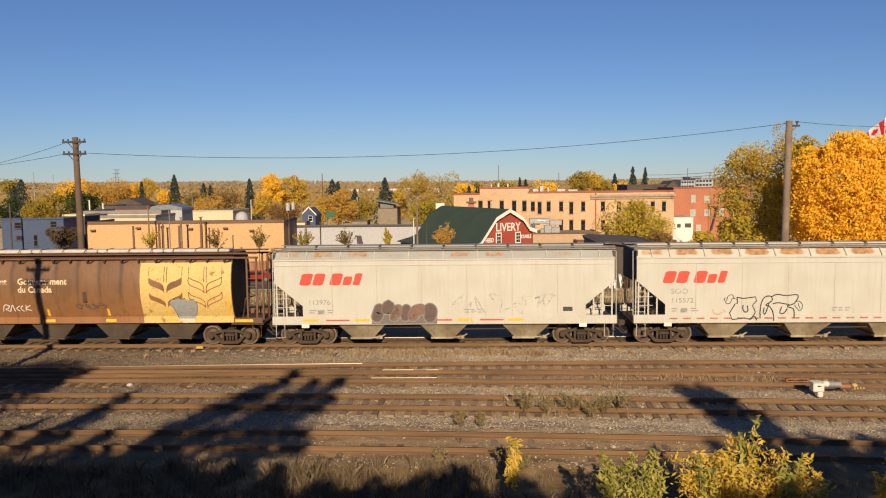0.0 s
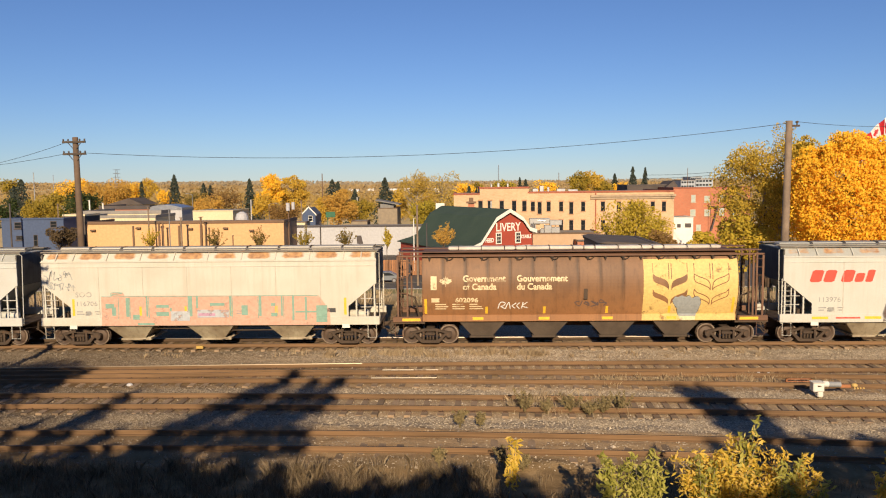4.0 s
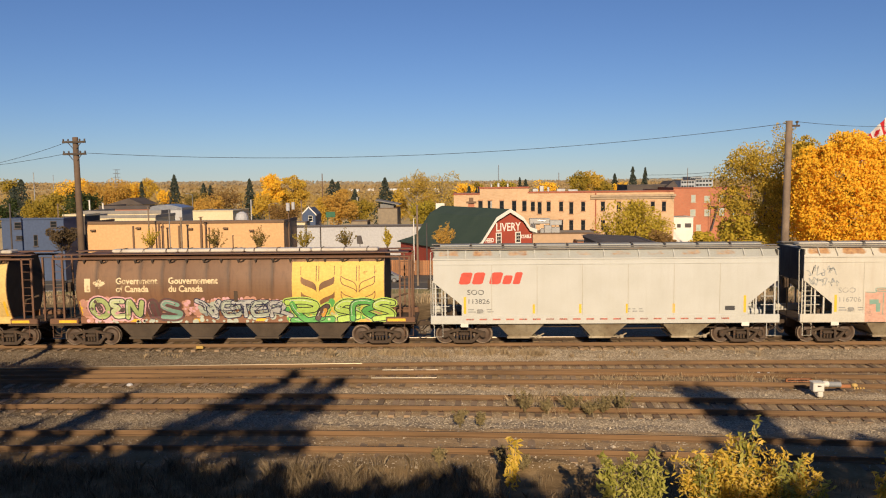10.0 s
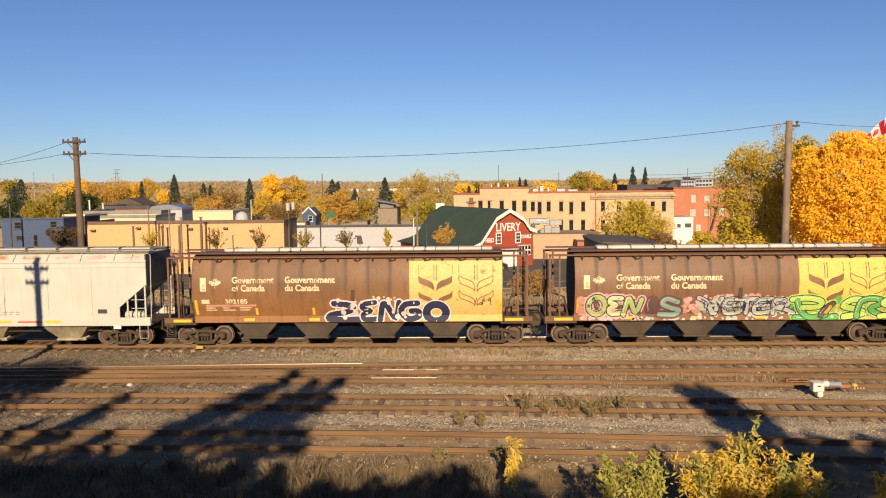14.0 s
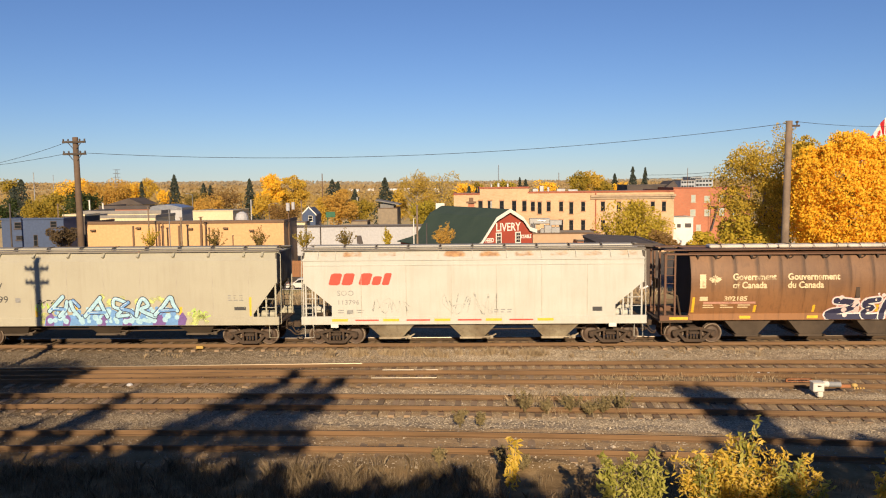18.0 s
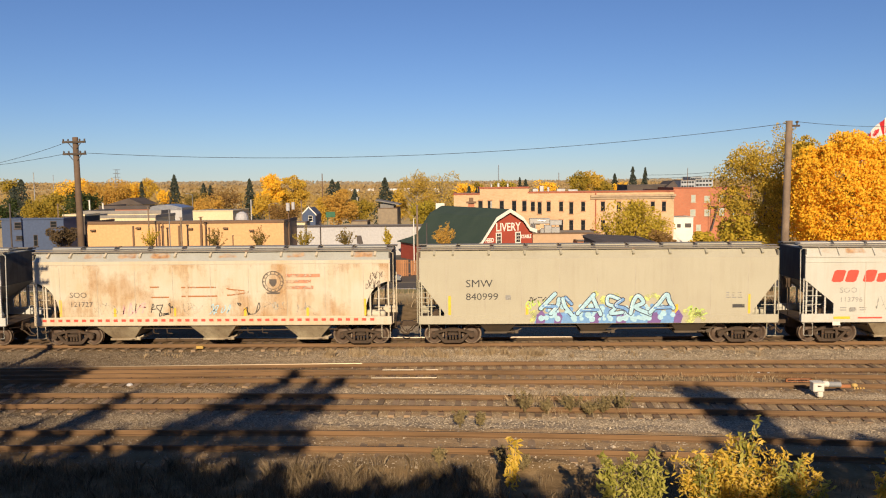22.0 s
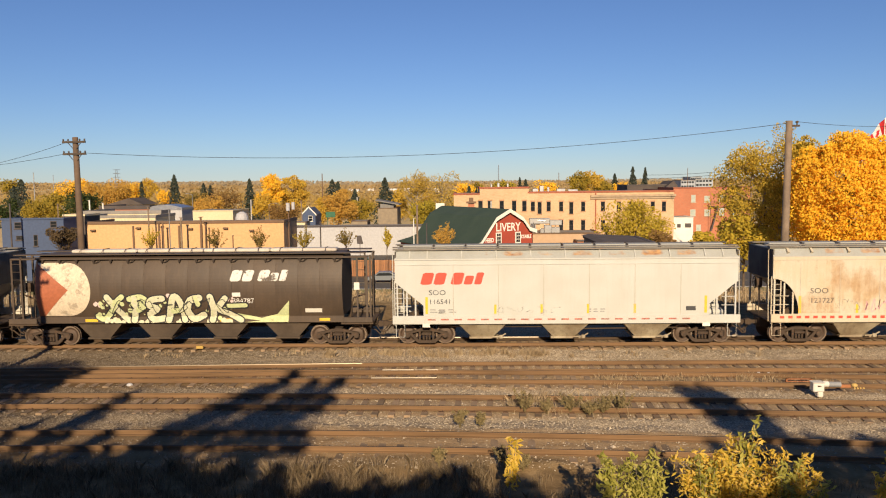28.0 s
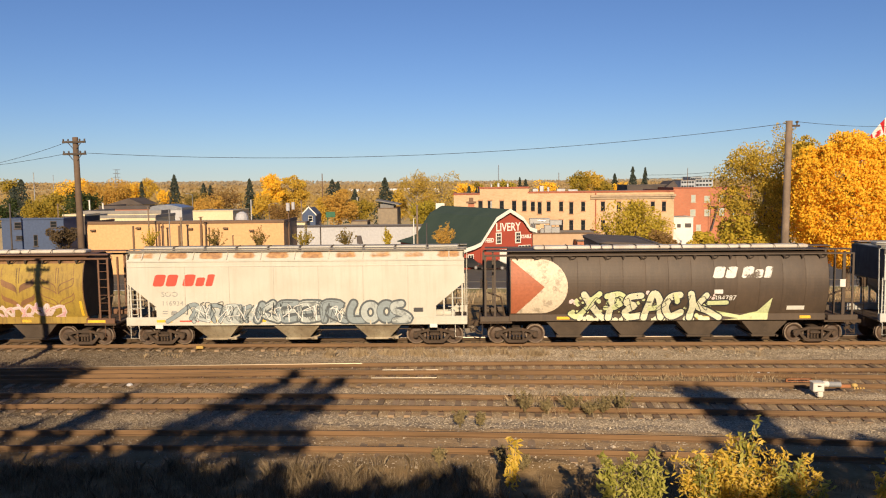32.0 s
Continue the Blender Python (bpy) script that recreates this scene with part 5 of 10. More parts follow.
window_in(brick_block, 11.51, 7.67, 0.75, 1.75, DARK_COPING, lintel=BRICK_LINTEL)
window_in(brick_block, -7.30, 4.29, 0.75, 1.9, DARK_COPING, lintel=BRICK_LINTEL)
window_in(brick_block, -5.43, 4.28, 0.75, 1.9, DARK_COPING, lintel=BRICK_LINTEL)
window_in(brick_block, -3.25, 4.26, 0.75, 1.9, DARK_COPING, lintel=BRICK_LINTEL)
window_in(brick_block, 0.39, 4.23, 0.75, 1.9, DARK_COPING, lintel=BRICK_LINTEL)
window_in(brick_block, 3.29, 4.20, 0.75, 1.9, DARK_COPING, lintel=BRICK_LINTEL)
part("cornice", Geo().box(-1.93, 13.63, -0.45, -0.01, 10.35, 10.80, 0.06).box(-1.93, 13.43, -0.25, -0.01, 10.00, 10.35), surface("sandstone", (0.42, 0.31, 0.2)), brick_block)
part("downpipe", Geo().box(-0.98 - 0.1, -0.98 + 0.1, -0.2, -0.01, 3, 11.5), RED_COPING, brick_block)
window_in(brick_block, 1.12, 3.2, 0.75, 1.9, DARK_COPING, lintel=BRICK_LINTEL)
brick_tall = house_block("brick_block", "tall orange brick gable block with red coping", 2.54, 11.58, 144.9, 166.9, -5.6, 6.51, ORANGE_BRICK, RED_COPING, cap=0.3)
window_in(brick_tall, -4.39, 7.98, 0.8, 1.9, DARK_COPING, lintel=BRICK_LINTEL)
window_in(brick_tall, -2.67, 7.97, 0.8, 1.9, DARK_COPING, lintel=BRICK_LINTEL)
window_in(brick_tall, -0.48, 7.95, 0.8, 1.9, DARK_COPING, lintel=BRICK_LINTEL)
window_in(brick_tall, 1.81, 7.93, 0.8, 1.9, DARK_COPING, lintel=BRICK_LINTEL)
window_in(brick_tall, 3.69, 7.91, 0.8, 1.9, DARK_COPING, lintel=BRICK_LINTEL)
house_block("brick_block", "lower orange brick wing with red coping", -2.27, 2.54, 145.2, 167.2, -5.6, 5.43, ORANGE_BRICK, RED_COPING, cap=0.25)
chim = thing("cupola", "small red brick cupola chimney", "chimney", at=pose(0.92, 140, -3.21))
part("stack", Geo().box(-0.55, 0.55, -0.55, 0.55, -3, 7.2), RED_BRICK, chim)
part("cap", Geo().box(-0.9, 0.9, -0.9, 0.9, 7.2, 7.5).box(-0.4, 0.4, -0.4, 0.4, 7.5, 8.2), COPING, chim)
annex = house_block("annex", "low tan annex with silver ducts on its roof", 11.38, 22.82, 134, 143, -5.6, -1.2, surface("tan_brick", (0.48, 0.32, 0.2), (0.42, 0.28, 0.17)), COPING, cap=0.2)
b = house_block("brick_shed", "low orange brick shed beside the barn", 18.42, 20.84, 130, 134, -5.6, -2.27, RED_BRICK, COPING, cap=0.12)
duct = thing("roof_ducts", "cluster of silver ventilation ducts on a roof", "ventilation unit", at=pose(11.34, 137, -1.15))
part("duct", Geo().box(-0.39, 3.15, -0.42 - 0.5, -0.42 + 0.6, 1.58, 2.54, 0.05), METAL_DUCT, duct)
part("duct", Geo().box(3.15, 5.21, -0.63 - 0.5, -0.63 + 0.6, 1.35, 2.22, 0.05), METAL_DUCT, duct)
part("duct", Geo().box(-0.20, 0.79, -0.17 - 0.5, -0.17 + 0.6, 0.20, 1.57, 0.05), METAL_DUCT, duct)
part("duct", Geo().box(1.48, 2.16, -0.55 - 0.5, -0.55 + 0.6, -0.21, 0.77, 0.05), METAL_DUCT, duct)
part("duct", Geo().box(2.17, 3.44, -0.69 - 0.5, -0.69 + 0.6, -0.02, 1.35, 0.05), METAL_DUCT, duct)
part("duct", Geo().box(3.44, 4.92, -0.16 - 0.5, -0.16 + 0.6, -0.03, 0.94, 0.05), METAL_DUCT, duct)
part("duct", Geo().box(0.39, 1.57, 0.67 - 0.5, 0.67 + 0.6, 1.38, 2.36, 0.05), METAL_DUCT, duct)
part("duct_elbow", Geo().tube([(0.3, -0.6, 0), (0.3, -0.6, 1.8), (1.0, -0.6, 2.2), (2.4, -0.6, 2.0)], 0.35, 10), METAL_DUCT, duct)
part("support_leg", Geo().box(0.2, 0.3, -0.3, -0.2, -0.3, 1.5).box(2.2, 2.3, -0.3, -0.2, -0.3, 1.5).box(4.2, 4.3, -0.3, -0.2, -0.3, 1.5), METAL_DUCT, duct)
thing("roof_vent", "small metal vent on a brick roof", "roof vent", "roof vents", at=pose(14.40, 150, 5.64), geo=Geo().box(-0.38, 0.38, -0.4, 0.4, 0, 1.28, 0.05), material=METAL_DUCT)
thing("roof_vent", "small metal vent on a brick roof", "roof vent", "roof vents", at=pose(13.18, 150, 5.55), geo=Geo().box(-0.54, 0.54, -0.4, 0.4, 0, 0.84, 0.05), material=METAL_DUCT)
thing("roof_vent", "small metal vent on a brick roof", "roof vent", "roof vents", at=pose(18.05, 150, 5.50), geo=Geo().box(-0.80, 0.80, -0.4, 0.4, 0, 0.84, 0.05), material=METAL_DUCT)
thing("roof_vent", "small metal vent on a brick roof", "roof vent", "roof vents", at=pose(15.64, 150, 5.62), geo=Geo().box(-0.21, 0.21, -0.4, 0.4, 0, 1.07, 0.05), material=METAL_DUCT)
thing("roof_vent", "small metal vent on a brick roof", "roof vent", "roof vents", at=pose(20.30, 150, 5.58), geo=Geo().box(-0.91, 0.91, -0.4, 0.4, 0, 0.63, 0.05), material=METAL_DUCT)
thing("roof_vent", "small metal vent on a brick roof", "roof vent", "roof vents", at=pose(6.19, 150, 6.26), geo=Geo().box(-0.22, 0.22, -0.4, 0.4, 0, 1.28, 0.05), material=METAL_DUCT)
thing("roof_vent", "small metal vent on a brick roof", "roof vent", "roof vents", at=pose(4.84, 150, 6.27), geo=Geo().box(-0.17, 0.17, -0.4, 0.4, 0, 1.07, 0.05), material=METAL_DUCT)
thing("roof_vent", "small metal vent on a brick roof", "roof vent", "roof vents", at=pose(7.96, 150, 6.24), geo=Geo().box(-0.17, 0.17, -0.4, 0.4, 0, 1.18, 0.05), material=METAL_DUCT)
b = house_block("dark_hall", "dark-roofed hall behind the brick hotel", 36.32, 45.16, 178, 190, -5.6, 6.5, ROOF_DARK, DARK_COPING, cap=0.3)
gb = thing("gabled_loft", "dark gabled loft behind the brick hotel", "building", "buildings of the town", at=pose(45.84, 176, -5.6))
part("wall", Geo().prism([(-1.69, 0), (1.69, 0), (1.69, 11.45), (0.3, 13.19), (-1.69, 11.45)], 0, 9), ROOF_DARK, gb)
red_block = house_block("red_block", "three-storey red brick block with fire escape", 43.27, 59.35, 165, 185, -5.6, 5.99, RED_BRICK, RED_COPING, cap=0.2)
window_in(red_block, -3.91, 8.70, 0.9, 1.5, PALE_FRAME, pane=surface("drawn_blind", (0.42, 0.47, 0.42), (0.30, 0.34, 0.31), 0.3))
window_in(red_block, -1.10, 8.67, 1.1, 1.3, PALE_FRAME, pane=surface("drawn_blind", (0.42, 0.47, 0.42), (0.30, 0.34, 0.31), 0.3))
window_in(red_block, -3.97, 5.87, 1.1, 1.3, PALE_FRAME, pane=surface("drawn_blind", (0.42, 0.47, 0.42), (0.30, 0.34, 0.31), 0.3))
window_in(red_block, -1.05, 5.84, 1.1, 1.3, PALE_FRAME, pane=surface("drawn_blind", (0.42, 0.47, 0.42), (0.30, 0.34, 0.31), 0.3))
window_in(red_block, 1.93, 8.76, 1.1, 1.3, PALE_FRAME, pane=surface("drawn_blind", (0.42, 0.47, 0.42), (0.30, 0.34, 0.31), 0.3))
window_in(red_block, 1.99, 5.93, 1.0, 1.5, PALE_FRAME, pane=surface("drawn_blind", (0.42, 0.47, 0.42), (0.30, 0.34, 0.31), 0.3))
window_in(red_block, -2.75, 2.78, 1.0, 1.2, PALE_FRAME, pane=surface("drawn_blind", (0.42, 0.47, 0.42), (0.30, 0.34, 0.31), 0.3))
window_in(red_block, 4.61, 8.61, 1.1, 1.3, PALE_FRAME, pane=surface("drawn_blind", (0.42, 0.47, 0.42), (0.30, 0.34, 0.31), 0.3))
window_in(red_block, 4.67, 5.90, 1.1, 1.3, PALE_FRAME, pane=surface("drawn_blind", (0.42, 0.47, 0.42), (0.30, 0.34, 0.31), 0.3))
fe = part("fire_escape", Geo().box(-0.73, 1.08, -1.2, -0.05, 7.72, 7.84).box(-0.73, 1.08, -1.2, -1.14, 8.72, 8.78), DARK_COPING, red_block)
part("stair", Geo().prism([(-0.53, 2.72), (-0.23, 2.72), (1.08, 7.72), (0.78, 7.72)], -1.0, -0.9).box(-0.73, -0.65, -1.2, -1.1, 2.5, 8.72), DARK_COPING, fe)
b = house_block("white_annex", "small white rendered annex before red brick", 39.94, 43.72, 152, 158, -5.6, 0.55, WHITE_TRIM, WHITE_TRIM, cap=0.1)
part("door", Geo().box(0.3, 1.5, -0.06, -0.01, 4.2, 5.0).box(-1.2, -0.5, -0.06, -0.01, 4.2, 4.9), DARK_COPING, b)
# far office blocks: haze is painted into their bluish grey panels
b = house_block("office_block", "distant grey panelled office block", 135.65, 144.48, 500, 520, -3, 6.97, surface("haze_grey_panels", (0.33, 0.36, 0.40), (0.27, 0.30, 0.34), scale=0.2, fine=0.6), ROOF_GREY, cap=0.4)
part("window", Geo().box(-4.06, -2.84, -0.05, -0.01, 8.41, 9.51), glass_mat(), b)
part("window", Geo().box(-2.44, -1.22, -0.05, -0.01, 8.41, 9.51), glass_mat(), b)
part("window", Geo().box(-0.81, 0.41, -0.05, -0.01, 8.41, 9.51), glass_mat(), b)
part("window", Geo().box(0.81, 2.03, -0.05, -0.01, 8.41, 9.51), glass_mat(), b)
part("window", Geo().box(2.44, 3.66, -0.05, -0.01, 8.41, 9.51), glass_mat(), b)
part("window", Geo().box(-4.06, -2.84, -0.05, -0.01, 5.81, 6.91), glass_mat(), b)
part("window", Geo().box(-2.44, -1.22, -0.05, -0.01, 5.81, 6.91), glass_mat(), b)
part("window", Geo().box(-0.81, 0.41, -0.05, -0.01, 5.81, 6.91), glass_mat(), b)
part("window", Geo().box(0.81, 2.03, -0.05, -0.01, 5.81, 6.91), glass_mat(), b)
part("window", Geo().box(2.44, 3.66, -0.05, -0.01, 5.81, 6.91), glass_mat(), b)
part("window", Geo().box(-4.06, -2.84, -0.05, -0.01, 3.21, 4.31), glass_mat(), b)
part("window", Geo().box(-2.44, -1.22, -0.05, -0.01, 3.21, 4.31), glass_mat(), b)
part("window", Geo().box(-0.81, 0.41, -0.05, -0.01, 3.21, 4.31), glass_mat(), b)
part("window", Geo().box(0.81, 2.03, -0.05, -0.01, 3.21, 4.31), glass_mat(), b)
part("window", Geo().box(2.44, 3.66, -0.05, -0.01, 3.21, 4.31), glass_mat(), b)
part("window", Geo().box(-4.06, -2.84, -0.05, -0.01, 0.61, 1.71), glass_mat(), b)
part("window", Geo().box(-2.44, -1.22, -0.05, -0.01, 0.61, 1.71), glass_mat(), b)
part("window", Geo().box(-0.81, 0.41, -0.05, -0.01, 0.61, 1.71), glass_mat(), b)
part("window", Geo().box(0.81, 2.03, -0.05, -0.01, 0.61, 1.71), glass_mat(), b)
part("window", Geo().box(2.44, 3.66, -0.05, -0.01, 0.61, 1.71), glass_mat(), b)
b = house_block("office_block", "distant grey panelled office block", 153.51, 165.11, 530, 550, -3, 7.55, surface("haze_grey_panels", (0.33, 0.36, 0.40), (0.27, 0.30, 0.34), scale=0.2, fine=0.6), ROOF_GREY, cap=0.4)
part("window", Geo().box(-5.34, -3.74, -0.05, -0.01, 9.01, 10.11), glass_mat(), b)
part("window", Geo().box(-3.20, -1.60, -0.05, -0.01, 9.01, 10.11), glass_mat(), b)
part("window", Geo().box(-1.07, 0.53, -0.05, -0.01, 9.01, 10.11), glass_mat(), b)
part("window", Geo().box(1.07, 2.67, -0.05, -0.01, 9.01, 10.11), glass_mat(), b)
part("window", Geo().box(3.20, 4.80, -0.05, -0.01, 9.01, 10.11), glass_mat(), b)
part("window", Geo().box(-5.34, -3.74, -0.05, -0.01, 6.41, 7.51), glass_mat(), b)
part("window", Geo().box(-3.20, -1.60, -0.05, -0.01, 6.41, 7.51), glass_mat(), b)
part("window", Geo().box(-1.07, 0.53, -0.05, -0.01, 6.41, 7.51), glass_mat(), b)
part("window", Geo().box(1.07, 2.67, -0.05, -0.01, 6.41, 7.51), glass_mat(), b)
part("window", Geo().box(3.20, 4.80, -0.05, -0.01, 6.41, 7.51), glass_mat(), b)
part("window", Geo().box(-5.34, -3.74, -0.05, -0.01, 3.81, 4.91), glass_mat(), b)
part("window", Geo().box(-3.20, -1.60, -0.05, -0.01, 3.81, 4.91), glass_mat(), b)
part("window", Geo().box(-1.07, 0.53, -0.05, -0.01, 3.81, 4.91), glass_mat(), b)
part("window", Geo().box(1.07, 2.67, -0.05, -0.01, 3.81, 4.91), glass_mat(), b)
part("window", Geo().box(3.20, 4.80, -0.05, -0.01, 3.81, 4.91), glass_mat(), b)
part("window", Geo().box(-5.34, -3.74, -0.05, -0.01, 1.21, 2.31), glass_mat(), b)
part("window", Geo().box(-3.20, -1.60, -0.05, -0.01, 1.21, 2.31), glass_mat(), b)
part("window", Geo().box(-1.07, 0.53, -0.05, -0.01, 1.21, 2.31), glass_mat(), b)
part("window", Geo().box(1.07, 2.67, -0.05, -0.01, 1.21, 2.31), glass_mat(), b)
part("window", Geo().box(3.20, 4.80, -0.05, -0.01, 1.21, 2.31), glass_mat(), b)
b = house_block("office_block", "distant grey panelled office block", 158.62, 166.53, 560, 580, -3, 9.18, surface("haze_grey_panels", (0.33, 0.36, 0.40), (0.27, 0.30, 0.34), scale=0.2, fine=0.6), ROOF_GREY, cap=0.4)
part("window", Geo().box(-3.64, -2.55, -0.05, -0.01, 10.62, 11.72), glass_mat(), b)
part("window", Geo().box(-2.18, -1.09, -0.05, -0.01, 10.62, 11.72), glass_mat(), b)
part("window", Geo().box(-0.73, 0.36, -0.05, -0.01, 10.62, 11.72), glass_mat(), b)
part("window", Geo().box(0.73, 1.82, -0.05, -0.01, 10.62, 11.72), glass_mat(), b)
part("window", Geo().box(2.18, 3.28, -0.05, -0.01, 10.62, 11.72), glass_mat(), b)
part("window", Geo().box(-3.64, -2.55, -0.05, -0.01, 8.02, 9.12), glass_mat(), b)
part("window", Geo().box(-2.18, -1.09, -0.05, -0.01, 8.02, 9.12), glass_mat(), b)
part("window", Geo().box(-0.73, 0.36, -0.05, -0.01, 8.02, 9.12), glass_mat(), b)
part("window", Geo().box(0.73, 1.82, -0.05, -0.01, 8.02, 9.12), glass_mat(), b)
part("window", Geo().box(2.18, 3.28, -0.05, -0.01, 8.02, 9.12), glass_mat(), b)
part("window", Geo().box(-3.64, -2.55, -0.05, -0.01, 5.42, 6.52), glass_mat(), b)
part("window", Geo().box(-2.18, -1.09, -0.05, -0.01, 5.42, 6.52), glass_mat(), b)
part("window", Geo().box(-0.73, 0.36, -0.05, -0.01, 5.42, 6.52), glass_mat(), b)
part("window", Geo().box(0.73, 1.82, -0.05, -0.01, 5.42, 6.52), glass_mat(), b)
part("window", Geo().box(2.18, 3.28, -0.05, -0.01, 5.42, 6.52), glass_mat(), b)
part("window", Geo().box(-3.64, -2.55, -0.05, -0.01, 2.82, 3.92), glass_mat(), b)
part("window", Geo().box(-2.18, -1.09, -0.05, -0.01, 2.82, 3.92), glass_mat(), b)
part("window", Geo().box(-0.73, 0.36, -0.05, -0.01, 2.82, 3.92), glass_mat(), b)
part("window", Geo().box(0.73, 1.82, -0.05, -0.01, 2.82, 3.92), glass_mat(), b)
part("window", Geo().box(2.18, 3.28, -0.05, -0.01, 2.82, 3.92), glass_mat(), b)
dark_shed = house_block("track_shed", "dark brown shed with graffiti beside the railway", 11.25, 16.11, 66, 75, -2.2, 2.41, surface("dark_brown_boards", (0.075, 0.055, 0.045), (0.055, 0.04, 0.033), scale=0.5), ROOF_DARK, cap=0.15, roof=ROOF_DARK)
part("pitched_roof", Geo().prism([(-2.44 - 0.2, 4.82), (3.85, 4.32), (2.25, 4.72), (-1.94, 4.94)], -0.5, 9.5), ROOF_DARK, dark_shed)
WHITE_SCRIBBLE = plain("white_scribble", (0.7, 0.7, 0.72))
rr = random.Random(5)
for k in range(6):
    h = ribbon(curve_pts([(-2.4 + k * 0.8 + rr.uniform(0, 0.9), rr.uniform(0.6, 2.4)) for _ in range(5)], 7), 0.14)
    h.v = [(a, -0.03 - 0.002 * k, b_) for a, _, b_ in h.v]
    part("graffiti", h, WHITE_SCRIBBLE, dark_shed, "white sprayed scribble")

barn = thing("livery_barn", "red gambrel barn with green roof and white painted words", "barn", "buildings of the town", at=pose(6.57, 122, -5.6, 0, 0, 28))
ROOFLINE = [(-8.9, 2.95), (-6.4, 3.55), (-5.2, 4.0), (-4.0, 5.6), (-2.4, 7.75), (0.0, 9.0), (2.4, 7.6), (3.6, 6.05), (4.9, 5.65)]
for y0, y1 in ((0.0, 0.2), (22.8, 23.0)):
    part("gable_wall", Geo().prism([(-5.0, 0.0), (4.4, 0.0), (4.4, 5.7), (3.5, 5.9), (2.4, 7.4), (0.0, 8.8), (-2.4, 7.6), (-4.0, 5.4), (-5.0, 4.0)], y0, y1), BARN_RED, barn)
part("side_wall", Geo().box(4.2, 4.4, 0.2, 22.8, 0, 5.7), BARN_RED, barn)
for (a, b), (c, d) in zip(ROOFLINE, ROOFLINE[1:]):
    part("roof_slope", Geo().add([(a, -0.5, b), (c, -0.5, d), (c, 23.4, d), (a, 23.4, b), (a, -0.5, b + 0.15), (c, -0.5, d + 0.15), (c, 23.4, d + 0.15), (a, 23.4, b + 0.15)], [(3, 2, 1, 0), (4, 5, 6, 7), (0, 1, 5, 4), (3, 7, 6, 2), (0, 4, 7, 3), (1, 2, 6, 5)]), GREEN_ROOF, barn)
    part("rake_board", Geo().add([(a, -0.64, b - 0.38), (c, -0.64, d - 0.38), (c, -0.64, d + 0.2), (a, -0.64, b + 0.2), (a, -0.51, b - 0.38), (c, -0.51, d - 0.38), (c, -0.51, d + 0.2), (a, -0.51, b + 0.2)], [(0, 1, 2, 3), (7, 6, 5, 4), (0, 4, 5, 1), (3, 2, 6, 7), (0, 3, 7, 4), (1, 5, 6, 2)]), WHITE_TRIM, barn)
for x in (-1.8, 1.7):
    wd = part("window", Geo().box(x - 0.5, x + 0.5, -0.1, 0.0, 3.75, 5.55), WHITE_TRIM, barn)
    for i in (-1, 1):
        for j in range(3):
            part("pane", Geo().box(x + i * 0.18 - 0.15, x + i * 0.18 + 0.15, -0.13, -0.104, 3.92 + j * 0.52, 4.34 + j * 0.52), glass_mat(), wd)
wd = part("window", Geo().box(1.78, 4.03, -0.1, 0.0, 1.79, 3.40), WHITE_TRIM, barn)
for i in range(4):
    for j in range(2):
        part("pane", Geo().box(1.78 + 0.563 * i + 0.08, 1.78 + 0.563 * (i + 1) - 0.06, -0.13, -0.104, 1.79 + 0.805 * j + 0.1, 1.79 + 0.805 * (j + 1) - 0.08), glass_mat(), wd)
part("lean_to_wall", Geo().prism([(-8.5, 0), (-5.02, 0), (-5.02, 3.9), (-6.4, 3.45), (-8.5, 2.9)], 0.05, 0.2).box(-8.5, -8.35, 0.2, 22.8, 0, 2.9), BARN_RED, barn)
wd = part("window", Geo().box(-7.2, -6.2, -0.02, 0.05, 0.9, 2.4), WHITE_TRIM, barn)
for i in (-1, 1):
    for j in range(2):
        part("pane", Geo().box(-6.7 + i * 0.23 - 0.17, -6.7 + i * 0.23 + 0.17, -0.05, -0.024, 1.05 + j * 0.65, 1.6 + j * 0.65), glass_mat(), wd)
part("barn_door", Geo().box(-1.6, 1.6, -0.08, -0.01, 0.0, 2.9).box(-0.06, 0.06, -0.12, -0.08, 0.0, 2.9), WHITE_TRIM, barn)
for words, x, z, h, k in (("LIVERY", -2.3, 5.75, 1.25, 0.82), ("FEED", -4.15, 4.1, 0.62, 0.78), ("STABLE", 2.28, 4.5, 0.52, 0.78)):
    g = letters(words, x, z, h, k, 0.03)
    g.v = [(a, -0.03, b) for a, _, b in g.v]
    part("painted_words", g, WHITE_TRIM, barn, "white painted words on red boards")
for k in range(19):
    part("wall_board", Geo().box(-4.4 + k * 0.5 - 0.02, -4.4 + k * 0.5 + 0.02, -0.012, 0.0, 0.1, 3.6), BARN_RED, barn)


# ---- street behind the railway ----
thing("street", "grey asphalt street along the buildings", "road", kind="structure", geo=Geo().box(-140, 140, 96.1, 103, -5.75, -5.42), material=ASPHALT)
thing("verge", "dry grass verge beside the street", "verge", kind="structure", geo=Geo().box(-140, 140, 82, 95.9, -5.8, -5.3), material=DRYGRASS)
thing("kerb", "pale concrete kerb along the street", "kerb", kind="structure", geo=Geo().box(-140, 140, 95.9, 96.1, -5.7, -5.27), material=WHITE_WALL)
thing("parking_lot", "asphalt parking area before the buildings", "parking lot", kind="structure", geo=Geo().box(-140, 140, 104, 160, -5.72, -5.46), material=ASPHALT)


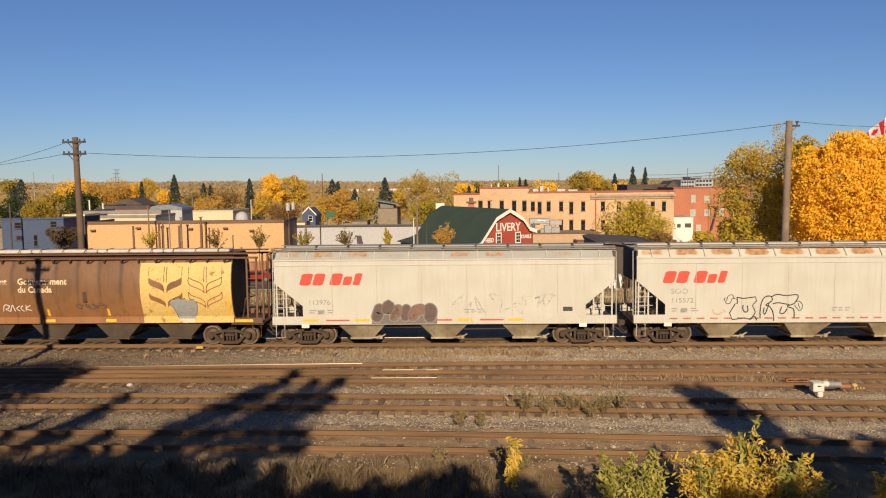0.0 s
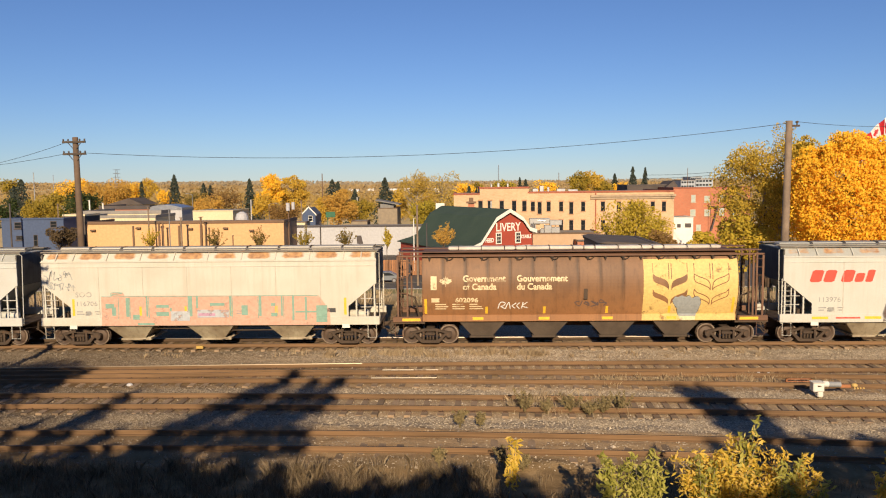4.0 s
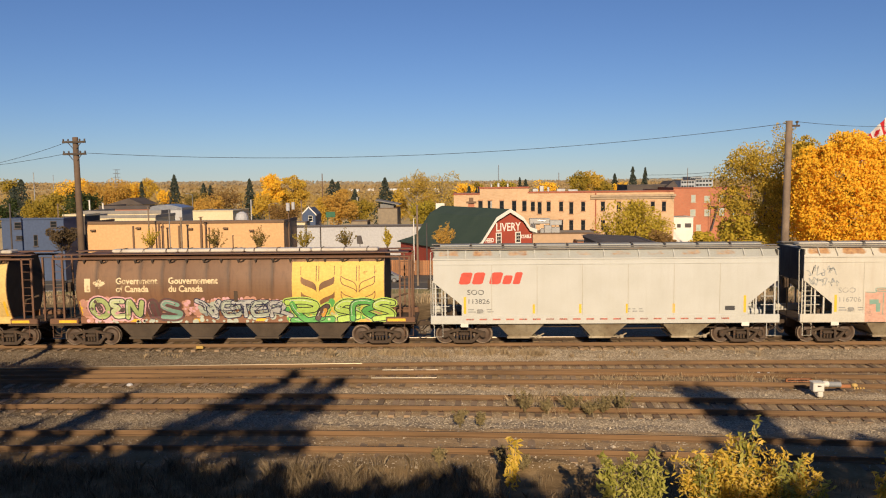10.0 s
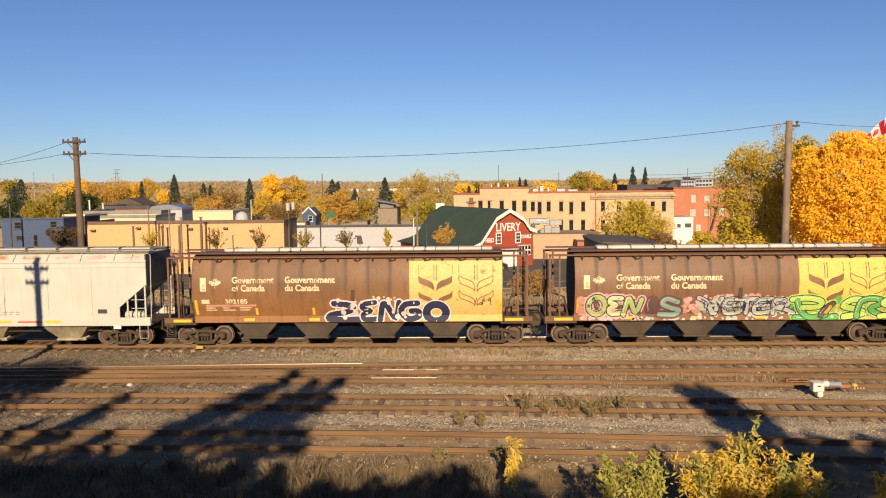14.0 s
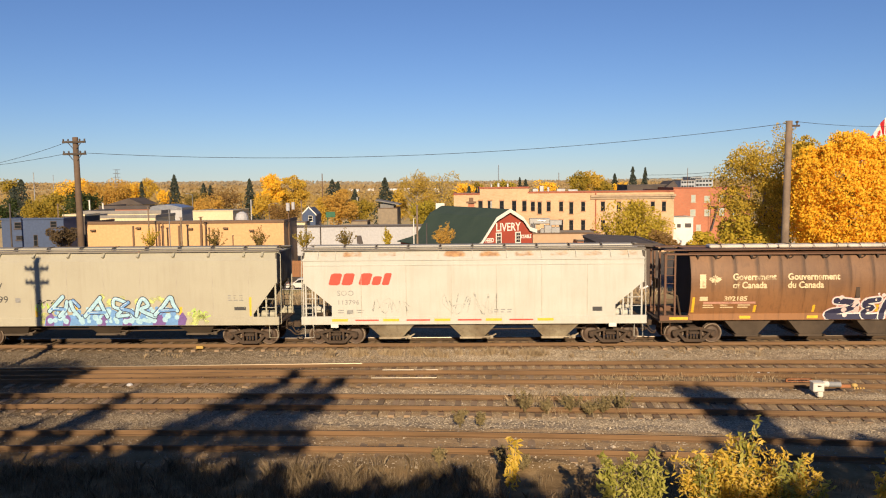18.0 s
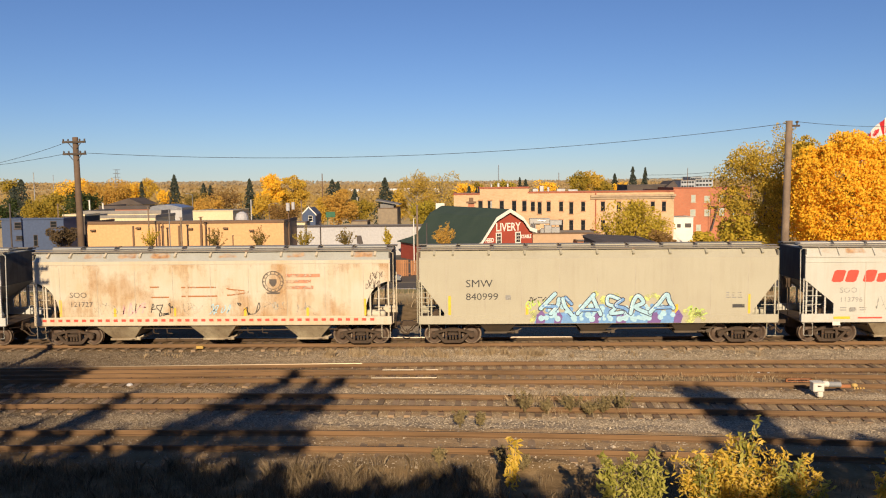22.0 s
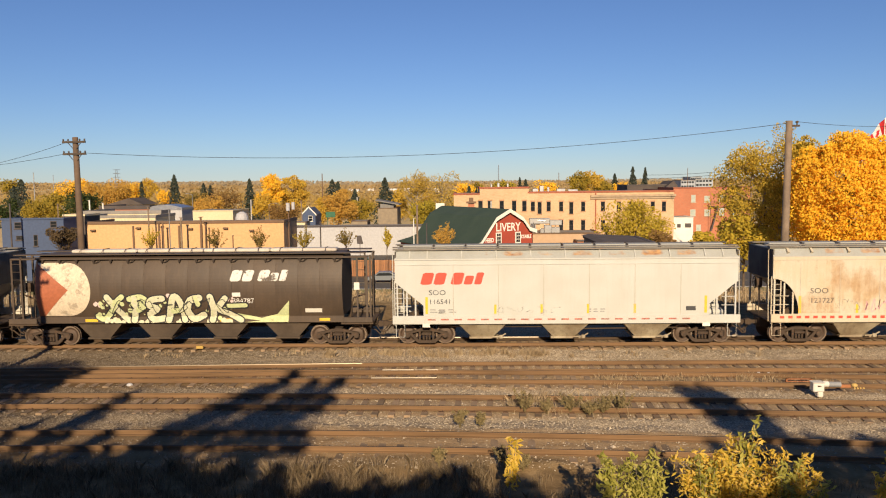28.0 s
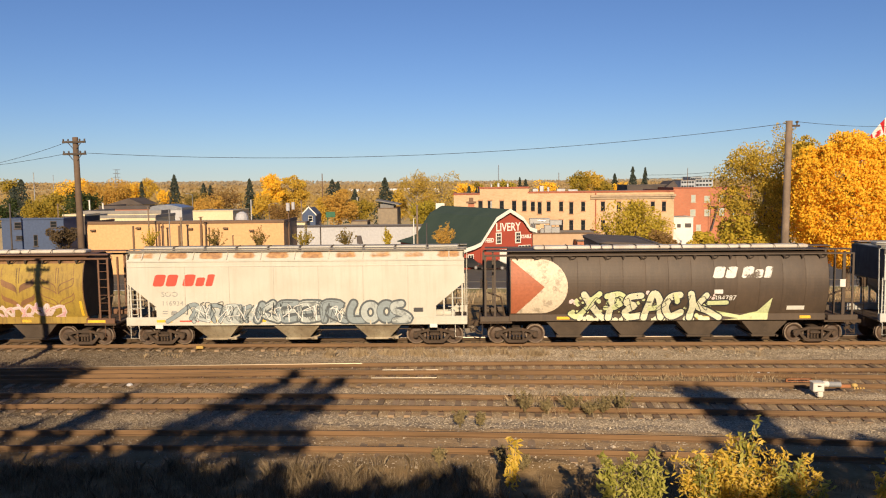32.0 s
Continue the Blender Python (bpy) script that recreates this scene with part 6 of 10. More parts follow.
def board_fence(x0, x1, y, z, h):
    f = thing("board_fence", "orange-brown wooden board fence", "fence", at=pose(x0, y, z))
    n = int((x1 - x0) / 0.3)
    bd = Geo().box(0.01, 0.27, -0.02, 0.02, 0.08, h).mesh("board", FENCE)
    for k in range(n):
        part("board", bd, None, f, at=pose(k * 0.3, 0, 0))
    part("rail", Geo().box(0, x1 - x0, 0.02, 0.08, 0.4, 0.52).box(0, x1 - x0, 0.02, 0.08, h - 0.5, h - 0.38), FENCE, f)


board_fence(-34, -8, 110, -5.48, 2.4)
board_fence(-8, -0.8, 111, -5.48, 2.2)


def parked_car(label, x, y, z, turn, col, tall=1.45, long=4.5):
    c = thing("parked_car", label, "car", "cars parked in the street", at=pose(x, y, z, 0, 0, turn))
    mt = surface("car_paint_" + label.split()[0], col, col, 0.25, 0.3, relief=0)
    L = long / 2
    prof = [(-L, 0.35), (-L + 0.05, 0.75), (-L + 0.9, 0.92), (-L + 1.5, tall - 0.02), (L - 1.4, tall), (L - 0.5, 0.98), (L - 0.02, 0.85), (L, 0.35)]
    part("body", Geo().loft([[(a, yy, b if b < 1 else b * q) for a, b in prof] for yy, q in ((-0.85, 0.93), (-0.7, 1.0), (0.7, 1.0), (0.85, 0.93))][::-1]), mt, c)
    for s in (-1, 1):
        part("side_window", Geo().prism([(-L + 1.1, 0.95), (L - 0.75, 0.98), (L - 1.45, tall - 0.12), (-L + 1.6, tall - 0.14)], *sorted((s * 0.86, s * 0.80))), glass_mat(), c)
        for wx in (-L + 0.85, L - 0.85):
            w = part("wheel", Geo().disc((wx, 0.32), 0.32, *sorted((s * 0.88, s * 0.66)), 16), DARK_COPING, c)
            part("rim", Geo().disc((wx, 0.32), 0.19, *sorted((s * 0.895, s * 0.86)), 10), METAL_DUCT, w)
    for s in (-1, 1):
        part("headlight", Geo().box(L - 0.06, L + 0.01, s * 0.6 - 0.18, s * 0.6 + 0.18, 0.62, 0.78), WHITE_TRIM, c)
        part("tail_light", Geo().box(-L - 0.01, -L + 0.06, s * 0.6 - 0.18, s * 0.6 + 0.18, 0.62, 0.78), BARN_RED, c)
    part("bumper", Geo().box(-L - 0.05, -L + 0.1, -0.8, 0.8, 0.32, 0.5, 0.03).box(L - 0.1, L + 0.05, -0.8, 0.8, 0.32, 0.5, 0.03), mt, c)
    return c


# ---- poles and wires ----
OLDWOOD = surface("brown_old_pole_wood", (0.15, 0.10, 0.066), (0.085, 0.058, 0.04), 0.9, 0, 1.2, 22, streak=0.6)
ARMWOOD = surface("tarred_crossarm", (0.055, 0.042, 0.034), (0.09, 0.068, 0.05), 0.9, 0, 2.0, 22)
def tall_pole(x, y, top, foot, lean, r, arms, label, wood=None):
    p = thing("utility_pole", label, "utility pole", "wooden utility poles", at=pose(x, y, foot, 0, lean, 0))
    h = top - foot
    part("shaft", Geo().tube([(0, 0, -0.5), (0, 0, h * 0.5), (0, 0, h)], r, 12, r * 0.72), wood or WOODPOLE, p, smooth=True)
    for z, half in arms:
        a = part("crossarm", Geo().box(-half, half, -0.22, -0.12, h - z - 0.06, h - z + 0.06, 0.01), ARMWOOD, p)
        for k in (-0.92, -0.5, 0.5, 0.92):
            part("insulator", Geo().loft([[(k * half + q * math.cos(t), -0.17 + q * math.sin(t), h - z + zz) for t in [2 * math.pi * i / 8 for i in range(8)]] for q, zz in ((0.03, 0.06), (0.05, 0.09), (0.05, 0.15), (0.02, 0.18))]), DARK_COPING, a)
        part("brace", Geo().tube([(-half * 0.6, -0.12, h - z), (0, -0.1, h - z - 0.5)], 0.02).tube([(half * 0.6, -0.12, h - z), (0, -0.1, h - z - 0.5)], 0.02), UNDER, p)
    return p


def cable(a, b, sag, r, label="thin sagging overhead wire"):
    a, b = Vector(a), Vector(b)
    pts = [a.lerp(b, k / 24) - Vector((0, 0, 4 * sag * (k / 24) * (1 - k / 24))) for k in range(25)]
    thing("overhead_wire", label, "wire", "overhead wires", geo=Geo().tube(pts, r, 5), material=plain("black_wire", (0.03, 0.03, 0.035)))


def thin_pole(x, y, foot, top, r, mat_, label, name="lamp_post", lamp=0.0):
    p = thing(name, label, "post", "street posts", at=pose(x, y, foot))
    part("shaft", Geo().tube([(0, 0, 0), (0, 0, top - foot)], r, 8, r * 0.8), mat_, p)
    if lamp:
        part("lamp_arm", Geo().tube([(0, 0, top - foot - 0.1), (lamp * 0.5, 0, top - foot + 0.25), (lamp, 0, top - foot + 0.3)], 0.05).box(min(lamp, lamp * 1.3), max(lamp, lamp * 1.3), -0.15, 0.15, top - foot + 0.2, top - foot + 0.36), mat_, p)
    else:
        part("cap", Geo().box(-r * 1.3, r * 1.3, -r * 1.3, r * 1.3, top - foot, top - foot + 0.08), mat_, p)
    return p

parked_car("black car parked before the barn", 3.96, 118, -5.46, 0, (0.02, 0.02, 0.022), 1.45)
parked_car("dark van parked before the barn", 0.03, 119, -5.46, 0, (0.03, 0.03, 0.035), 1.75)
parked_car("silver car parked in the street", -11.04, 104, -5.46, 0, (0.22, 0.24, 0.26), 1.45)
parked_car("white car parked in the street", -20.26, 97, -5.42, 0, (0.7, 0.7, 0.68), 1.45)
parked_car("dark car parked at the white hall", -20.55, 121, -5.46, 0, (0.04, 0.04, 0.05), 1.45)
parked_car("red car parked in the street", -28.75, 106, -5.46, 0, (0.35, 0.03, 0.03), 1.45)
parked_car("navy car parked before the fence", -27.24, 108.5, -5.46, 0, (0.03, 0.04, 0.08), 1.45)
parked_car("green truck parked by the white hall", -16.38, 121.5, -5.46, 0, (0.04, 0.1, 0.06), 1.75)
parked_car("white van before the red brick", 44.1, 140, -5.46, 0, (0.7, 0.7, 0.68), 1.75)
parked_car("black pickup before the annex", 39.27, 138, -5.46, 0, (0.03, 0.03, 0.03), 1.75)
tall_pole(-21.97, 44, 10.6, -0.1, -0.5, 0.21, ((0.28, 0.66), (0.95, 0.66)), "weathered wooden pole with two crossarms", OLDWOOD)
tall_pole(16.87, 42, 10.87, -0.1, 0.62, 0.23, (), "thick weathered wooden pole with a single wire")
thing("wire_bracket", "small dark wire bracket on the pole", "bracket", at=pose(16.99, 41.9, 10.87), geo=Geo().box(0.1, 0.5, -0.05, 0.05, -0.32, -0.22).disc((0.36, -0.08), 0.07, -0.06, 0.06, 8).box(0.34, 0.38, -0.03, 0.03, -0.25, -0.1), material=UNDER)
cable((-21.46, 43.83, 9.70), (16.99, 42, 10.75), 0.88, 0.013)
cable((-22.66, 43.83, 10.25), (-36.06, 46, 8.59), 0.6, 0.012)
cable((-22.36, 43.83, 9.70), (-36.06, 46, 8.69), 0.3, 0.012)
cable((17.35, 42, 10.82), (31.92, 60, 11.64), 0.1, 0.012)
thin_pole(43.1, 120, -5.6, 9.6, 0.14, WOODPOLE, "weathered wooden street pole among the trees")
cable((33.78, 150, 8.75), (43.09, 120, 9.42), 0.3, 0.03)
cable((33.78, 150, 8.11), (43.1, 120, 9.0), 0.3, 0.03)
thin_pole(-45.98, 112, -5.6, 4.65, 0.13, WOODPOLE, "weathered wooden street pole with cap")
thin_pole(-45.1, 113.5, -5.6, 2.19, 0.2, COPING, "dark brown post before the warehouse")
thin_pole(-44.32, 113, -5.6, 2.21, 0.14, COPING, "dark brown post before the warehouse")
thin_pole(-42.18, 110, -5.6, 4.12, 0.09, METAL_DUCT, "grey metal lamp post in the street")
thin_pole(-41.25, 112, -5.6, 3.05, 0.16, WOODPOLE, "weathered wooden street pole with cap")
thin_pole(-38.53, 112.5, -5.6, 3.09, 0.2, COPING, "dark square post before the warehouse")
thin_pole(-38.07, 113, -5.6, 2.15, 0.1, COPING, "dark brown post before the warehouse")
thin_pole(-33.15, 110, -5.6, 0.5, 0.1, COPING, "dark sign post before the warehouse")
thin_pole(-26.94, 118, -5.6, 4.7, 0.12, COPING, "dark thin pole in the street")
thin_pole(-35.94, 170, -5.6, 4.02, 0.16, WOODPOLE, "weathered wooden street pole with cap")
thin_pole(-22.29, 119, -5.6, 1.78, 0.1, DARK_COPING, "dark post before the white hall")
thin_pole(-7.8, 116, -5.6, 2.4, 0.09, WHITE_TRIM, "white painted post beside the roofs")
thin_pole(-6.27, 100, -5.6, 4.88, 0.15, WOODPOLE, "weathered wooden street pole with cap")
thin_pole(-5.68, 112, -5.6, 1.92, 0.1, DARK_COPING, "black street pole before the barn")
thin_pole(4.07, 128, -5.6, 4.48, 0.1, WHITE_TRIM, "white painted pole beside the barn")
thin_pole(-62.17, 105, -5.6, 5.42, 0.13, DARK_COPING, "dark thin pole in the street")
thin_pole(-62.4, 118, -5.6, 5.04, 0.1, WOODPOLE, "weathered wooden street pole with cap")
thin_pole(-85.23, 175, -5.6, 4.5, 0.2, WHITE_TRIM, "white painted post beside the roofs")
thin_pole(-82.62, 176, -5.6, 3.81, 0.2, WHITE_TRIM, "white painted post beside the roofs")
thin_pole(-234.57, 420, -5.01, 15.07, 0.25, METAL_DUCT, "thin far mast above the woods")
thin_pole(-223.75, 420, -5.01, 13.43, 0.2, METAL_DUCT, "thin far mast above the woods")
thin_pole(-55.1, 300, -5.5, 11.37, 0.22, COPING, "thin far mast above the woods")
thin_pole(16.55, 400, -5.12, 16.15, 0.2, METAL_DUCT, "thin far mast above the woods")
thin_pole(47.12, 400, -5.12, 11.82, 0.18, COPING, "thin far mast above the woods")
thin_pole(139.76, 500, -4.5, 14.77, 0.2, COPING, "thin far mast above the woods")
thin_pole(156.66, 500, -4.5, 16.0, 0.15, COPING, "thin far mast above the woods")
thin_pole(-9.54, 190, -5.6, 4.77, 0.14, WHITE_TRIM, "white painted pole beside the barn")
thin_pole(-63.57, 230, -5.6, 3.14, 0.2, WHITE_WALL, "pale post among the far trees")
thin_pole(-33.44, 240, -5.59, 3.3, 0.2, WHITE_WALL, "pale post among the far trees")
thin_pole(-50.63, 200, -5.6, 2.55, 0.09, METAL_DUCT, "curved grey metal street lamp", lamp=1.6)
thin_pole(-66.96, 190, -5.6, 5.34, 0.09, METAL_DUCT, "grey metal lamp with short arm", lamp=-1.2)
thing("pole_transformer", "pale transformer cans on a street pole", "transformer", at=pose(-26.61, 117.6, 4.44), geo=Geo().loft([[(-0.3 + 0.3 * math.cos(a), 0.3 * math.sin(a), h) for a in [2 * math.pi * k / 12 for k in range(12)]] for h in (-0.7, 0.5)]).loft([[(0.5 + 0.25 * math.cos(a), 0.25 * math.sin(a), h) for a in [2 * math.pi * k / 12 for k in range(12)]] for h in (-0.5, 0.6)]), material=WHITE_WALL)
thing("green_sign", "green street sign board on posts", "sign", at=pose(-31.33, 180, -5.6), geo=Geo().box(-1.1, 1.1, -0.08, 0.08, 5.54, 6.84, 0.02).box(-0.8, -0.7, 0, 0.1, 0, 5.54).box(0.7, 0.8, 0, 0.1, 0, 5.54), material=surface("green_sign_paint", (0.03, 0.13, 0.07)))
thing("white_board", "white notice board beside the barn", "sign", at=pose(-5.3, 160, -5.6), geo=Geo().box(-0.9, 0.9, -0.08, 0.08, 7.72, 9.12, 0.02).box(-0.6, -0.5, 0, 0.1, 0, 7.72).box(0.5, 0.6, 0, 0.1, 0, 7.72), material=WHITE_TRIM)
thing("dark_sign", "slanted black sign board beside the hall", "sign", at=pose(-16.42, 120, -5.46), geo=Geo().prism([(-0.4, 3.90), (0.5, 3.90), (0.2, 5.20), (-0.5, 5.20)], -0.1, 0.1).box(-0.05, 0.05, -0.05, 0.05, 0, 3.90), material=DARK_COPING)
pyl = thing("power_pylon", "distant grey lattice power pylon", "pylon", at=pose(-404.65, 900, -0.68))
part("lattice", Geo().tube([(-3.5, 0, -6), (-3, 0, 0)], 0.3, 4).tube([(3.5, 0, -6), (3, 0, 0)], 0.3, 4).tube([(-3, 0, 0), (-0.6, 0, 26.8)], 0.3, 4).tube([(3, 0, 0), (0.6, 0, 26.8)], 0.3, 4).tube([(-3, 0, 0), (1.6, 0, 13.4)], 0.2, 4).tube([(3, 0, 0), (-1.6, 0, 13.4)], 0.2, 4), METAL_DUCT, pyl)
part("arm", Geo().tube([(-4, 0, 26.3), (4, 0, 26.3)], 0.25, 4), METAL_DUCT, pyl)
part("arm", Geo().tube([(-4, 0, 22.0), (4, 0, 22.0)], 0.25, 4), METAL_DUCT, pyl)
part("arm", Geo().tube([(-4, 0, 17.7), (4, 0, 17.7)], 0.25, 4), METAL_DUCT, pyl)
FLAG_X, FLAG_Y, FLAG_TOP = 32.38, 62.0, 12.29
tree(29.9, 62, -1.0, 12.8, 9.9, L_MAPLE, 70000, 0.098, "large golden orange maple beside the railway", 240, 0.12, None, 5)
tree(29.4, 76, -3.12, 10.2, 3.0, L_GREEN, 3000, 0.13, "dark green leafy tree behind the pole", 14, 0.28, None, 1381)
tree(26.6, 72, -2.48, 14.0, 8.6, L_TURN, 12000, 0.095, "olive green maple tree turning yellow", 46, 0.2, PALEBARK, 1343)
tree(28.6, 71, -2.3, 15.3, 6.2, L_TURN, 8500, 0.09, "slender olive maple tree turning gold", 44, 0.3, PALEBARK, 1344)
tree(26.95, 80, -3.75, 11.88, 3.65, L_OLIVEY, 2200, 0.14, "small olive tree turning yellow", 22, 0.34, None, 1298)
tree(23.94, 68, -1.85, 6.45, 5.41, L_LIMEY, 3000, 0.14, "leafy yellow-green shrub beside the railway", 30, 0.35, None, 1318)
tree(21.2, 70, -2.16, 5.49, 2.89, L_LIMEY, 1800, 0.14, "leafy yellow-green shrub beside the railway", 20, 0.52, None, 1248)
tree(28.4, 66, -1.55, 13.6, 3.2, L_TURN, 1900, 0.11, "thin golden tree beside the pole", 22, 0.6, None, 1410)
tree(25.36, 118, -5.6, 10.14, 10.86, L_LIMEY, 5600, 0.18, "yellow-green street tree before the brick", 34, 0.31, None, 1125)
tree(28.49, 112, -5.6, 6.90, 4.95, L_BROWN, 1800, 0.16, "brownish leafy shrub beside a roof", 16, 0.47, None, 1180)
sapling(-3.07, 106, -5.6, 7.89, 3.49, L_RUSTY, 1500, 0.1, "small rusty street tree", 0.58, 785)
sapling(-43.32, 106, -5.6, 7.71, 3.15, L_LIMEY, 760, 0.1, "thin street sapling with sparse leaves", 0.60, 266)
sapling(-34.17, 106, -5.6, 7.63, 3.15, L_MIXED, 760, 0.1, "thin street sapling with sparse leaves", 0.60, 383)
sapling(-28.33, 106, -5.6, 7.57, 3.15, L_MIXED, 760, 0.1, "thin street sapling with sparse leaves", 0.60, 458)
sapling(-22.2, 106, -5.6, 7.52, 3.15, L_OLIVE, 760, 0.1, "thin street sapling with sparse leaves", 0.59, 537)
sapling(-16.39, 106, -5.6, 7.47, 3.15, L_MIXED, 760, 0.1, "thin street sapling with sparse leaves", 0.59, 612)
sapling(-10.84, 106, -5.6, 7.42, 1.40, L_LIMEY, 760, 0.1, "thin street sapling with sparse leaves", 0.59, 684)
tree(-54.69, 104, -5.6, 8.08, 4.60, L_DARKBR, 2200, 0.15, "dark leafy shrub beside blue siding", 14, 0.60, None, 108)
tree(4.5, 56, -0.4, 1.75, 3.2, L_SHRUBBR, 3000, 0.085, "brownish shrub beside the railway", 34, 0.03, None, 9)
tree(-131.66, 260, -5.57, 15.49, 14.36, L_GOLD, 3040, 0.3, "orange autumn tree behind the town", 26, 0.49, None, 130)
tree(-110.91, 240, -5.59, 14.72, 15.02, L_RUSTY, 4940, 0.26, "round rusty orange autumn tree", 26, 0.51, None, 190)
tree(-104.89, 210, -5.6, 12.97, 10.83, L_GREEN, 3420, 0.26, "dark green round leafy tree", 26, 0.37, None, 140)
tree(-114.63, 215, -5.6, 11.78, 9.50, L_OLIVE, 2850, 0.26, "olive green tree turning yellow", 26, 0.36, None, 95)
tree(-105.6, 190, -5.6, 10.77, 7.70, L_OLIVE, 2660, 0.23, "olive green tree turning yellow", 26, 0.44, None, 65)
tree(-113.39, 190, -5.6, 10.71, 5.60, L_GREEN, 1900, 0.23, "dark green round leafy tree", 26, 0.45, None, 10)
tree(-176.83, 300, -5.5, 16.00, 8.84, L_OLIVE, 1710, 0.3, "olive green tree turning yellow", 26, 0.63, None, 18)
tree(-128.69, 300, -5.5, 14.62, 11.05, L_GOLD, 1710, 0.3, "orange autumn tree behind the town", 26, 0.43, None, 235)
tree(-130.87, 320, -5.44, 15.50, 9.43, L_YELLOW, 1330, 0.33, "yellow autumn tree behind the town", 26, 0.45, None, 262)
tree(-111.69, 290, -5.52, 12.36, 8.54, L_GOLD, 1330, 0.3, "orange autumn tree behind the town", 26, 0.49, None, 295)
tree(-90.64, 260, -5.57, 10.91, 11.49, L_MIXED, 1710, 0.3, "thinning brown and green tree", 26, 0.45, None, 345)
tree(-77.96, 250, -5.59, 11.66, 12.89, L_BROWN, 2090, 0.28, "bare brownish thicket behind the hall", 26, 0.44, None, 395)
tree(-76.02, 230, -5.6, 9.53, 10.16, L_RUSTY, 1900, 0.26, "rusty orange tree behind the town", 26, 0.51, None, 370)
tree(-53.84, 215, -5.6, 17.06, 8.23, L_GOLD, 3610, 0.24, "tall golden autumn tree", 26, 0.36, None, 478)
tree(-49.04, 220, -5.6, 16.13, 8.91, L_YELLOW, 3610, 0.24, "tall yellow autumn tree", 26, 0.37, None, 516)
tree(-55.08, 210, -5.6, 10.49, 7.73, L_YELLOW, 1710, 0.24, "yellow autumn tree behind the town", 26, 0.42, None, 463)
tree(-47.13, 200, -5.6, 8.11, 10.31, L_BROWN, 2470, 0.22, "bare brownish thicket behind the hall", 26, 0.50, None, 500)
tree(-33.57, 205, -5.6, 11.84, 11.32, L_RUSTY, 4560, 0.24, "round rusty orange autumn tree", 26, 0.21, None, 598)
tree(-28.03, 210, -5.6, 9.76, 7.73, L_OLIVE, 2280, 0.24, "olive green tree turning yellow", 26, 0.22, None, 640)
tree(-39.64, 215, -5.6, 9.47, 6.33, L_YELLOW, 1520, 0.24, "yellow autumn tree behind the town", 26, 0.26, None, 570)
tree(-17.25, 200, -5.6, 11.72, 5.30, L_YELLOW, 1710, 0.22, "yellow autumn tree behind the town", 26, 0.26, None, 705)
tree(-11.88, 185, -5.6, 16.85, 8.4, L_OLIVEY, 3600, 0.17, "tall half-bare cottonwood turning yellow", 40, 0.25, PALEBARK, 735, boughs=26)
tree(-5.98, 188, -5.6, 16.97, 10.4, L_OLIVEY, 2700, 0.16, "tall sparse cottonwood with pale limbs", 44, 0.24, PALEBARK, 780, boughs=34)
tree(-9.42, 175, -5.6, 10.62, 7.73, L_LIME, 2850, 0.2, "yellow-green tree behind the barn", 26, 0.35, None, 750)
tree(0.09, 260, -5.57, 12.80, 8.62, L_GOLD, 1710, 0.28, "orange autumn tree behind the town", 26, 0.49, None, 825)
tree(3.01, 270, -5.56, 13.32, 5.97, L_OLIVE, 950, 0.28, "olive green tree turning yellow", 26, 0.59, None, 840)
tree(13.17, 280, -5.54, 13.99, 9.28, L_LIME, 1330, 0.28, "yellow-green tree behind the brick", 26, 0.68, None, 890)
tree(28.19, 280, -5.54, 13.23, 9.28, L_GOLD, 1520, 0.28, "orange autumn tree behind the town", 26, 0.64, None, 965)
tree(34.43, 240, -5.59, 15.93, 7.07, L_OLIVE, 2280, 0.24, "olive green tree turning yellow", 26, 0.62, None, 1025)
tree(38.67, 242, -5.59, 16.60, 6.77, L_YELLOW, 2280, 0.24, "yellow autumn tree behind the town", 26, 0.59, None, 1048)
tree(43.88, 250, -5.59, 13.64, 6.44, L_OLIVE, 1330, 0.26, "olive green tree turning yellow", 26, 0.65, None, 1070)
tree(51.19, 260, -5.57, 12.27, 7.66, L_GOLD, 1140, 0.26, "orange autumn tree behind the town", 26, 0.70, None, 1100)
spruce(-138.08, 240, -5.59, 15.53, 13.55, L_SPRUCE, 2600, 0.26, "tall dark green spruce tree", 37)
spruce(-146.37, 250, -5.59, 13.45, 12.45, L_SPRUCE, 1800, 0.34, "tall dark green spruce tree", 24)
spruce(-97.48, 260, -5.57, 16.63, 9.50, L_SPRUCE, 1800, 0.34, "tall dark green spruce tree", 308)
spruce(-125.38, 300, -5.5, 14.59, 5.98, L_SPRUCE, 1800, 0.34, "tall dark green spruce tree", 250)
spruce(-101.16, 300, -5.5, 13.68, 8.97, L_SPRUCE, 1800, 0.34, "tall dark green spruce tree", 360)
spruce(-101.83, 310, -5.47, 12.96, 7.21, L_SPRUCE, 1800, 0.34, "tall dark green spruce tree", 372)
spruce(-77.77, 280, -5.54, 15.15, 8.37, L_SPRUCE, 1800, 0.34, "tall dark green spruce tree", 441)
spruce(-56.35, 330, -5.41, 14.72, 13.15, L_SPRUCE, 1800, 0.34, "tall dark green spruce tree", 588)
spruce(-53.98, 330, -5.41, 13.74, 9.86, L_SPRUCE, 1800, 0.34, "tall dark green spruce tree", 598)
spruce(-20.67, 200, -5.6, 14.63, 9.96, L_SPRUCE, 2600, 0.26, "tall dark green spruce tree", 681)
spruce(-36.92, 260, -5.57, 11.31, 6.91, L_SPRUCE, 1800, 0.34, "tall dark green spruce tree", 628)
spruce(48.95, 260, -5.57, 15.44, 6.91, L_SPRUCE, 1800, 0.34, "tall dark green spruce tree", 1088)
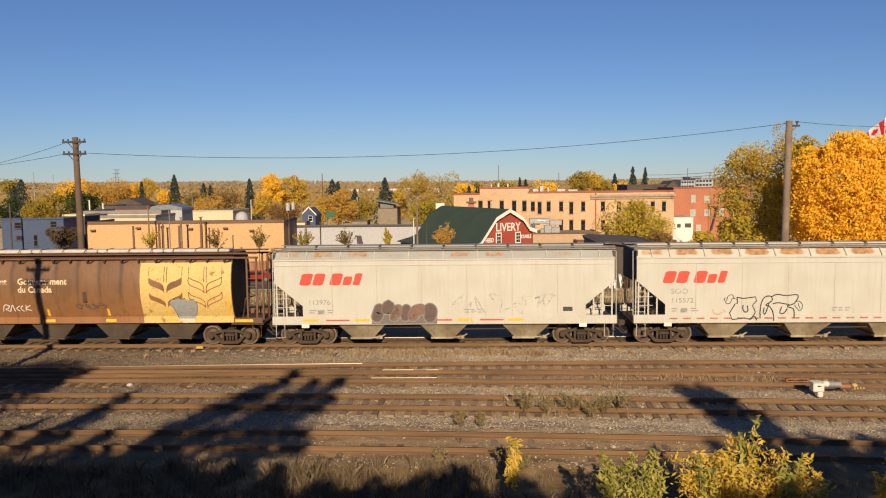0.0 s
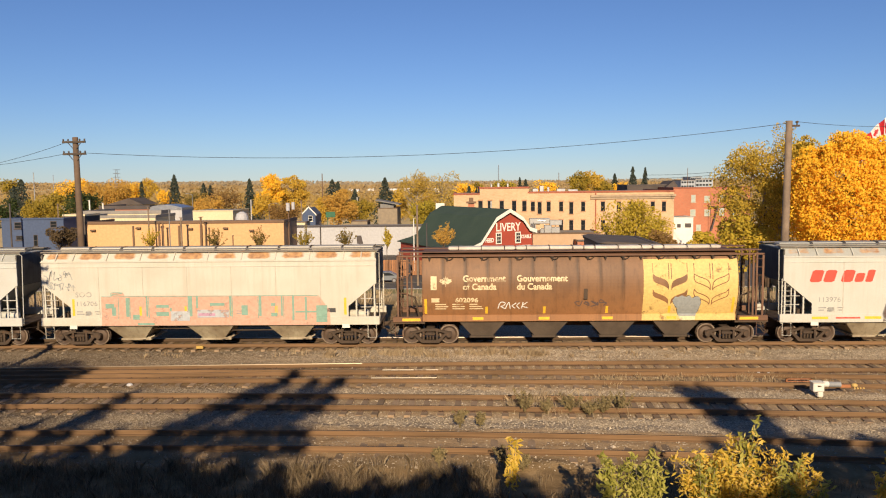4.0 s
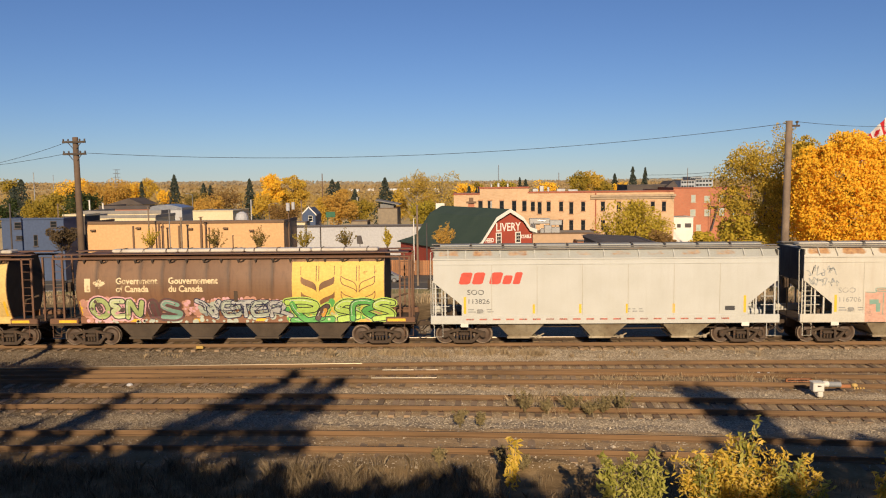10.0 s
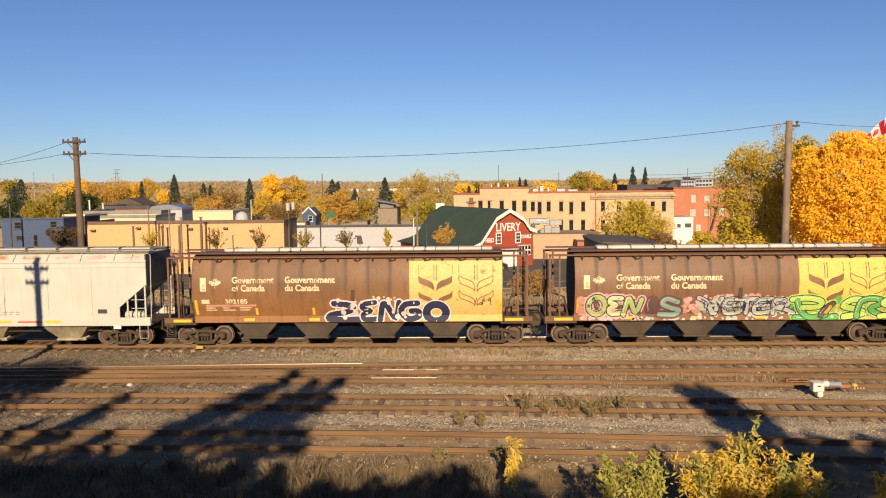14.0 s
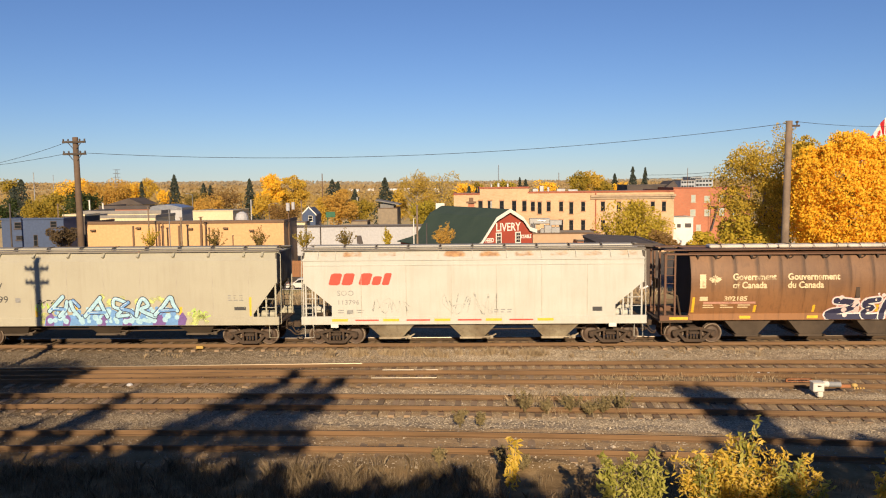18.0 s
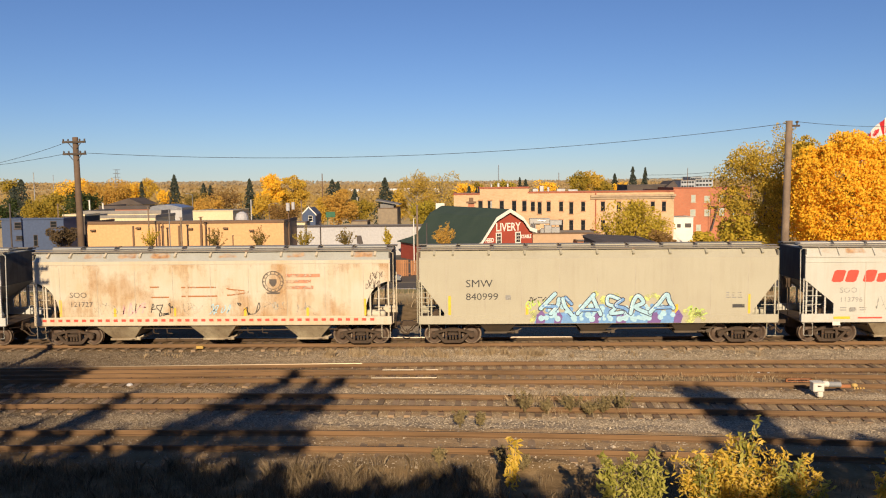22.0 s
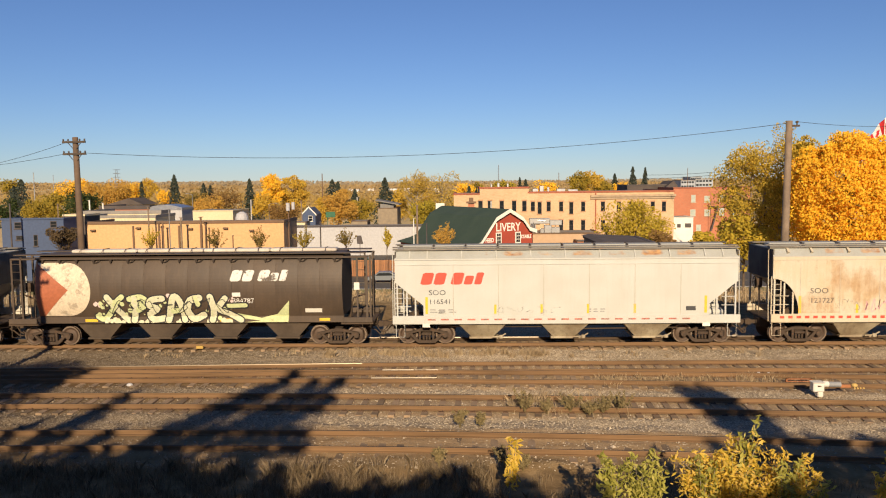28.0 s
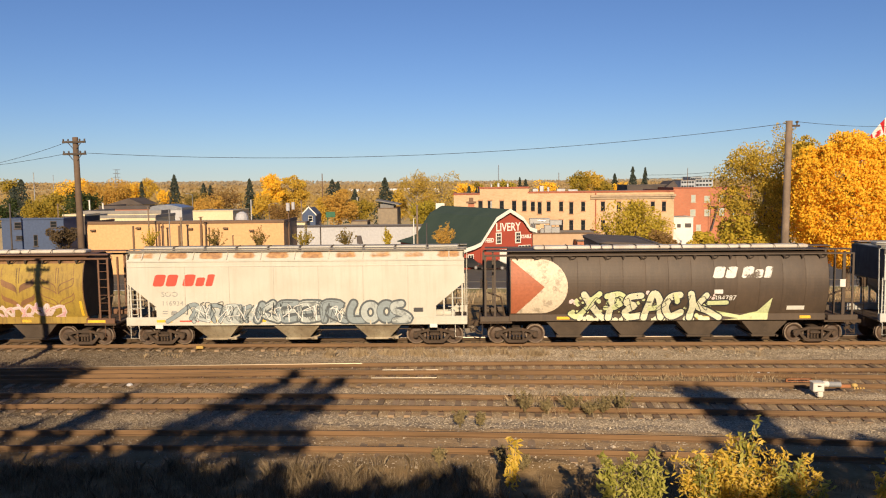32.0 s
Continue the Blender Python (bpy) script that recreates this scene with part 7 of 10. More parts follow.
spruce(63.27, 300, -5.5, 18.16, 6.97, L_SPRUCE, 1800, 0.34, "tall dark green spruce tree", 1120)
spruce(70.21, 310, -5.47, 18.02, 5.66, L_SPRUCE, 1800, 0.34, "tall dark green spruce tree", 1142)
spruce(22.61, 330, -5.41, 14.59, 5.48, L_SPRUCE, 1800, 0.34, "tall dark green spruce tree", 920)
spruce(24.97, 330, -5.41, 13.86, 6.58, L_SPRUCE, 1800, 0.34, "tall dark green spruce tree", 930)
spruce(0.98, 250, -5.59, 11.94, 6.64, L_SPRUCE, 1800, 0.34, "tall dark green spruce tree", 830)
spruce(3.31, 250, -5.59, 10.84, 4.98, L_SPRUCE, 1800, 0.34, "tall dark green spruce tree", 843)


# -- paints of the cars --
WHITE_A = surface("chalky_white_car_paint", (0.505, 0.50, 0.455), (0.455, 0.445, 0.395), 0.6, 0, 0.7, 30, streak=0.25, dirt=(0.32, 0.26, 0.18), relief=0.05)
def shoulder_mat(name, base, other, amount):
    """Roof paint whose sloped panels have rusted through in the middle, each by its own amount."""
    m = surface(name, base, other, 0.65, 0, 0.7, 25, streak=0.12, dirt=(0.34, 0.24, 0.14), relief=0.05)
    nt = m.node_tree
    b = nt.nodes["Principled BSDF"]
    col = b.inputs["Base Color"].links[0].from_socket
    tc, sep, o = nt.nodes.new("ShaderNodeTexCoord"), nt.nodes.new("ShaderNodeSeparateXYZ"), nt.nodes.new("ShaderNodeObjectInfo")
    nt.links.new(tc.outputs["Object"], sep.inputs[0])
    u = math_node(nt, "MULTIPLY", sep.outputs[0], 1 / 1.6)
    f = math_node(nt, "FRACT", u)
    mid = math_node(nt, "SUBTRACT", 1.0, math_node(nt, "MULTIPLY", math_node(nt, "ABSOLUTE", math_node(nt, "SUBTRACT", f, 0.5)), 2.0))
    mid = ramp(nt, mid, [(0.1, (0, 0, 0)), (0.55, (1, 1, 1))])
    wn_ = nt.nodes.new("ShaderNodeTexWhiteNoise")
    wn_.noise_dimensions = "1D"
    nt.links.new(math_node(nt, "ADD", math_node(nt, "FLOOR", u), math_node(nt, "MULTIPLY", o.outputs["Random"], 90.0)), wn_.inputs["W"])
    high = ramp(nt, math_node(nt, "MULTIPLY", math_node(nt, "SUBTRACT", sep.outputs[2], 4.1), 2.5), [(0.12, (0.1,) * 3), (0.45, (1, 1, 1)), (0.92, (0.75,) * 3), (0.98, (0.12,) * 3)])
    q = math_node(nt, "MULTIPLY", math_node(nt, "MULTIPLY", mid, high), math_node(nt, "ADD", math_node(nt, "MULTIPLY", wn_.outputs["Value"], 0.55), amount))
    q = math_node(nt, "ADD", q, math_node(nt, "MULTIPLY", math_node(nt, "SUBTRACT", noise_tex(nt, 2.6, (1, 1, 2.2), 7, rough=0.7), 0.5), 0.9))
    rusty = ramp(nt, noise_tex(nt, 5.0, detail=6), [(0.35, (0.26, 0.115, 0.045)), (0.65, (0.50, 0.27, 0.10))])
    nt.links.new(mix(nt, ramp(nt, q, [(0.42, (0, 0, 0)), (0.72, (0.9,) * 3)]), col, rusty), b.inputs["Base Color"])
    return m


WHITE_ROOF = shoulder_mat("rust_patched_white_roof", (0.56, 0.54, 0.47), (0.50, 0.46, 0.38), 0.66)
FAINT_ROOF = shoulder_mat("faintly_rusted_white_roof", (0.50, 0.49, 0.44), (0.45, 0.43, 0.37), 0.38)
GREY_ROOF = shoulder_mat("grey_white_roof", (0.37, 0.38, 0.36), (0.32, 0.325, 0.30), 0.26)
COOL_WHITE = surface("cool_white_car_paint", (0.495, 0.50, 0.475), (0.45, 0.452, 0.42), 0.6, 0, 0.7, 30, streak=0.15, dirt=(0.34, 0.30, 0.24), relief=0.05)
CREAM_A = surface("chalky_cream_car_paint", (0.54, 0.515, 0.445), (0.48, 0.45, 0.38), 0.6, 0, 0.7, 30, streak=0.25, dirt=(0.34, 0.24, 0.15), relief=0.05)
BEIGE = surface("beige_car_paint", (0.40, 0.38, 0.295), (0.365, 0.34, 0.262), 0.6, 0, 0.5, 30, streak=0.2, dirt=(0.25, 0.2, 0.14), relief=0.05)
RUSTY_WHITE = surface("rust_stained_cream_paint", (0.54, 0.50, 0.415), (0.50, 0.40, 0.26), 0.65, 0, 0.5, 25, streak=0.4, dirt=(0.42, 0.29, 0.15), rust=0.03, relief=0.05)


def grain_paint(name, base, light, dark, glow):
    """Sun-bleached car paint, warmer low down, each panel faded by its own amount; dust and the bulged panels' shading
    are painted dark along the seams.
    """
    m, nt, b = nodes_of(name)
    tc, sep, o = nt.nodes.new("ShaderNodeTexCoord"), nt.nodes.new("ShaderNodeSeparateXYZ"), nt.nodes.new("ShaderNodeObjectInfo")
    nt.links.new(tc.outputs["Object"], sep.inputs[0])
    u = math_node(nt, "ADD", math_node(nt, "MULTIPLY", sep.outputs[0], 14 / 14.6), math_node(nt, "MULTIPLY", noise_tex(nt, 1.2, (1, 1, 1), 3), 0.12))
    w = nt.nodes.new("ShaderNodeTexWhiteNoise")
    w.noise_dimensions = "1D"
    nt.links.new(math_node(nt, "FLOOR", u), w.inputs["W"])
    patch = ramp(nt, noise_tex(nt, 0.5, (1, 1, 0.8), 5), [(0.34, (0, 0, 0)), (0.66, (1, 1, 1))])
    col = mix(nt, patch, base, light)
    col = mix(nt, 1.0, col, ramp(nt, w.outputs["Value"], [(0, (0.86,) * 3), (1, (1.12,) * 3)]), "MULTIPLY")
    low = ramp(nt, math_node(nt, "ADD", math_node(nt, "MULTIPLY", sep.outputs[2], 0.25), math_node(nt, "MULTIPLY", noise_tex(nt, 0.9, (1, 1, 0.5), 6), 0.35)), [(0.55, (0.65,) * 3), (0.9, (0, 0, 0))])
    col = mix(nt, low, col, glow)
    # panel shading put into the colour: dark bands at the seams, fading downwards
    f = math_node(nt, "ABSOLUTE", math_node(nt, "SUBTRACT", math_node(nt, "FRACT", u), 0.5))
    seam = ramp(nt, f, [(0.36, (0, 0, 0)), (0.495, (1, 1, 1))])
    run = ramp(nt, math_node(nt, "ADD", math_node(nt, "MULTIPLY", sep.outputs[2], 0.2), math_node(nt, "MULTIPLY", noise_tex(nt, 1.0, (2.5, 1, 0.3), 5), 0.6)), [(0.75, (0.1,) * 3), (1.05, (0.85,) * 3)])
    col = mix(nt, math_node(nt, "MULTIPLY", seam, run), col, dark)
    fine = ramp(nt, noise_tex(nt, 1.0, (9, 9, 0.4), 6), [(0.5, (0, 0, 0)), (0.8, (0.5,) * 3)])
    col = mix(nt, fine, col, dark)
    grain = noise_tex(nt, 25, detail=3)
    col = mix(nt, 0.3, col, ramp(nt, grain, [(0.3, (0.38,) * 3), (0.7, (0.65,) * 3)]), "OVERLAY")
    nt.links.new(col, b.inputs["Base Color"])
    b.inputs["Roughness"].default_value = 0.6
    bump(nt, b, grain, 0.05, 0.01)
    MATS[name] = m
    return m


DARK_ROOF = surface("rusty_brown_roof_steel", (0.12, 0.06, 0.035), (0.17, 0.085, 0.045), 0.7, 0, 1.0, 20, rust=0.2)
HATCH_PALE = surface("pale_hatch_cover", (0.62, 0.58, 0.52), (0.45, 0.40, 0.34), 0.5, 0, 0.8, 20, rust=0.1)
BLACK_CAR = surface("black_brown_car_paint", (0.058, 0.041, 0.029), (0.085, 0.058, 0.038), 0.6, 0, 0.5, 25, streak=0.4, dirt=(0.12, 0.08, 0.05), relief=0.05)
BAY_CREAM = surface("grimy_cream_bay", (0.40, 0.35, 0.25), (0.22, 0.17, 0.11), 0.7, 0, 0.9, 20, streak=0.6, dirt=(0.10, 0.07, 0.045), rust=0.15)
BAY_GREY = surface("grimy_grey_bay", (0.10, 0.075, 0.052), (0.065, 0.05, 0.036), 0.75, 0, 0.9, 20, streak=0.5)
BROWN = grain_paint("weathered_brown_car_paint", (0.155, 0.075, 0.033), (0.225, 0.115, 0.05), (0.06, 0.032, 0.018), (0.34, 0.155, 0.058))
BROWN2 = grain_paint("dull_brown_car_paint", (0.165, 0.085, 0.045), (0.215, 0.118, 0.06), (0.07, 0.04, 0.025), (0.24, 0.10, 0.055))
GOLD2 = decal_mat("sunlit_yellow_panel", (0.78, 0.52, 0.11), 0.33)
PALE_GOLD = decal_mat("faded_straw_panel", (0.72, 0.50, 0.17), 0.37)


def brand_blocks(car, x, z, h, material, wide=1.0):
    """Slanted plain shapes in place of a painted company name."""
    k, lean = h / 0.58 * wide * 1.09, 0.17 * h / 0.58
    spans = ((0.0, 0.50, 1.0), (0.58, 1.06, 1.0), (1.34, 1.84, 1.0), (1.92, 2.30, 0.74), (2.38, 2.70, 1.0))
    shapes = [[(a + c, 0), (b - c, 0), (b, c), (b, t - c), (b - c, t), (a + c, t), (a, t - c), (a, c)] for a, b, t in spans for c in [min(0.14, (b - a) * 0.2)]]
    for poly in shapes:
        g = flat([(x + a * k + lean * b, z + b * h) for a, b in poly])
        marking("painted_block", g, material, car, side_of(car), 0.004, "slanted painted block of a company name")


def side_of(car):
    return bow if car["bowed"] else side_plain


def reporting(car, x, z, top, number, h=0.26, mat_=None):
    mat_ = mat_ or PAINT_DARK
    if top:
        marking("lettering", letters(top, x, z + h * 1.75, h), mat_, car, side_of(car), 0.004)
    marking("lettering", letters(number, x, z, h * 0.92), mat_, car, side_of(car), 0.004)


def small_print(car, x, z, n, w, mat_, seed=1):
    r = random.Random(seed)
    g = Geo()
    for k in range(n):
        for j in range(3):
            a = x + j * w / 3
            b = a + w / 3 * r.uniform(0.45, 0.85)
            h = rect(a, b, z - k * 0.11, z - k * 0.11 + 0.05)
            g.add(h.v, h.f)
    tagged(marking("small_print", g, mat_, car, side_of(car), 0.004), kind="stuff")


def stripes(car, xs, z0=1.55, z1=2.0, w=0.11, mat_=None):
    for x in xs:
        marking("yellow_stripe", rect(x - w / 2, x + w / 2, z0, z1), mat_ or PAINT_YELLOW, car, side_of(car), 0.0045, "vertical yellow reflective strip")


def sill_marks(car, spans, z0, z1, material, y=1.62, label=""):
    for a, b in spans:
        part("sill_stripe", Geo().box(a, b, -y - 0.006, -y - 0.002, z0, z1), material, car, label)


def dashes(x0, x1, step, fill):
    return [(x0 + k * step, x0 + k * step + fill) for k in range(int((x1 - x0) / step))]


WHITE_PLACARD = plain("white_placard", (0.7, 0.68, 0.62))


def white_car(off, label, number, top, name_x=True, roof=None, body=None, yellow_posts=True, sill="red", faded=False):
    car = cut_hopper(label, off, body or WHITE_A, roof or WHITE_ROOF, 7.92, 6.5, (-3.85, 0.0, 3.85), BAY_CREAM, 1.32, (-5.2, -3.1, -1.0, 1.1, 3.2, 5.3), 0.4, 8.05)
    car["bowed"], car["paint"] = 0, (body or WHITE_A).name
    if name_x:
        brand_blocks(car, -6.75, 2.93, 0.56, PAINT_RED)
    if number:
        reporting(car, -6.35, 2.02, top, number, 0.24, PAINT_GREY if faded else PAINT_DARK)
    small_print(car, -6.3, 1.72, 2, 1.3, PAINT_GREY, int(abs(off)))
    small_print(car, 1.0, 1.72, 2, 0.9, PAINT_GREY, int(abs(off)) + 1)
    marking("lettering_panel", rect(5.55, 6.0, 1.66, 1.86), PAINT_DARK, car, side_plain, 0.004)
    marking("lettering_panel", rect(-5.9, -5.55, 1.56, 1.72), PAINT_GREY, car, side_plain, 0.004)
    if yellow_posts:
        stripes(car, (-3.25, -1.1, 1.05, 3.2), 1.55, 1.98)
        stripes(car, (-6.45, 6.45), 1.55, 2.35, 0.12)
    if sill == "red":
        sill_marks(car, dashes(-6.4, 6.4, 0.62, 0.36), 1.25, 1.32, decal_mat("faded_red_dash", (0.52, 0.17, 0.12), 0.47, low=0.25), label="faded red reflective dash")
    elif sill == "mixed":
        sill_marks(car, dashes(-6.6, 6.6, 2.4, 0.75), 1.22, 1.34, PAINT_YELLOW, label="yellow reflective dash")
        sill_marks(car, dashes(-5.5, 6.2, 2.4, 1.1), 1.24, 1.31, PAINT_RED, label="red reflective dash")
    part("defect_plate", Geo().box(-6.65, -6.3, -1.66, -1.63, 0.93, 1.1), WHITE_PLACARD, car)
    part("defect_plate", Geo().box(6.3, 6.65, -1.66, -1.63, 0.93, 1.1), WHITE_PLACARD, car)
    return car


def leaf_shape(x, z, s):
    """An eleven-pointed leaf."""
    half_pts = [(0, 1.0), (0.12, 0.72), (0.32, 0.82), (0.26, 0.48), (0.48, 0.66), (0.54, 0.54), (0.82, 0.58), (0.72, 0.40), (0.88, 0.30), (0.46, 0.02), (0.50, -0.12), (0.05, -0.06), (0.05, -0.42)]
    poly = [(x + a * s, z + b * s) for a, b in half_pts] + [(x - a * s, z + b * s) for a, b in half_pts[::-1] if a > 0]
    c = (x, 0, z + 0.1 * s)
    v = [c] + [(a, 0, b) for a, b in poly[::-1]]
    n = len(poly)
    return Geo().add(v, [(0, 1 + i, 1 + (i + 1) % n) for i in range(n)])


def sheaf(car, x, dark, hollow):
    """A stylised wheat ear: four leaves, awns and a split stem."""
    for s in (-1, 1):
        for drop in (0.0, 0.70):
            lf = curve_pts([(x + s * 0.05, 2.60), (x + s * 0.14, 2.72), (x + s * 0.42, 2.86), (x + s * 0.70, 2.98), (x + s * 0.79, 3.12), (x + s * 0.79, 3.36)], 5)
            bk = curve_pts([(x + s * 0.79, 3.36), (x + s * 0.60, 3.24), (x + s * 0.24, 3.10), (x + s * 0.08, 2.92), (x + s * 0.05, 2.60)], 5)
            if drop:
                bk = curve_pts([(x + s * 0.79, 3.36), (x + s * 0.66, 3.20), (x + s * 0.30, 3.05), (x + s * 0.08, 2.88), (x + s * 0.05, 2.60)], 5)
            lf, bk = [(a, b - drop) for a, b in lf], [(a, b - drop) for a, b in bk]
            if hollow:
                marking("painted_leaf", ribbon(lf + bk[1:], 0.04), dark, car, bow, 0.009)
            else:
                marking("painted_leaf", flat((lf + bk[1:-1])[::-1 if s < 0 else 1]), dark, car, bow, 0.009)
        marking("painted_leaf", ribbon([(x + s * 0.06, 3.12), (x + s * 0.06, 3.84)], 0.035), dark, car, bow, 0.009)
        marking("painted_leaf", ribbon([(x + s * 0.79, 3.42), (x + s * 0.79, 3.84)], 0.03), dark, car, bow, 0.009)


def grain_car(off, label, number, body, gold, words=True, panel=True):
    car = barrel_hopper(label, off, body, DARK_ROOF, HATCH_PALE)
    car["bowed"], car["paint"] = 1, body.name
    if panel:
        marking("yellow_panel", rect(2.95, 7.27, 1.14, 4.03), gold, car, bow_sill, 0.004, "golden yellow painted end panel")
        dark = BROWN if gold is not BROWN else BROWN2
        sheaf(car, 4.16, dark, False)
        sheaf(car, 6.05, dark, True)
    if words:
        cream = PAINT_CREAM
        marking("emblem", rect(-6.9, -6.62, 2.68, 3.32), cream, car, bow, 0.004)
        marking("emblem", leaf_shape(-6.2, 2.98, 0.34), cream, car, bow, 0.004)
        for a, b, x in (("Government", "of Canada", -5.4), ("Gouvernement", "du Canada", -2.9)):
            marking("lettering", letters(a, x, 3.06, 0.29, 0.92, 0.012), cream, car, bow, 0.004)
            marking("lettering", letters(b, x, 2.68, 0.29, 0.92, 0.012), cream, car, bow, 0.004)
        marking("lettering_bar", rect(-6.88, -6.5, 2.08, 2.28), cream, car, bow, 0.004)
        if number:
            marking("lettering", letters(number, -5.77, 2.08, 0.21, 1.2, 0.01), cream, car, bow, 0.004)
        small_print(car, -6.7, 1.95, 3, 2.4, cream, int(abs(off)))
    stripes(car, (-7.15, 7.1), 1.5, 2.25, 0.12)
    stripes(car, (-4.3, -1.6, 1.3, 4.2), 1.5, 1.85, 0.12)
    sill_marks(car, [(-4.95, -4.45), (-1.85, -1.35), (1.1, 1.6), (4.1, 4.55)], 1.2, 1.33, PAINT_YELLOW, 1.25, "yellow reflective sill plate")
    for a, b in ((-8.25, -7.4), (7.4, 8.25)):
        part("sill_stripe", Geo().box(a, b, -1.508, -1.503, 1.2, 1.33), PAINT_YELLOW, car, "yellow reflective sill plate")
    part("shed_tag", Geo().box(0.2, 0.38, -bow(2.45) - 0.03, -bow(2.45) - 0.008, 2.2, 2.7), UNDER, car)
    return car


def sp(name, col, wear=0.3, low=0.5):
    return decal_mat(name, col, wear, low=low)


S_BLACK, S_NAVY = sp("black_spray", (0.03, 0.03, 0.035)), sp("navy_spray", (0.03, 0.03, 0.075))
S_PINK, S_SALMON = sp("pink_spray", (0.75, 0.42, 0.45)), sp("salmon_spray", (0.58, 0.30, 0.22), 0.36)
S_LIME, S_GREEN, S_TEAL = sp("lime_spray", (0.48, 0.68, 0.14)), sp("green_spray", (0.12, 0.42, 0.10)), sp("teal_spray", (0.22, 0.37, 0.30), 0.25, 0.7)
S_SKY, S_BLUE, S_VIOLET = sp("sky_blue_spray", (0.38, 0.62, 0.76)), sp("blue_spray", (0.16, 0.34, 0.66)), sp("violet_spray", (0.18, 0.10, 0.32))
S_GREY, S_SILVER, S_MAROON = sp("grey_spray", (0.32, 0.34, 0.34)), sp("silver_spray", (0.50, 0.50, 0.48)), sp("dark_brown_spray", (0.12, 0.08, 0.07))
S_ORANGE, S_GLOW = sp("orange_spray", (0.80, 0.40, 0.08)), sp("pale_green_spray", (0.60, 0.66, 0.36))
S_PALE, S_PINKPALE = sp("pale_salmon_wash", (0.62, 0.36, 0.27), 0.36, 0.5), sp("pale_pink_spray", (0.76, 0.60, 0.58))
F_GREY = sp("faint_spray", (0.40, 0.42, 0.39), 0.55, 0.08)

S_ASHY = sp("grey_green_spray", (0.46, 0.50, 0.42))
# the cars, from the head of the train to its tail
car_a = white_car(109.94, "white covered hopper with rust-stained roof and outline graffiti", "115572", "SOO", faded=True, yellow_posts=False)
U_A = 1 / 113
drawn(car_a, side_plain, -9.21, 4.82, U_A, (
    [(665, 290), (700, 296), (760, 288), (767, 308), (746, 332), (762, 368), (738, 405), (700, 398), (642, 407), (628, 372), (656, 325), (668, 322), (665, 290)],
    [(698, 330), (697, 352), (708, 368), (722, 360), (720, 334)],
    [(785, 402), (788, 335), (806, 292), (838, 285), (846, 308), (815, 330), (835, 340), (852, 372), (855, 414)], [(806, 345), (803, 372), (814, 374), (832, 318)],
    [(840, 290), (870, 276), (915, 282), (978, 280), (962, 322), (925, 338), (958, 355), (960, 400)], [(850, 325), (880, 320), (935, 330)],
    [(896, 340), (888, 372), (908, 374), (925, 350)], [(728, 408), (755, 390), (770, 412)]), 0.05, S_BLACK, False)
drawn(car_a, side_plain, -9.21, 4.82, U_A, (
    [(600, 300), (612, 322), (632, 318), (640, 298), (660, 296)], [(612, 312), (618, 285), (640, 276), (648, 292)], [(606, 292), (598, 300), (604, 308)],
    [(962, 318), (985, 312), (1004, 336), (990, 362), (972, 346), (962, 330)], [(980, 322), (990, 350)]), 0.032, S_BLACK, False)
drawn(car_a, side_plain, -9.21, 4.82, U_A, ([(540, 352), (548, 372), (575, 378), (590, 366)], [(596, 352), (606, 370)]), 0.04, S_SALMON, False)

car_b = white_car(93.08, "white covered hopper with faded grey and brown graffiti", "113976", "", roof=GREY_ROOF, faded=True, yellow_posts=False, sill="mixed")
S_SMOKE = sp("smoke_spray", (0.17, 0.145, 0.135), 0.3, 0.7)
marking("graffiti_ground", flat([(-3.38, 1.10), (-0.30, 1.10), (-0.28, 1.5), (-0.5, 1.8), (-1.9, 1.72), (-3.2, 1.68)]), S_SMOKE, car_b, side_plain, 0.005, "smoky dark foot of the bubble graffiti", False)
mural(car_b, side_plain, -8.174, 4.84, 1 / 98.4, [
    [(44, 0, [(498, 335), (505, 315), (510, 300)])], [(40, 0, [(540, 300), (552, 280), (558, 300)])], [(36, 1, [(578, 335), (592, 315), (596, 300)])],
    [(34, 0, [(628, 335), (632, 312), (634, 298)])], [(44, 1, [(664, 330), (678, 308), (700, 302)])], [(48, 0, [(742, 335), (748, 310), (742, 300)])]],
    [S_MAROON, sp("dim_brown_spray", (0.21, 0.12, 0.09), 0.4)], S_SMOKE, S_GREY, 0.05, 0.02, False, "smoky brown bubble graffiti", 0.008)
drawn(car_b, side_plain, -8.174, 4.84, 1 / 98.4, ([(512, 290), (500, 318), (515, 335), (528, 312)], [(560, 330), (572, 300), (582, 332)], [(606, 332), (606, 298), (622, 296)], [(640, 330), (650, 290), (652, 330)], [(672, 318), (690, 296), (700, 320)], [(722, 330), (742, 296), (760, 312)]), 0.04, S_SALMON, False)
scrawl(car_b, side_plain, 0.4, 5.2, 1.55, 2.5, 5, F_GREY, 0.05, 9, False)

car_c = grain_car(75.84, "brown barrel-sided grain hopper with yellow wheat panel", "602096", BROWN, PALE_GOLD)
marking("graffiti", flat([(4.75, 1.14), (5.35, 1.14), (5.52, 1.6), (5.62, 2.0), (5.52, 2.28), (5.38, 2.30), (5.2, 2.22), (5.08, 2.34), (4.9, 2.28), (4.72, 2.36), (4.55, 2.28), (4.42, 2.3), (4.3, 2.12), (4.38, 1.92), (4.55, 1.72), (4.62, 1.4)][::-1]), S_GREY, car_c, bow_sill, 0.012, "grey sprayed shape like a clenched glove")
marking("graffiti", flat([(4.72, 1.14), (5.4, 1.14), (5.42, 1.34), (4.68, 1.34)]), PAINT_CREAM, car_c, bow_sill, 0.014, "pale cuff of the grey shape")
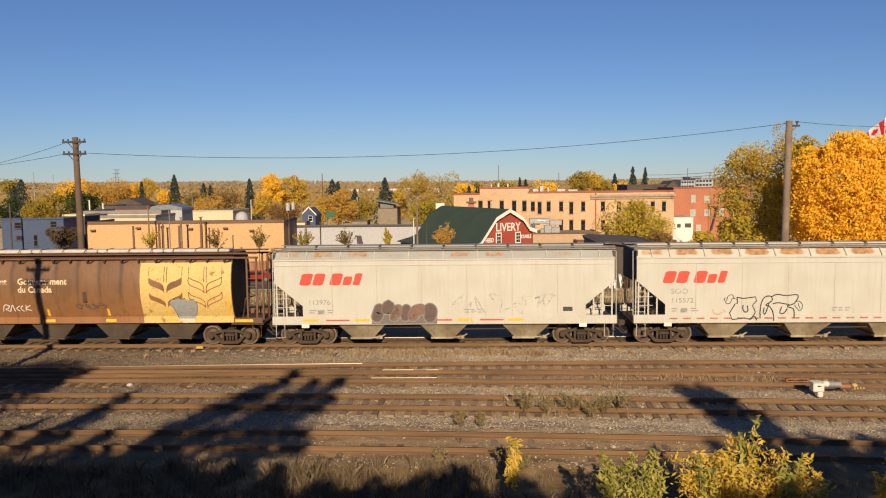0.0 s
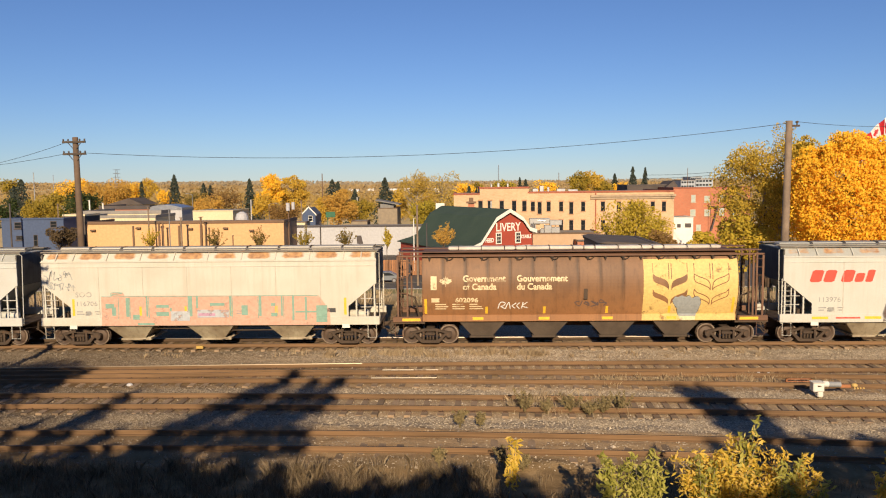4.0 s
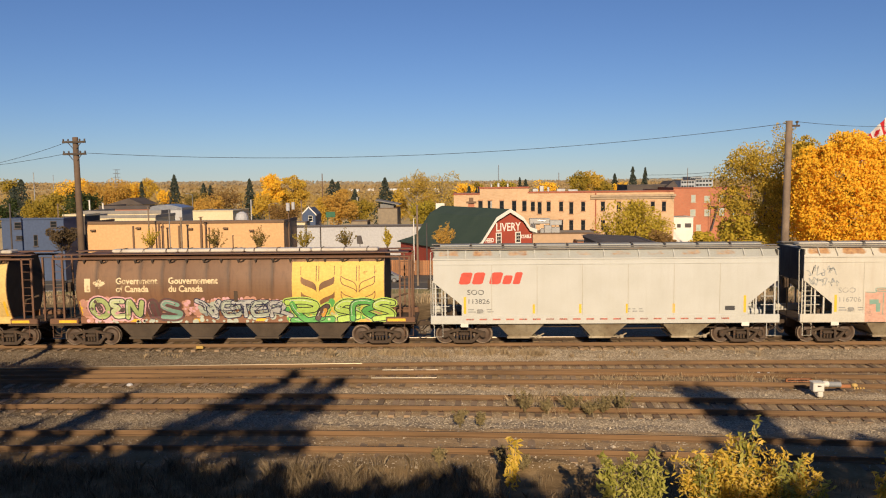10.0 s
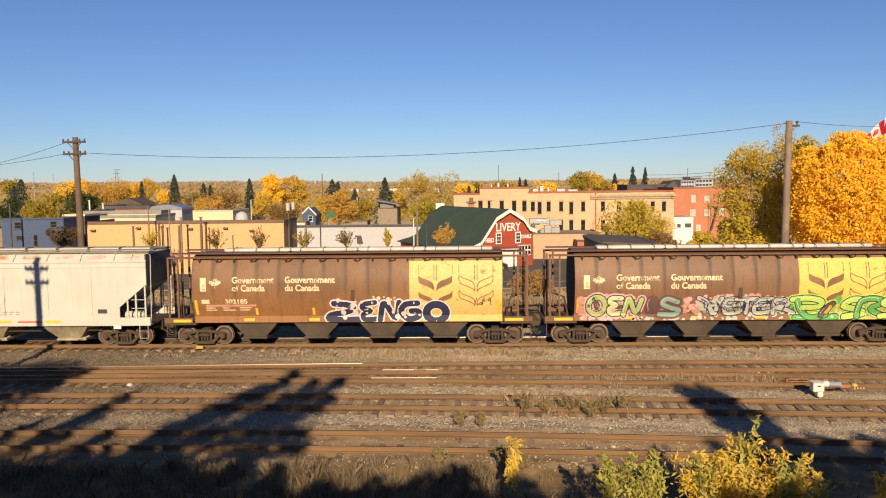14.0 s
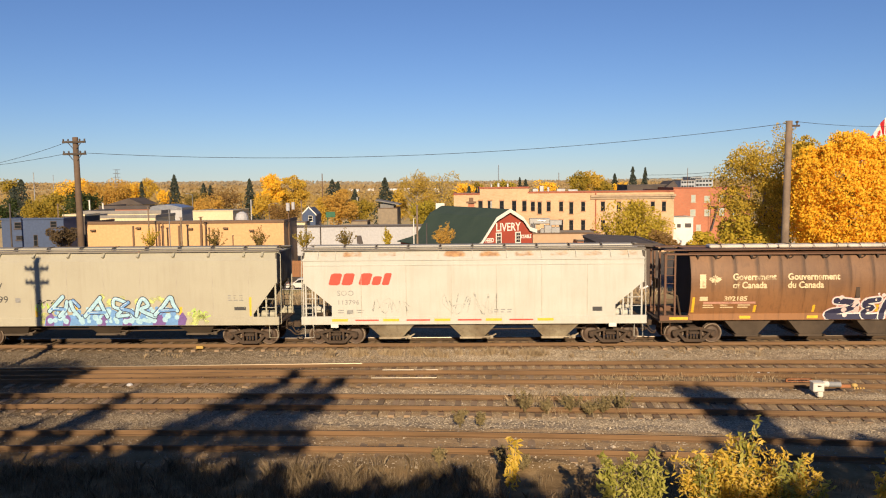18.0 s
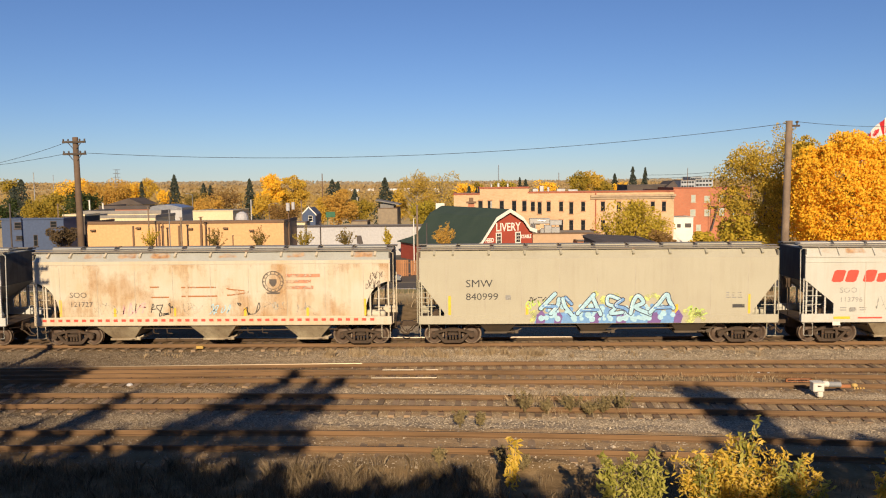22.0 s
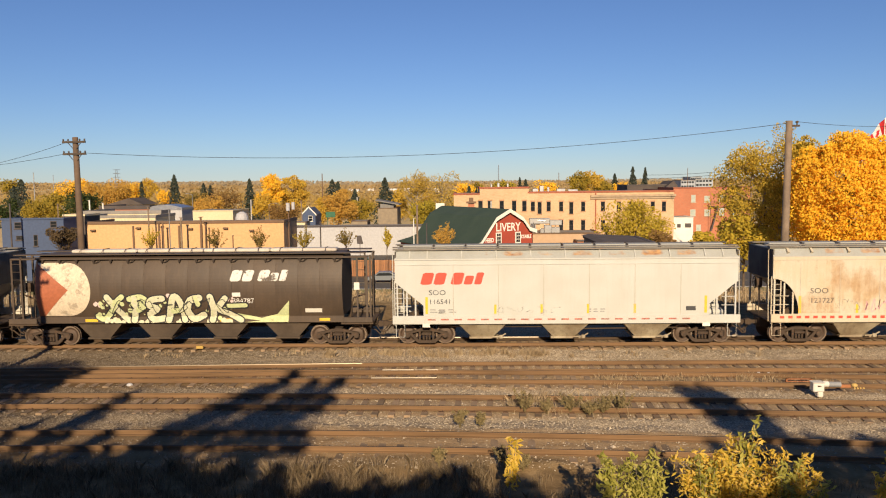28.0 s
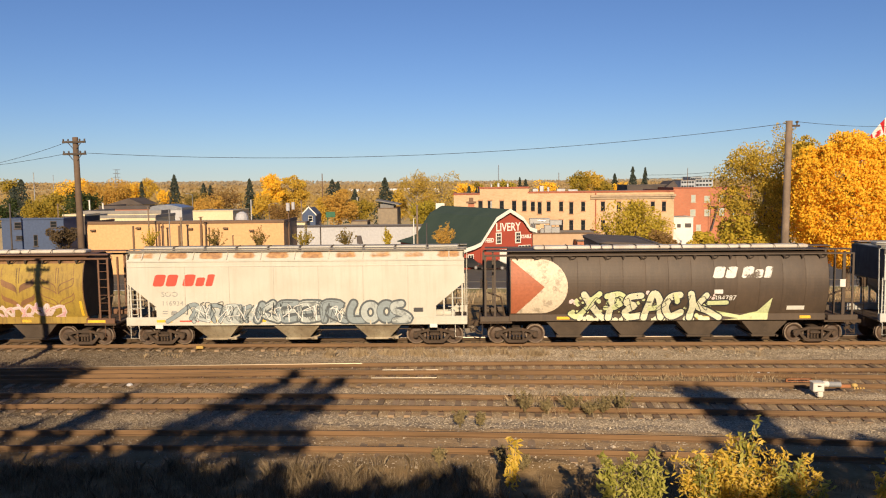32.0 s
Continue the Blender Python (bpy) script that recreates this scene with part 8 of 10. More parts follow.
drawn(car_c, bow_sill, 0, 0, 1.0, ([(4.62, -1.4), (4.5, -1.75), (4.3, -2.1), (4.42, -2.3), (4.58, -2.2), (4.62, -1.95)], [(4.6, -2.28), (4.74, -2.35), (4.82, -2.2), (4.86, -1.95)], [(4.9, -2.28), (5.06, -2.34), (5.08, -1.95)], [(5.2, -2.2), (5.4, -2.32), (5.6, -2.1), (5.55, -1.7), (5.4, -1.34)], [(4.7, -1.75), (4.9, -1.82), (5.1, -1.7)]), 0.03, S_BLACK)
drawn(car_c, bow, -7.3 + 14.6 - 11.9, 5.0, 1 / 111, ([(92, 360), (106, 326), (130, 330), (120, 345), (108, 348), (130, 362)], [(130, 362), (148, 326), (156, 362)], [(186, 330), (166, 346), (182, 358)], [(204, 328), (190, 344), (204, 362)], [(214, 360), (222, 326)], [(244, 326), (218, 346), (246, 356)]), 0.045, PAINT_WHITE)
scrawl(car_c, bow, -0.2, 1.2, 1.75, 2.2, 6, S_MAROON, 0.05, 4)

car_d = white_car(58.48, "white covered hopper with wide salmon block graffiti", "116706", "SOO", name_x=False, faded=True, sill="none", body=CREAM_A)
marking("graffiti_ground", flat([(-5.12, 1.08), (5.75, 1.08), (5.72, 1.75), (5.2, 2.47), (-4.0, 2.5), (-4.05, 2.64), (-4.6, 2.64), (-4.62, 2.47), (-5.12, 2.47)]), S_PALE, car_d, side_plain, 0.004, "wide salmon ground of block graffiti", False)
for k, (a, b, c, d) in enumerate(((-4.92, -4.5, 1.9, 2.12), (-4.62, -4.42, 1.55, 1.95), (-3.95, -3.78, 1.5, 2.4), (-3.62, -3.3, 1.36, 1.6), (-2.98, -2.9, 1.5, 2.46), (-2.5, -1.9, 1.92, 2.06), (-2.5, -1.9, 1.52, 1.72), (-1.86, -1.76, 1.74, 1.92), (-0.98, -0.78, 1.5, 2.45), (-0.6, -0.5, 1.9, 2.45), (0.05, 0.75, 2.0, 2.14),
        (0.98, 1.08, 1.5, 2.46), (1.55, 1.85, 1.55, 2.02), (2.38, 2.5, 1.5, 2.46), (2.95, 3.15, 1.98, 2.12), (2.95, 3.25, 1.48, 1.66), (3.42, 3.5, 1.5, 2.46), (3.95, 4.05, 1.3, 2.46), (4.55, 4.65, 1.3, 2.4), (4.1, 5.1, 1.66, 1.74), (5.08, 5.6, 1.2, 2.0), (-3.4, -2.6, 1.1, 1.2))):
    marking("graffiti", rect(a, b, c, d), S_TEAL, car_d, side_plain, 0.009 + 0.0003 * k, "teal gap between salmon graffiti blocks", False)
marking("graffiti_ground", rect(-0.55, 0.95, 1.45, 1.82), sp("grey_blue_wash", (0.44, 0.47, 0.50), 0.42, 0.2), car_d, side_plain, 0.018, "", False)
marking("graffiti_ground", rect(-0.5, 0.3, 1.52, 1.66), sp("violet_wash", (0.50, 0.30, 0.42), 0.45, 0.1), car_d, side_plain, 0.021, "", False)
marking("graffiti_ground", rect(-1.8, -0.9, 1.3, 1.75), sp("grey_blue_wash", (0.44, 0.47, 0.50), 0.42, 0.2), car_d, side_plain, 0.018, "", False)
drawn(car_d, side_plain, 0, 0, 1.0, ([(-5.1, -2.46), (-4.64, -2.46), (-4.62, -2.63), (-4.06, -2.63), (-4.0, -2.48), (5.18, -2.46)], [(-4.3, -2.4), (-4.3, -1.4)], [(-3.75, -2.4), (-3.75, -1.4)], [(-2.85, -1.45), (-2.85, -2.42)], [(1.12, -1.4), (1.12, -2.42)], [(2.34, -1.4), (2.34, -2.42)], [(3.55, -1.4), (3.55, -2.42)]), 0.035, S_TEAL, False)
scrawl(car_d, side_plain, -7.8, -6.5, 3.2, 3.75, 7, S_GREY, 0.035, 6, False)
scrawl(car_d, side_plain, -7.7, -6.3, 2.75, 3.2, 27, S_GREY, 0.035, 7, False)

white_car(41.46, "clean white covered hopper with black number and yellow strips", "113826", "SOO", roof=GREY_ROOF, body=COOL_WHITE)

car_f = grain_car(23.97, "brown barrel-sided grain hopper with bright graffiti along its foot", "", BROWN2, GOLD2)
cloud(car_f, bow_sill, ((-7.1, -6.7, 1.25, 2.2), (-6.4, -5.3, 1.3, 2.35), (-2.3, -1.5, 1.5, 2.2), (-1.6, 2.4, 2.1, 2.3), (-4.0, -2.8, 1.3, 2.2), (6.3, 7.0, 1.3, 2.2)), S_SALMON, 1, 0.005, True, (0.1, 0.34), 22)
cloud(car_f, bow_sill, ((-2.2, -1.6, 1.5, 2.2), (-1.6, 2.6, 2.16, 2.34), (-7.0, -4.2, 1.2, 1.4)), S_PINK, 2, 0.012, True, (0.06, 0.2), 18)
cloud(car_f, bow_sill, ((-5.5, -4.4, 2.2, 2.36),), S_ORANGE, 3, 0.012, True, (0.06, 0.18), 14)
cloud(car_f, bow_sill, ((-6.6, -2.2, 1.14, 1.3), (-2.0, 2.4, 1.14, 1.4)), S_ASHY, 4, 0.012, True, (0.1, 0.26), 22)
cloud(car_f, bow_sill, ((-1.5, 2.5, 1.4, 2.15),), S_ASHY, 5, 0.014, True, (0.14, 0.34), 70)
cloud(car_f, bow_sill, ((-1.4, 2.4, 1.5, 2.1),), S_GREY, 15, 0.018, True, (0.06, 0.2), 40)
cloud(car_f, bow_sill, ((2.6, 6.9, 1.2, 2.2),), S_GREEN, 16, 0.014, True, (0.14, 0.36), 70)
cloud(car_f, bow_sill, ((2.6, 6.9, 1.2, 1.5), (4.6, 6.8, 1.5, 2.1)), S_GLOW, 17, 0.032, True, (0.06, 0.18), 24)
cloud(car_f, bow_sill, ((-6.7, -4.3, 1.4, 2.2),), S_MAROON, 18, 0.014, True, (0.14, 0.36), 36)
cloud(car_f, bow_sill, ((-6.5, -4.4, 1.4, 2.1),), S_PINK, 19, 0.019, True, (0.06, 0.16), 26)
U_F, O_F, Z_F = 1 / 103.8, -7.86, 4.81
mural(car_f, bow_sill, O_F, Z_F, U_F, [
    [(24, 1, ring_pts(165, 305, 40, 44)[::1])], [(22, 0, [(282, 268), (236, 268), (228, 288), (258, 302), (226, 322), (238, 346), (284, 344)])],
    [(22, 1, [(296, 352), (312, 272), (326, 282), (354, 342), (378, 274)])]], [S_GLOW, sp("olive_lime_spray", (0.42, 0.50, 0.20))], S_BLACK, S_PINK, 0.05, 0.07, True, "olive and lime graffiti edged in black", 0.02, PAINT_WHITE)
mural(car_f, bow_sill, O_F, Z_F, U_F, [[(18, 0, [(420, 345), (412, 290), (440, 275), (452, 345)])], [(22, 1, [(552, 288), (500, 272), (478, 296), (520, 318), (562, 330), (540, 352), (470, 350)])]], [S_MAROON, S_TEAL], sp("plum_spray", (0.16, 0.05, 0.06)), S_MAROON, 0.05, 0.05, True, "maroon and pale green graffiti", 0.02, S_PINK)
mural(car_f, bow_sill, O_F, Z_F, U_F, [
    [(20, 0, [(650, 268), (690, 290), (722, 345)]), (16, 1, [(690, 310), (745, 302)]), (20, 0, [(760, 272), (745, 300), (735, 348)])],
    [(18, 1, [(840, 275), (780, 282), (784, 345), (850, 342)]), (14, 0, [(785, 312), (830, 308)])],
    [(18, 0, [(830, 278), (930, 274)]), (20, 0, [(880, 285), (884, 345)])],
    [(18, 1, [(1000, 276), (930, 284), (926, 344), (1000, 340)]), (14, 0, [(930, 310), (985, 306)])],
    [(18, 0, [(1012, 348), (1010, 285), (1060, 282), (1076, 306), (1022, 318), (1070, 330), (1110, 348)])]],
    [S_SILVER, S_ASHY], S_NAVY, None, 0.045, 0.0, True, "silver angular graffiti on a salmon cloud", 0.028, S_NAVY)
scrawl(car_f, bow, -1.5, 2.4, 1.5, 2.15, 64, S_NAVY, 0.03, 12, True, 0.046)
mural(car_f, bow_sill, O_F, Z_F, U_F, [
    [(30, 1, [(1120, 372), (1200, 380), (1310, 368)])],
    [(26, 0, [(1095, 278), (1170, 272), (1232, 288), (1222, 316), (1150, 320)]), (26, 1, [(1120, 285), (1140, 330), (1190, 372), (1262, 356)])],
    [(22, 2, [(1240, 360), (1262, 320), (1290, 300)]), (18, 3, [(1266, 345), (1280, 318)])],
    [(28, 0, [(1440, 284), (1380, 280), (1340, 312), (1400, 330), (1440, 350), (1350, 368)])],
    [(24, 1, [(1412, 366), (1420, 290), (1480, 276), (1530, 296), (1470, 326), (1530, 362)])],
    [(24, 0, [(1612, 284), (1560, 276), (1524, 300), (1590, 326), (1600, 352), (1520, 366)])]],
    [S_LIME, S_GREEN, S_MAROON, S_ORANGE], S_BLACK, S_LIME, 0.045, 0.05, True, "green and lime rounded graffiti", 0.036, PAINT_WHITE)

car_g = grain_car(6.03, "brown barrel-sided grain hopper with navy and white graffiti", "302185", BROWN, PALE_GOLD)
cloud(car_g, bow_sill, ((1.2, 2.5, 2.1, 2.42),), S_PINKPALE, 7, 0.005, True, (0.06, 0.2), 16)
cloud(car_g, bow_sill, ((-0.6, 4.0, 1.3, 2.2),), S_PINKPALE, 11, 0.0055, True, (0.1, 0.26), 46)
mural(car_g, bow_sill, -8.34, 4.79, 1 / 91.2, [
    [(26, 0, [(704, 250), (770, 258), (786, 272), (752, 290), (690, 302), (686, 322), (812, 322)])],
    [(22, 0, [(880, 246), (832, 254), (826, 272), (860, 284), (828, 300), (834, 322), (886, 320)])],
    [(24, 0, [(900, 326), (914, 254), (932, 262), (966, 318), (984, 246)])],
    [(26, 0, [(1062, 250), (1010, 256), (992, 290), (1020, 320), (1064, 312), (1066, 288), (1036, 286)])],
    [(34, 0, ring_pts(1142, 294, 42, 38))]],
    [S_NAVY], PAINT_WHITE, S_PINK, 0.05, 0.03, True, "navy rounded graffiti edged in white and pink", 0.008)
stripes(car_g, (1.16, 3.85), 1.5, 1.85, 0.12)
marking("painted_bar", rect(-6.7, -4.3, 1.93, 2.03), S_SALMON, car_g, bow, 0.005)
scrawl(car_g, bow, 6.0, 6.9, 1.9, 2.3, 8, S_BLACK, 0.035, 3)

car_h = white_car(-11.34, "white covered hopper with faint green scribbles", "113796", "SOO", faded=True, yellow_posts=False, roof=FAINT_ROOF, sill="mixed")
scrawl(car_h, side_plain, -1.4, 1.3, 1.5, 2.6, 9, F_GREY, 0.06, 6, False)
scrawl(car_h, side_plain, -4.9, -3.0, 1.6, 2.3, 10, F_GREY, 0.03, 6, False)

car_i = cut_hopper("beige covered hopper with blue and violet graffiti", -28.74, BEIGE, BEIGE, 8.25, 6.72, (-4.6, -0.1, 4.3), BAY_GREY, 1.15, (-7.0, -5.2, -3.5, -1.75, 0.0, 1.75, 3.5, 5.2, 6.9), 0.0, 8.3, "smooth", cut_h=(1.6, 3.05))
car_i["bowed"], car_i["paint"] = 0, BEIGE.name
reporting(car_i, -6.1, 2.20, "SMW", "840999", 0.345, sp("black_stencil", (0.035, 0.035, 0.04), 0.25))
marking("lettering_panel", rect(-4.25, -4.0, 2.2, 2.42), PAINT_GREY, car_i, side_plain, 0.004)
stripes(car_i, (-6.85, 6.95), 1.5, 2.4, 0.13, PAINT_YELLOW)
stripes(car_i, (-3.25, -1.35, 1.85, 3.65), 1.5, 1.95, 0.13)
S_ICE, S_MIST = sp("ice_blue_spray", (0.66, 0.78, 0.80)), sp("lime_mist", (0.58, 0.64, 0.22), 0.48, 0.1)
mist = Geo()
rm = random.Random(5)
for k in range(46):
    h_ = blobs([(rm.choice((rm.uniform(-3.2, -2.3), rm.uniform(4.0, 4.9), rm.uniform(-0.5, 3.4))), rm.uniform(1.2, 1.6))], rm.uniform(0.15, 0.4), 0.0001 * k)
    lift_ = 0.9 if -2.2 < h_.v[0][0] < 3.9 else 0.0
    mist.add([(x, y, z + lift_) for x, y, z in h_.v], h_.f)
tagged(marking("graffiti", mist, S_MIST, car_i, side_plain, 0.0045, "lime spray mist round the graffiti", False), kind="stuff")
marking("graffiti_ground", flat([(-2.9, 1.09), (3.86, 1.09), (3.8, 1.5), (3.2, 1.62), (1.2, 1.55), (-0.6, 1.66), (-2.8, 1.52)]), S_BLUE, car_i, side_plain, 0.0125, "blue painted foot of the graffiti", False)
for k, (a, b) in enumerate(((-2.85, -2.45), (-2.0, -1.7), (-0.35, 0.05), (0.85, 1.3), (2.3, 2.9), (3.5, 3.84))):
    marking("graffiti", flat([(a, 1.09), (b, 1.09), (b + 0.1, 1.4), (b - 0.1, 1.72), (a + 0.05, 1.5)]), S_VIOLET, car_i, side_plain, 0.016 + 0.0004 * k, "violet shaded side of the graffiti", False)
cloud(car_i, side_plain, ((-2.7, 3.6, 1.25, 1.5), (-2.4, 3.4, 1.5, 1.9)), S_SKY, 6, 0.02, False, (0.1, 0.3), 40)
cloud(car_i, side_plain, ((-2.5, 3.4, 1.5, 1.9),), S_BLUE, 61, 0.014, False, (0.1, 0.3), 40)
mural(car_i, side_plain, -8.55, 4.98, 1 / 93.8, [
    [(16, 0, [(556, 300), (585, 270), (618, 236)]), (13, 1, [(566, 288), (625, 292)]), (16, 0, [(600, 322), (628, 290), (636, 258)])],
    [(16, 0, [(652, 258), (662, 290), (690, 326)]), (12, 1, [(664, 252), (690, 280)])],
    [(16, 0, [(716, 322), (752, 280), (786, 240)]), (16, 0, [(780, 248), (798, 290), (816, 326)]), (12, 1, [(730, 308), (806, 306)])],
    [(14, 0, [(900, 262), (852, 246), (846, 280), (880, 296), (858, 322), (910, 318)])],
    [(13, 1, [(912, 262), (880, 288), (920, 300), (940, 320)])],
    [(16, 0, [(946, 322), (958, 270), (978, 246), (1000, 276), (966, 296), (1030, 326)])],
    [(16, 0, [(1030, 318), (1066, 280), (1100, 240), (1112, 270), (1130, 300)]), (12, 1, [(1050, 300), (1120, 296)])]],
    [S_SKY, S_BLUE], S_NAVY, None, 0.035, 0.0, False, "ice blue pointed graffiti edged in navy", 0.026, S_ICE)
scrawl(car_i, side_plain, -3.3, -2.5, 1.7, 2.2, 12, S_LIME, 0.06, 3, False)
scrawl(car_i, side_plain, -3.2, -2.4, 2.1, 2.35, 13, S_BLACK, 0.03, 4, False)
scrawl(car_i, side_plain, 4.1, 5.0, 1.3, 1.9, 14, S_LIME, 0.06, 3, False)
small_print(car_i, 5.9, 2.45, 3, 0.8, PAINT_GREY, 4)
marking("lettering_panel", rect(6.2, 6.75, 1.78, 1.94), PAINT_DARK, car_i, side_plain, 0.004)

car_j = cut_hopper("cream covered hopper stained with orange rust and round crest", -46.8, RUSTY_WHITE, GREY_ROOF, 8.45, 6.95, (-4.5, 0.0, 4.5), BAY_CREAM, 1.2, (-7.2, -5.4, -3.6, -1.8, 0.0, 1.8, 3.6, 5.4, 7.2), 0.0, 8.5, "round", cut_h=(1.75, 3.1))
car_j["bowed"], car_j["paint"] = 0, RUSTY_WHITE.name
reporting(car_j, -6.75, 1.98, "SOO", "121727", 0.25)
CREST_INK = sp("faded_crest_ink", (0.10, 0.085, 0.075), 0.46, 0.2)
crest_at = lambda q: [(2.95 + q * a, 3.12 + q * b) for a, b in ring_pts(0, 0, 1, 1)]
marking("crest", band(crest_at(0.49), 0.05, 0.0), CREST_INK, car_j, side_plain, 0.004, "thin dark ring of a round crest", False)
marking("crest", band(crest_at(0.36), 0.03, 0.0), CREST_INK, car_j, side_plain, 0.004, "", False)
marking("crest", flat([(2.78, 3.24), (3.12, 3.24), (3.12, 3.05), (3.05, 2.94), (2.95, 2.88), (2.85, 2.94), (2.78, 3.05)]), CREST_INK, car_j, side_plain, 0.004, "", False)
for k in range(14):
    a = 2 * math.pi * k / 14
    marking("crest", band([(2.95 + q * math.cos(a), 3.12 + q * math.sin(a)) for q in (0.39, 0.455)], 0.055, 0.0), CREST_INK, car_j, side_plain, 0.004, "", False)
marking("crest", flat([(2.66, 2.54), (3.24, 2.54), (3.28, 2.62), (2.62, 2.62)]), CREST_INK, car_j, side_plain, 0.004, "", False)
for k, wd in enumerate((1.62, 1.2, 1.3)):
    marking("painted_bar", rect(3.55, 3.55 + wd, 3.32 - k * 0.28, 3.48 - k * 0.28), sp("faded_orange_red", (0.60, 0.26, 0.15), 0.47, 0.15), car_j, side_plain, 0.004, "", False)
RUST_BLOOM = bloom_mat("rust_bloom", (0.52, 0.27, 0.085))
marking("rust_stain", rect(-8.38, 8.38, 3.12, 3.945), RUST_BLOOM, car_j, side_plain, 0.0025, "soft orange rust stains", False)
marking("rust_stain", rect(-7.2, 7.2, 1.5, 3.12), RUST_BLOOM, car_j, side_plain, 0.0025, "soft orange rust stains", False)
RUST_EDGE = sp("rust_line", (0.40, 0.16, 0.05), 0.45, 0.0)
for a, b, z in ((-1.1, 0.25, 2.84), (-1.1, 0.3, 2.42), (-1.4, -1.2, 2.84), (-1.4, -1.2, 2.42), (-2.9, -2.4, 2.86), (-2.9, -2.0, 2.38)):
    marking("rust_line", rect(a, b, z, z + 0.07), RUST_EDGE, car_j, side_plain, 0.004, "", False)
marking("rust_line", ribbon(curve_pts([(0.75, 2.82), (1.0, 2.76), (1.8, 2.66), (1.1, 2.52), (0.75, 2.5)]), 0.06), RUST_EDGE, car_j, side_plain, 0.004, "", False)
sill_marks(car_j, dashes(-8.1, 7.9, 0.38, 0.2), 1.26, 1.38, PAINT_RED, label="red reflective dash")
stripes(car_j, (-7.2, 7.25), 1.5, 2.3, 0.12)
stripes(car_j, (-4.6, -1.75, 1.6, 4.55), 1.5, 1.9, 0.12)
for k, mt in enumerate((F_GREY, S_PINK, S_BLACK, F_GREY, S_SKY, S_BLACK, F_GREY, F_GREY)):
    scrawl(car_j, side_plain, -5.6 + k * 1.35, -4.5 + k * 1.35, 1.55, 2.15, 30 + k, mt, 0.04, 4, False)
scrawl(car_j, side_plain, 7.3, 8.0, 2.75, 3.25, 44, S_MAROON, 0.028, 6, False)
scrawl(car_j, side_plain, 7.5, 8.1, 3.2, 3.6, 45, S_MAROON, 0.028, 5, False)

car_k = white_car(-64.74, "clean white covered hopper with grey roof", "116541", "SOO", roof=GREY_ROOF, faded=False, body=COOL_WHITE)
scrawl(car_k, side_plain, -3.2, -0.3, 1.55, 1.9, 50, F_GREY, 0.04, 7, False)

car_l = barrel_hopper("black barrel-sided hopper with white disc and green graffiti", -82.44, BLACK_CAR, BLACK_CAR, HATCH_PALE)
car_l["bowed"], car_l["paint"] = 1, BLACK_CAR.name
disc = [(-7.2, 1.5), (-5.9, 1.5)] + [(-5.85 + 1.22 * math.cos(a), 2.78 + 1.28 * math.sin(a)) for a in [math.pi * (k / 18 - 0.5) for k in range(1, 18)]] + [(-5.9, 4.06), (-7.2, 4.06)]
marking("painted_disc", flat([(a, max(b, 1.5)) for a, b in disc]), sp("worn_white_disc", (0.72, 0.61, 0.46), 0.42, 0.62), car_l, bow, 0.004, "worn white half disc")
marking("painted_wedge", flat([(-7.25, 1.5), (-7.0, 1.5), (-5.7, 2.78), (-7.25, 4.06)]), sp("brick_red_wedge", (0.42, 0.13, 0.06), 0.2, 0.7), car_l, bow, 0.009, "brick red triangle")
brand_blocks(car_l, 2.0, 3.15, 0.52, sp("worn_white_name", (0.72, 0.70, 0.66), 0.45, 0.0), 1.0)
marking("lettering_bar", rect(2.1, 2.5, 2.42, 2.62), PAINT_WHITE, car_l, bow, 0.004)
marking("lettering", letters("384787", 2.1, 2.1, 0.24, 1.0), PAINT_WHITE, car_l, bow, 0.004)
S_CREAM2 = sp("cream_spray", (0.66, 0.66, 0.48), 0.25, 0.7)
cloud(car_l, bow_sill, ((-4.2, 1.9, 1.16, 1.3),), S_CREAM2, 8, 0.005, True, (0.12, 0.3), 50)
cloud(car_l, bow_sill, ((-2.6, -2.2, 2.35, 2.5), (-1.0, -0.5, 2.4, 2.56), (1.4, 2.1, 2.2, 2.35), (-4.5, -4.2, 2.0, 2.2)), S_PINKPALE, 9, 0.005, True, (0.08, 0.22), 9)
cloud(car_l, bow_sill, ((-4.4, 2.0, 1.3, 2.35),), S_GLOW, 12, 0.0065, True, (0.06, 0.24), 46)
marking("graffiti", flat([(2.1, 1.62), (2.4, 1.36), (3.34, 1.22), (2.6, 1.15), (4.66, 1.15), (4.78, 2.22), (4.17, 1.55), (3.4, 1.36), (2.7, 1.5)][::-1]), S_GLOW, car_l, bow_sill, 0.006, "pale green sprayed tail")
mural(car_l, bow_sill, -8.364, 4.88, 1 / 84.6, [
    [(21, 1, [(330, 288), (356, 300), (388, 270), (412, 232), (440, 206)]), (25, 0, [(380, 208), (404, 244), (440, 290), (458, 306)])],
    [(25, 0, [(478, 306), (486, 262), (488, 214)]), (23, 1, [(470, 216), (516, 208), (538, 232), (500, 262)])],
    [(25, 0, [(602, 214), (560, 220), (548, 244), (578, 256), (544, 280), (560, 302), (606, 296)])],
    [(25, 0, [(618, 306), (632, 256), (650, 206), (674, 230), (684, 304)]), (21, 1, [(640, 268), (690, 262)])],
    [(27, 0, [(752, 212), (716, 222), (700, 262), (722, 300), (762, 284)]), (19, 1, [(745, 240), (738, 212)])],
    [(25, 0, [(796, 306), (806, 258), (796, 208)]), (23, 0, [(856, 214), (826, 258), (868, 280), (912, 306)]), (17, 1, [(866, 246), (936, 244)])]],
    [S_CREAM2, S_GLOW], S_BLACK, None, 0.06, 0.0, True, "pale green rounded graffiti with black edges", 0.012, S_GLOW)
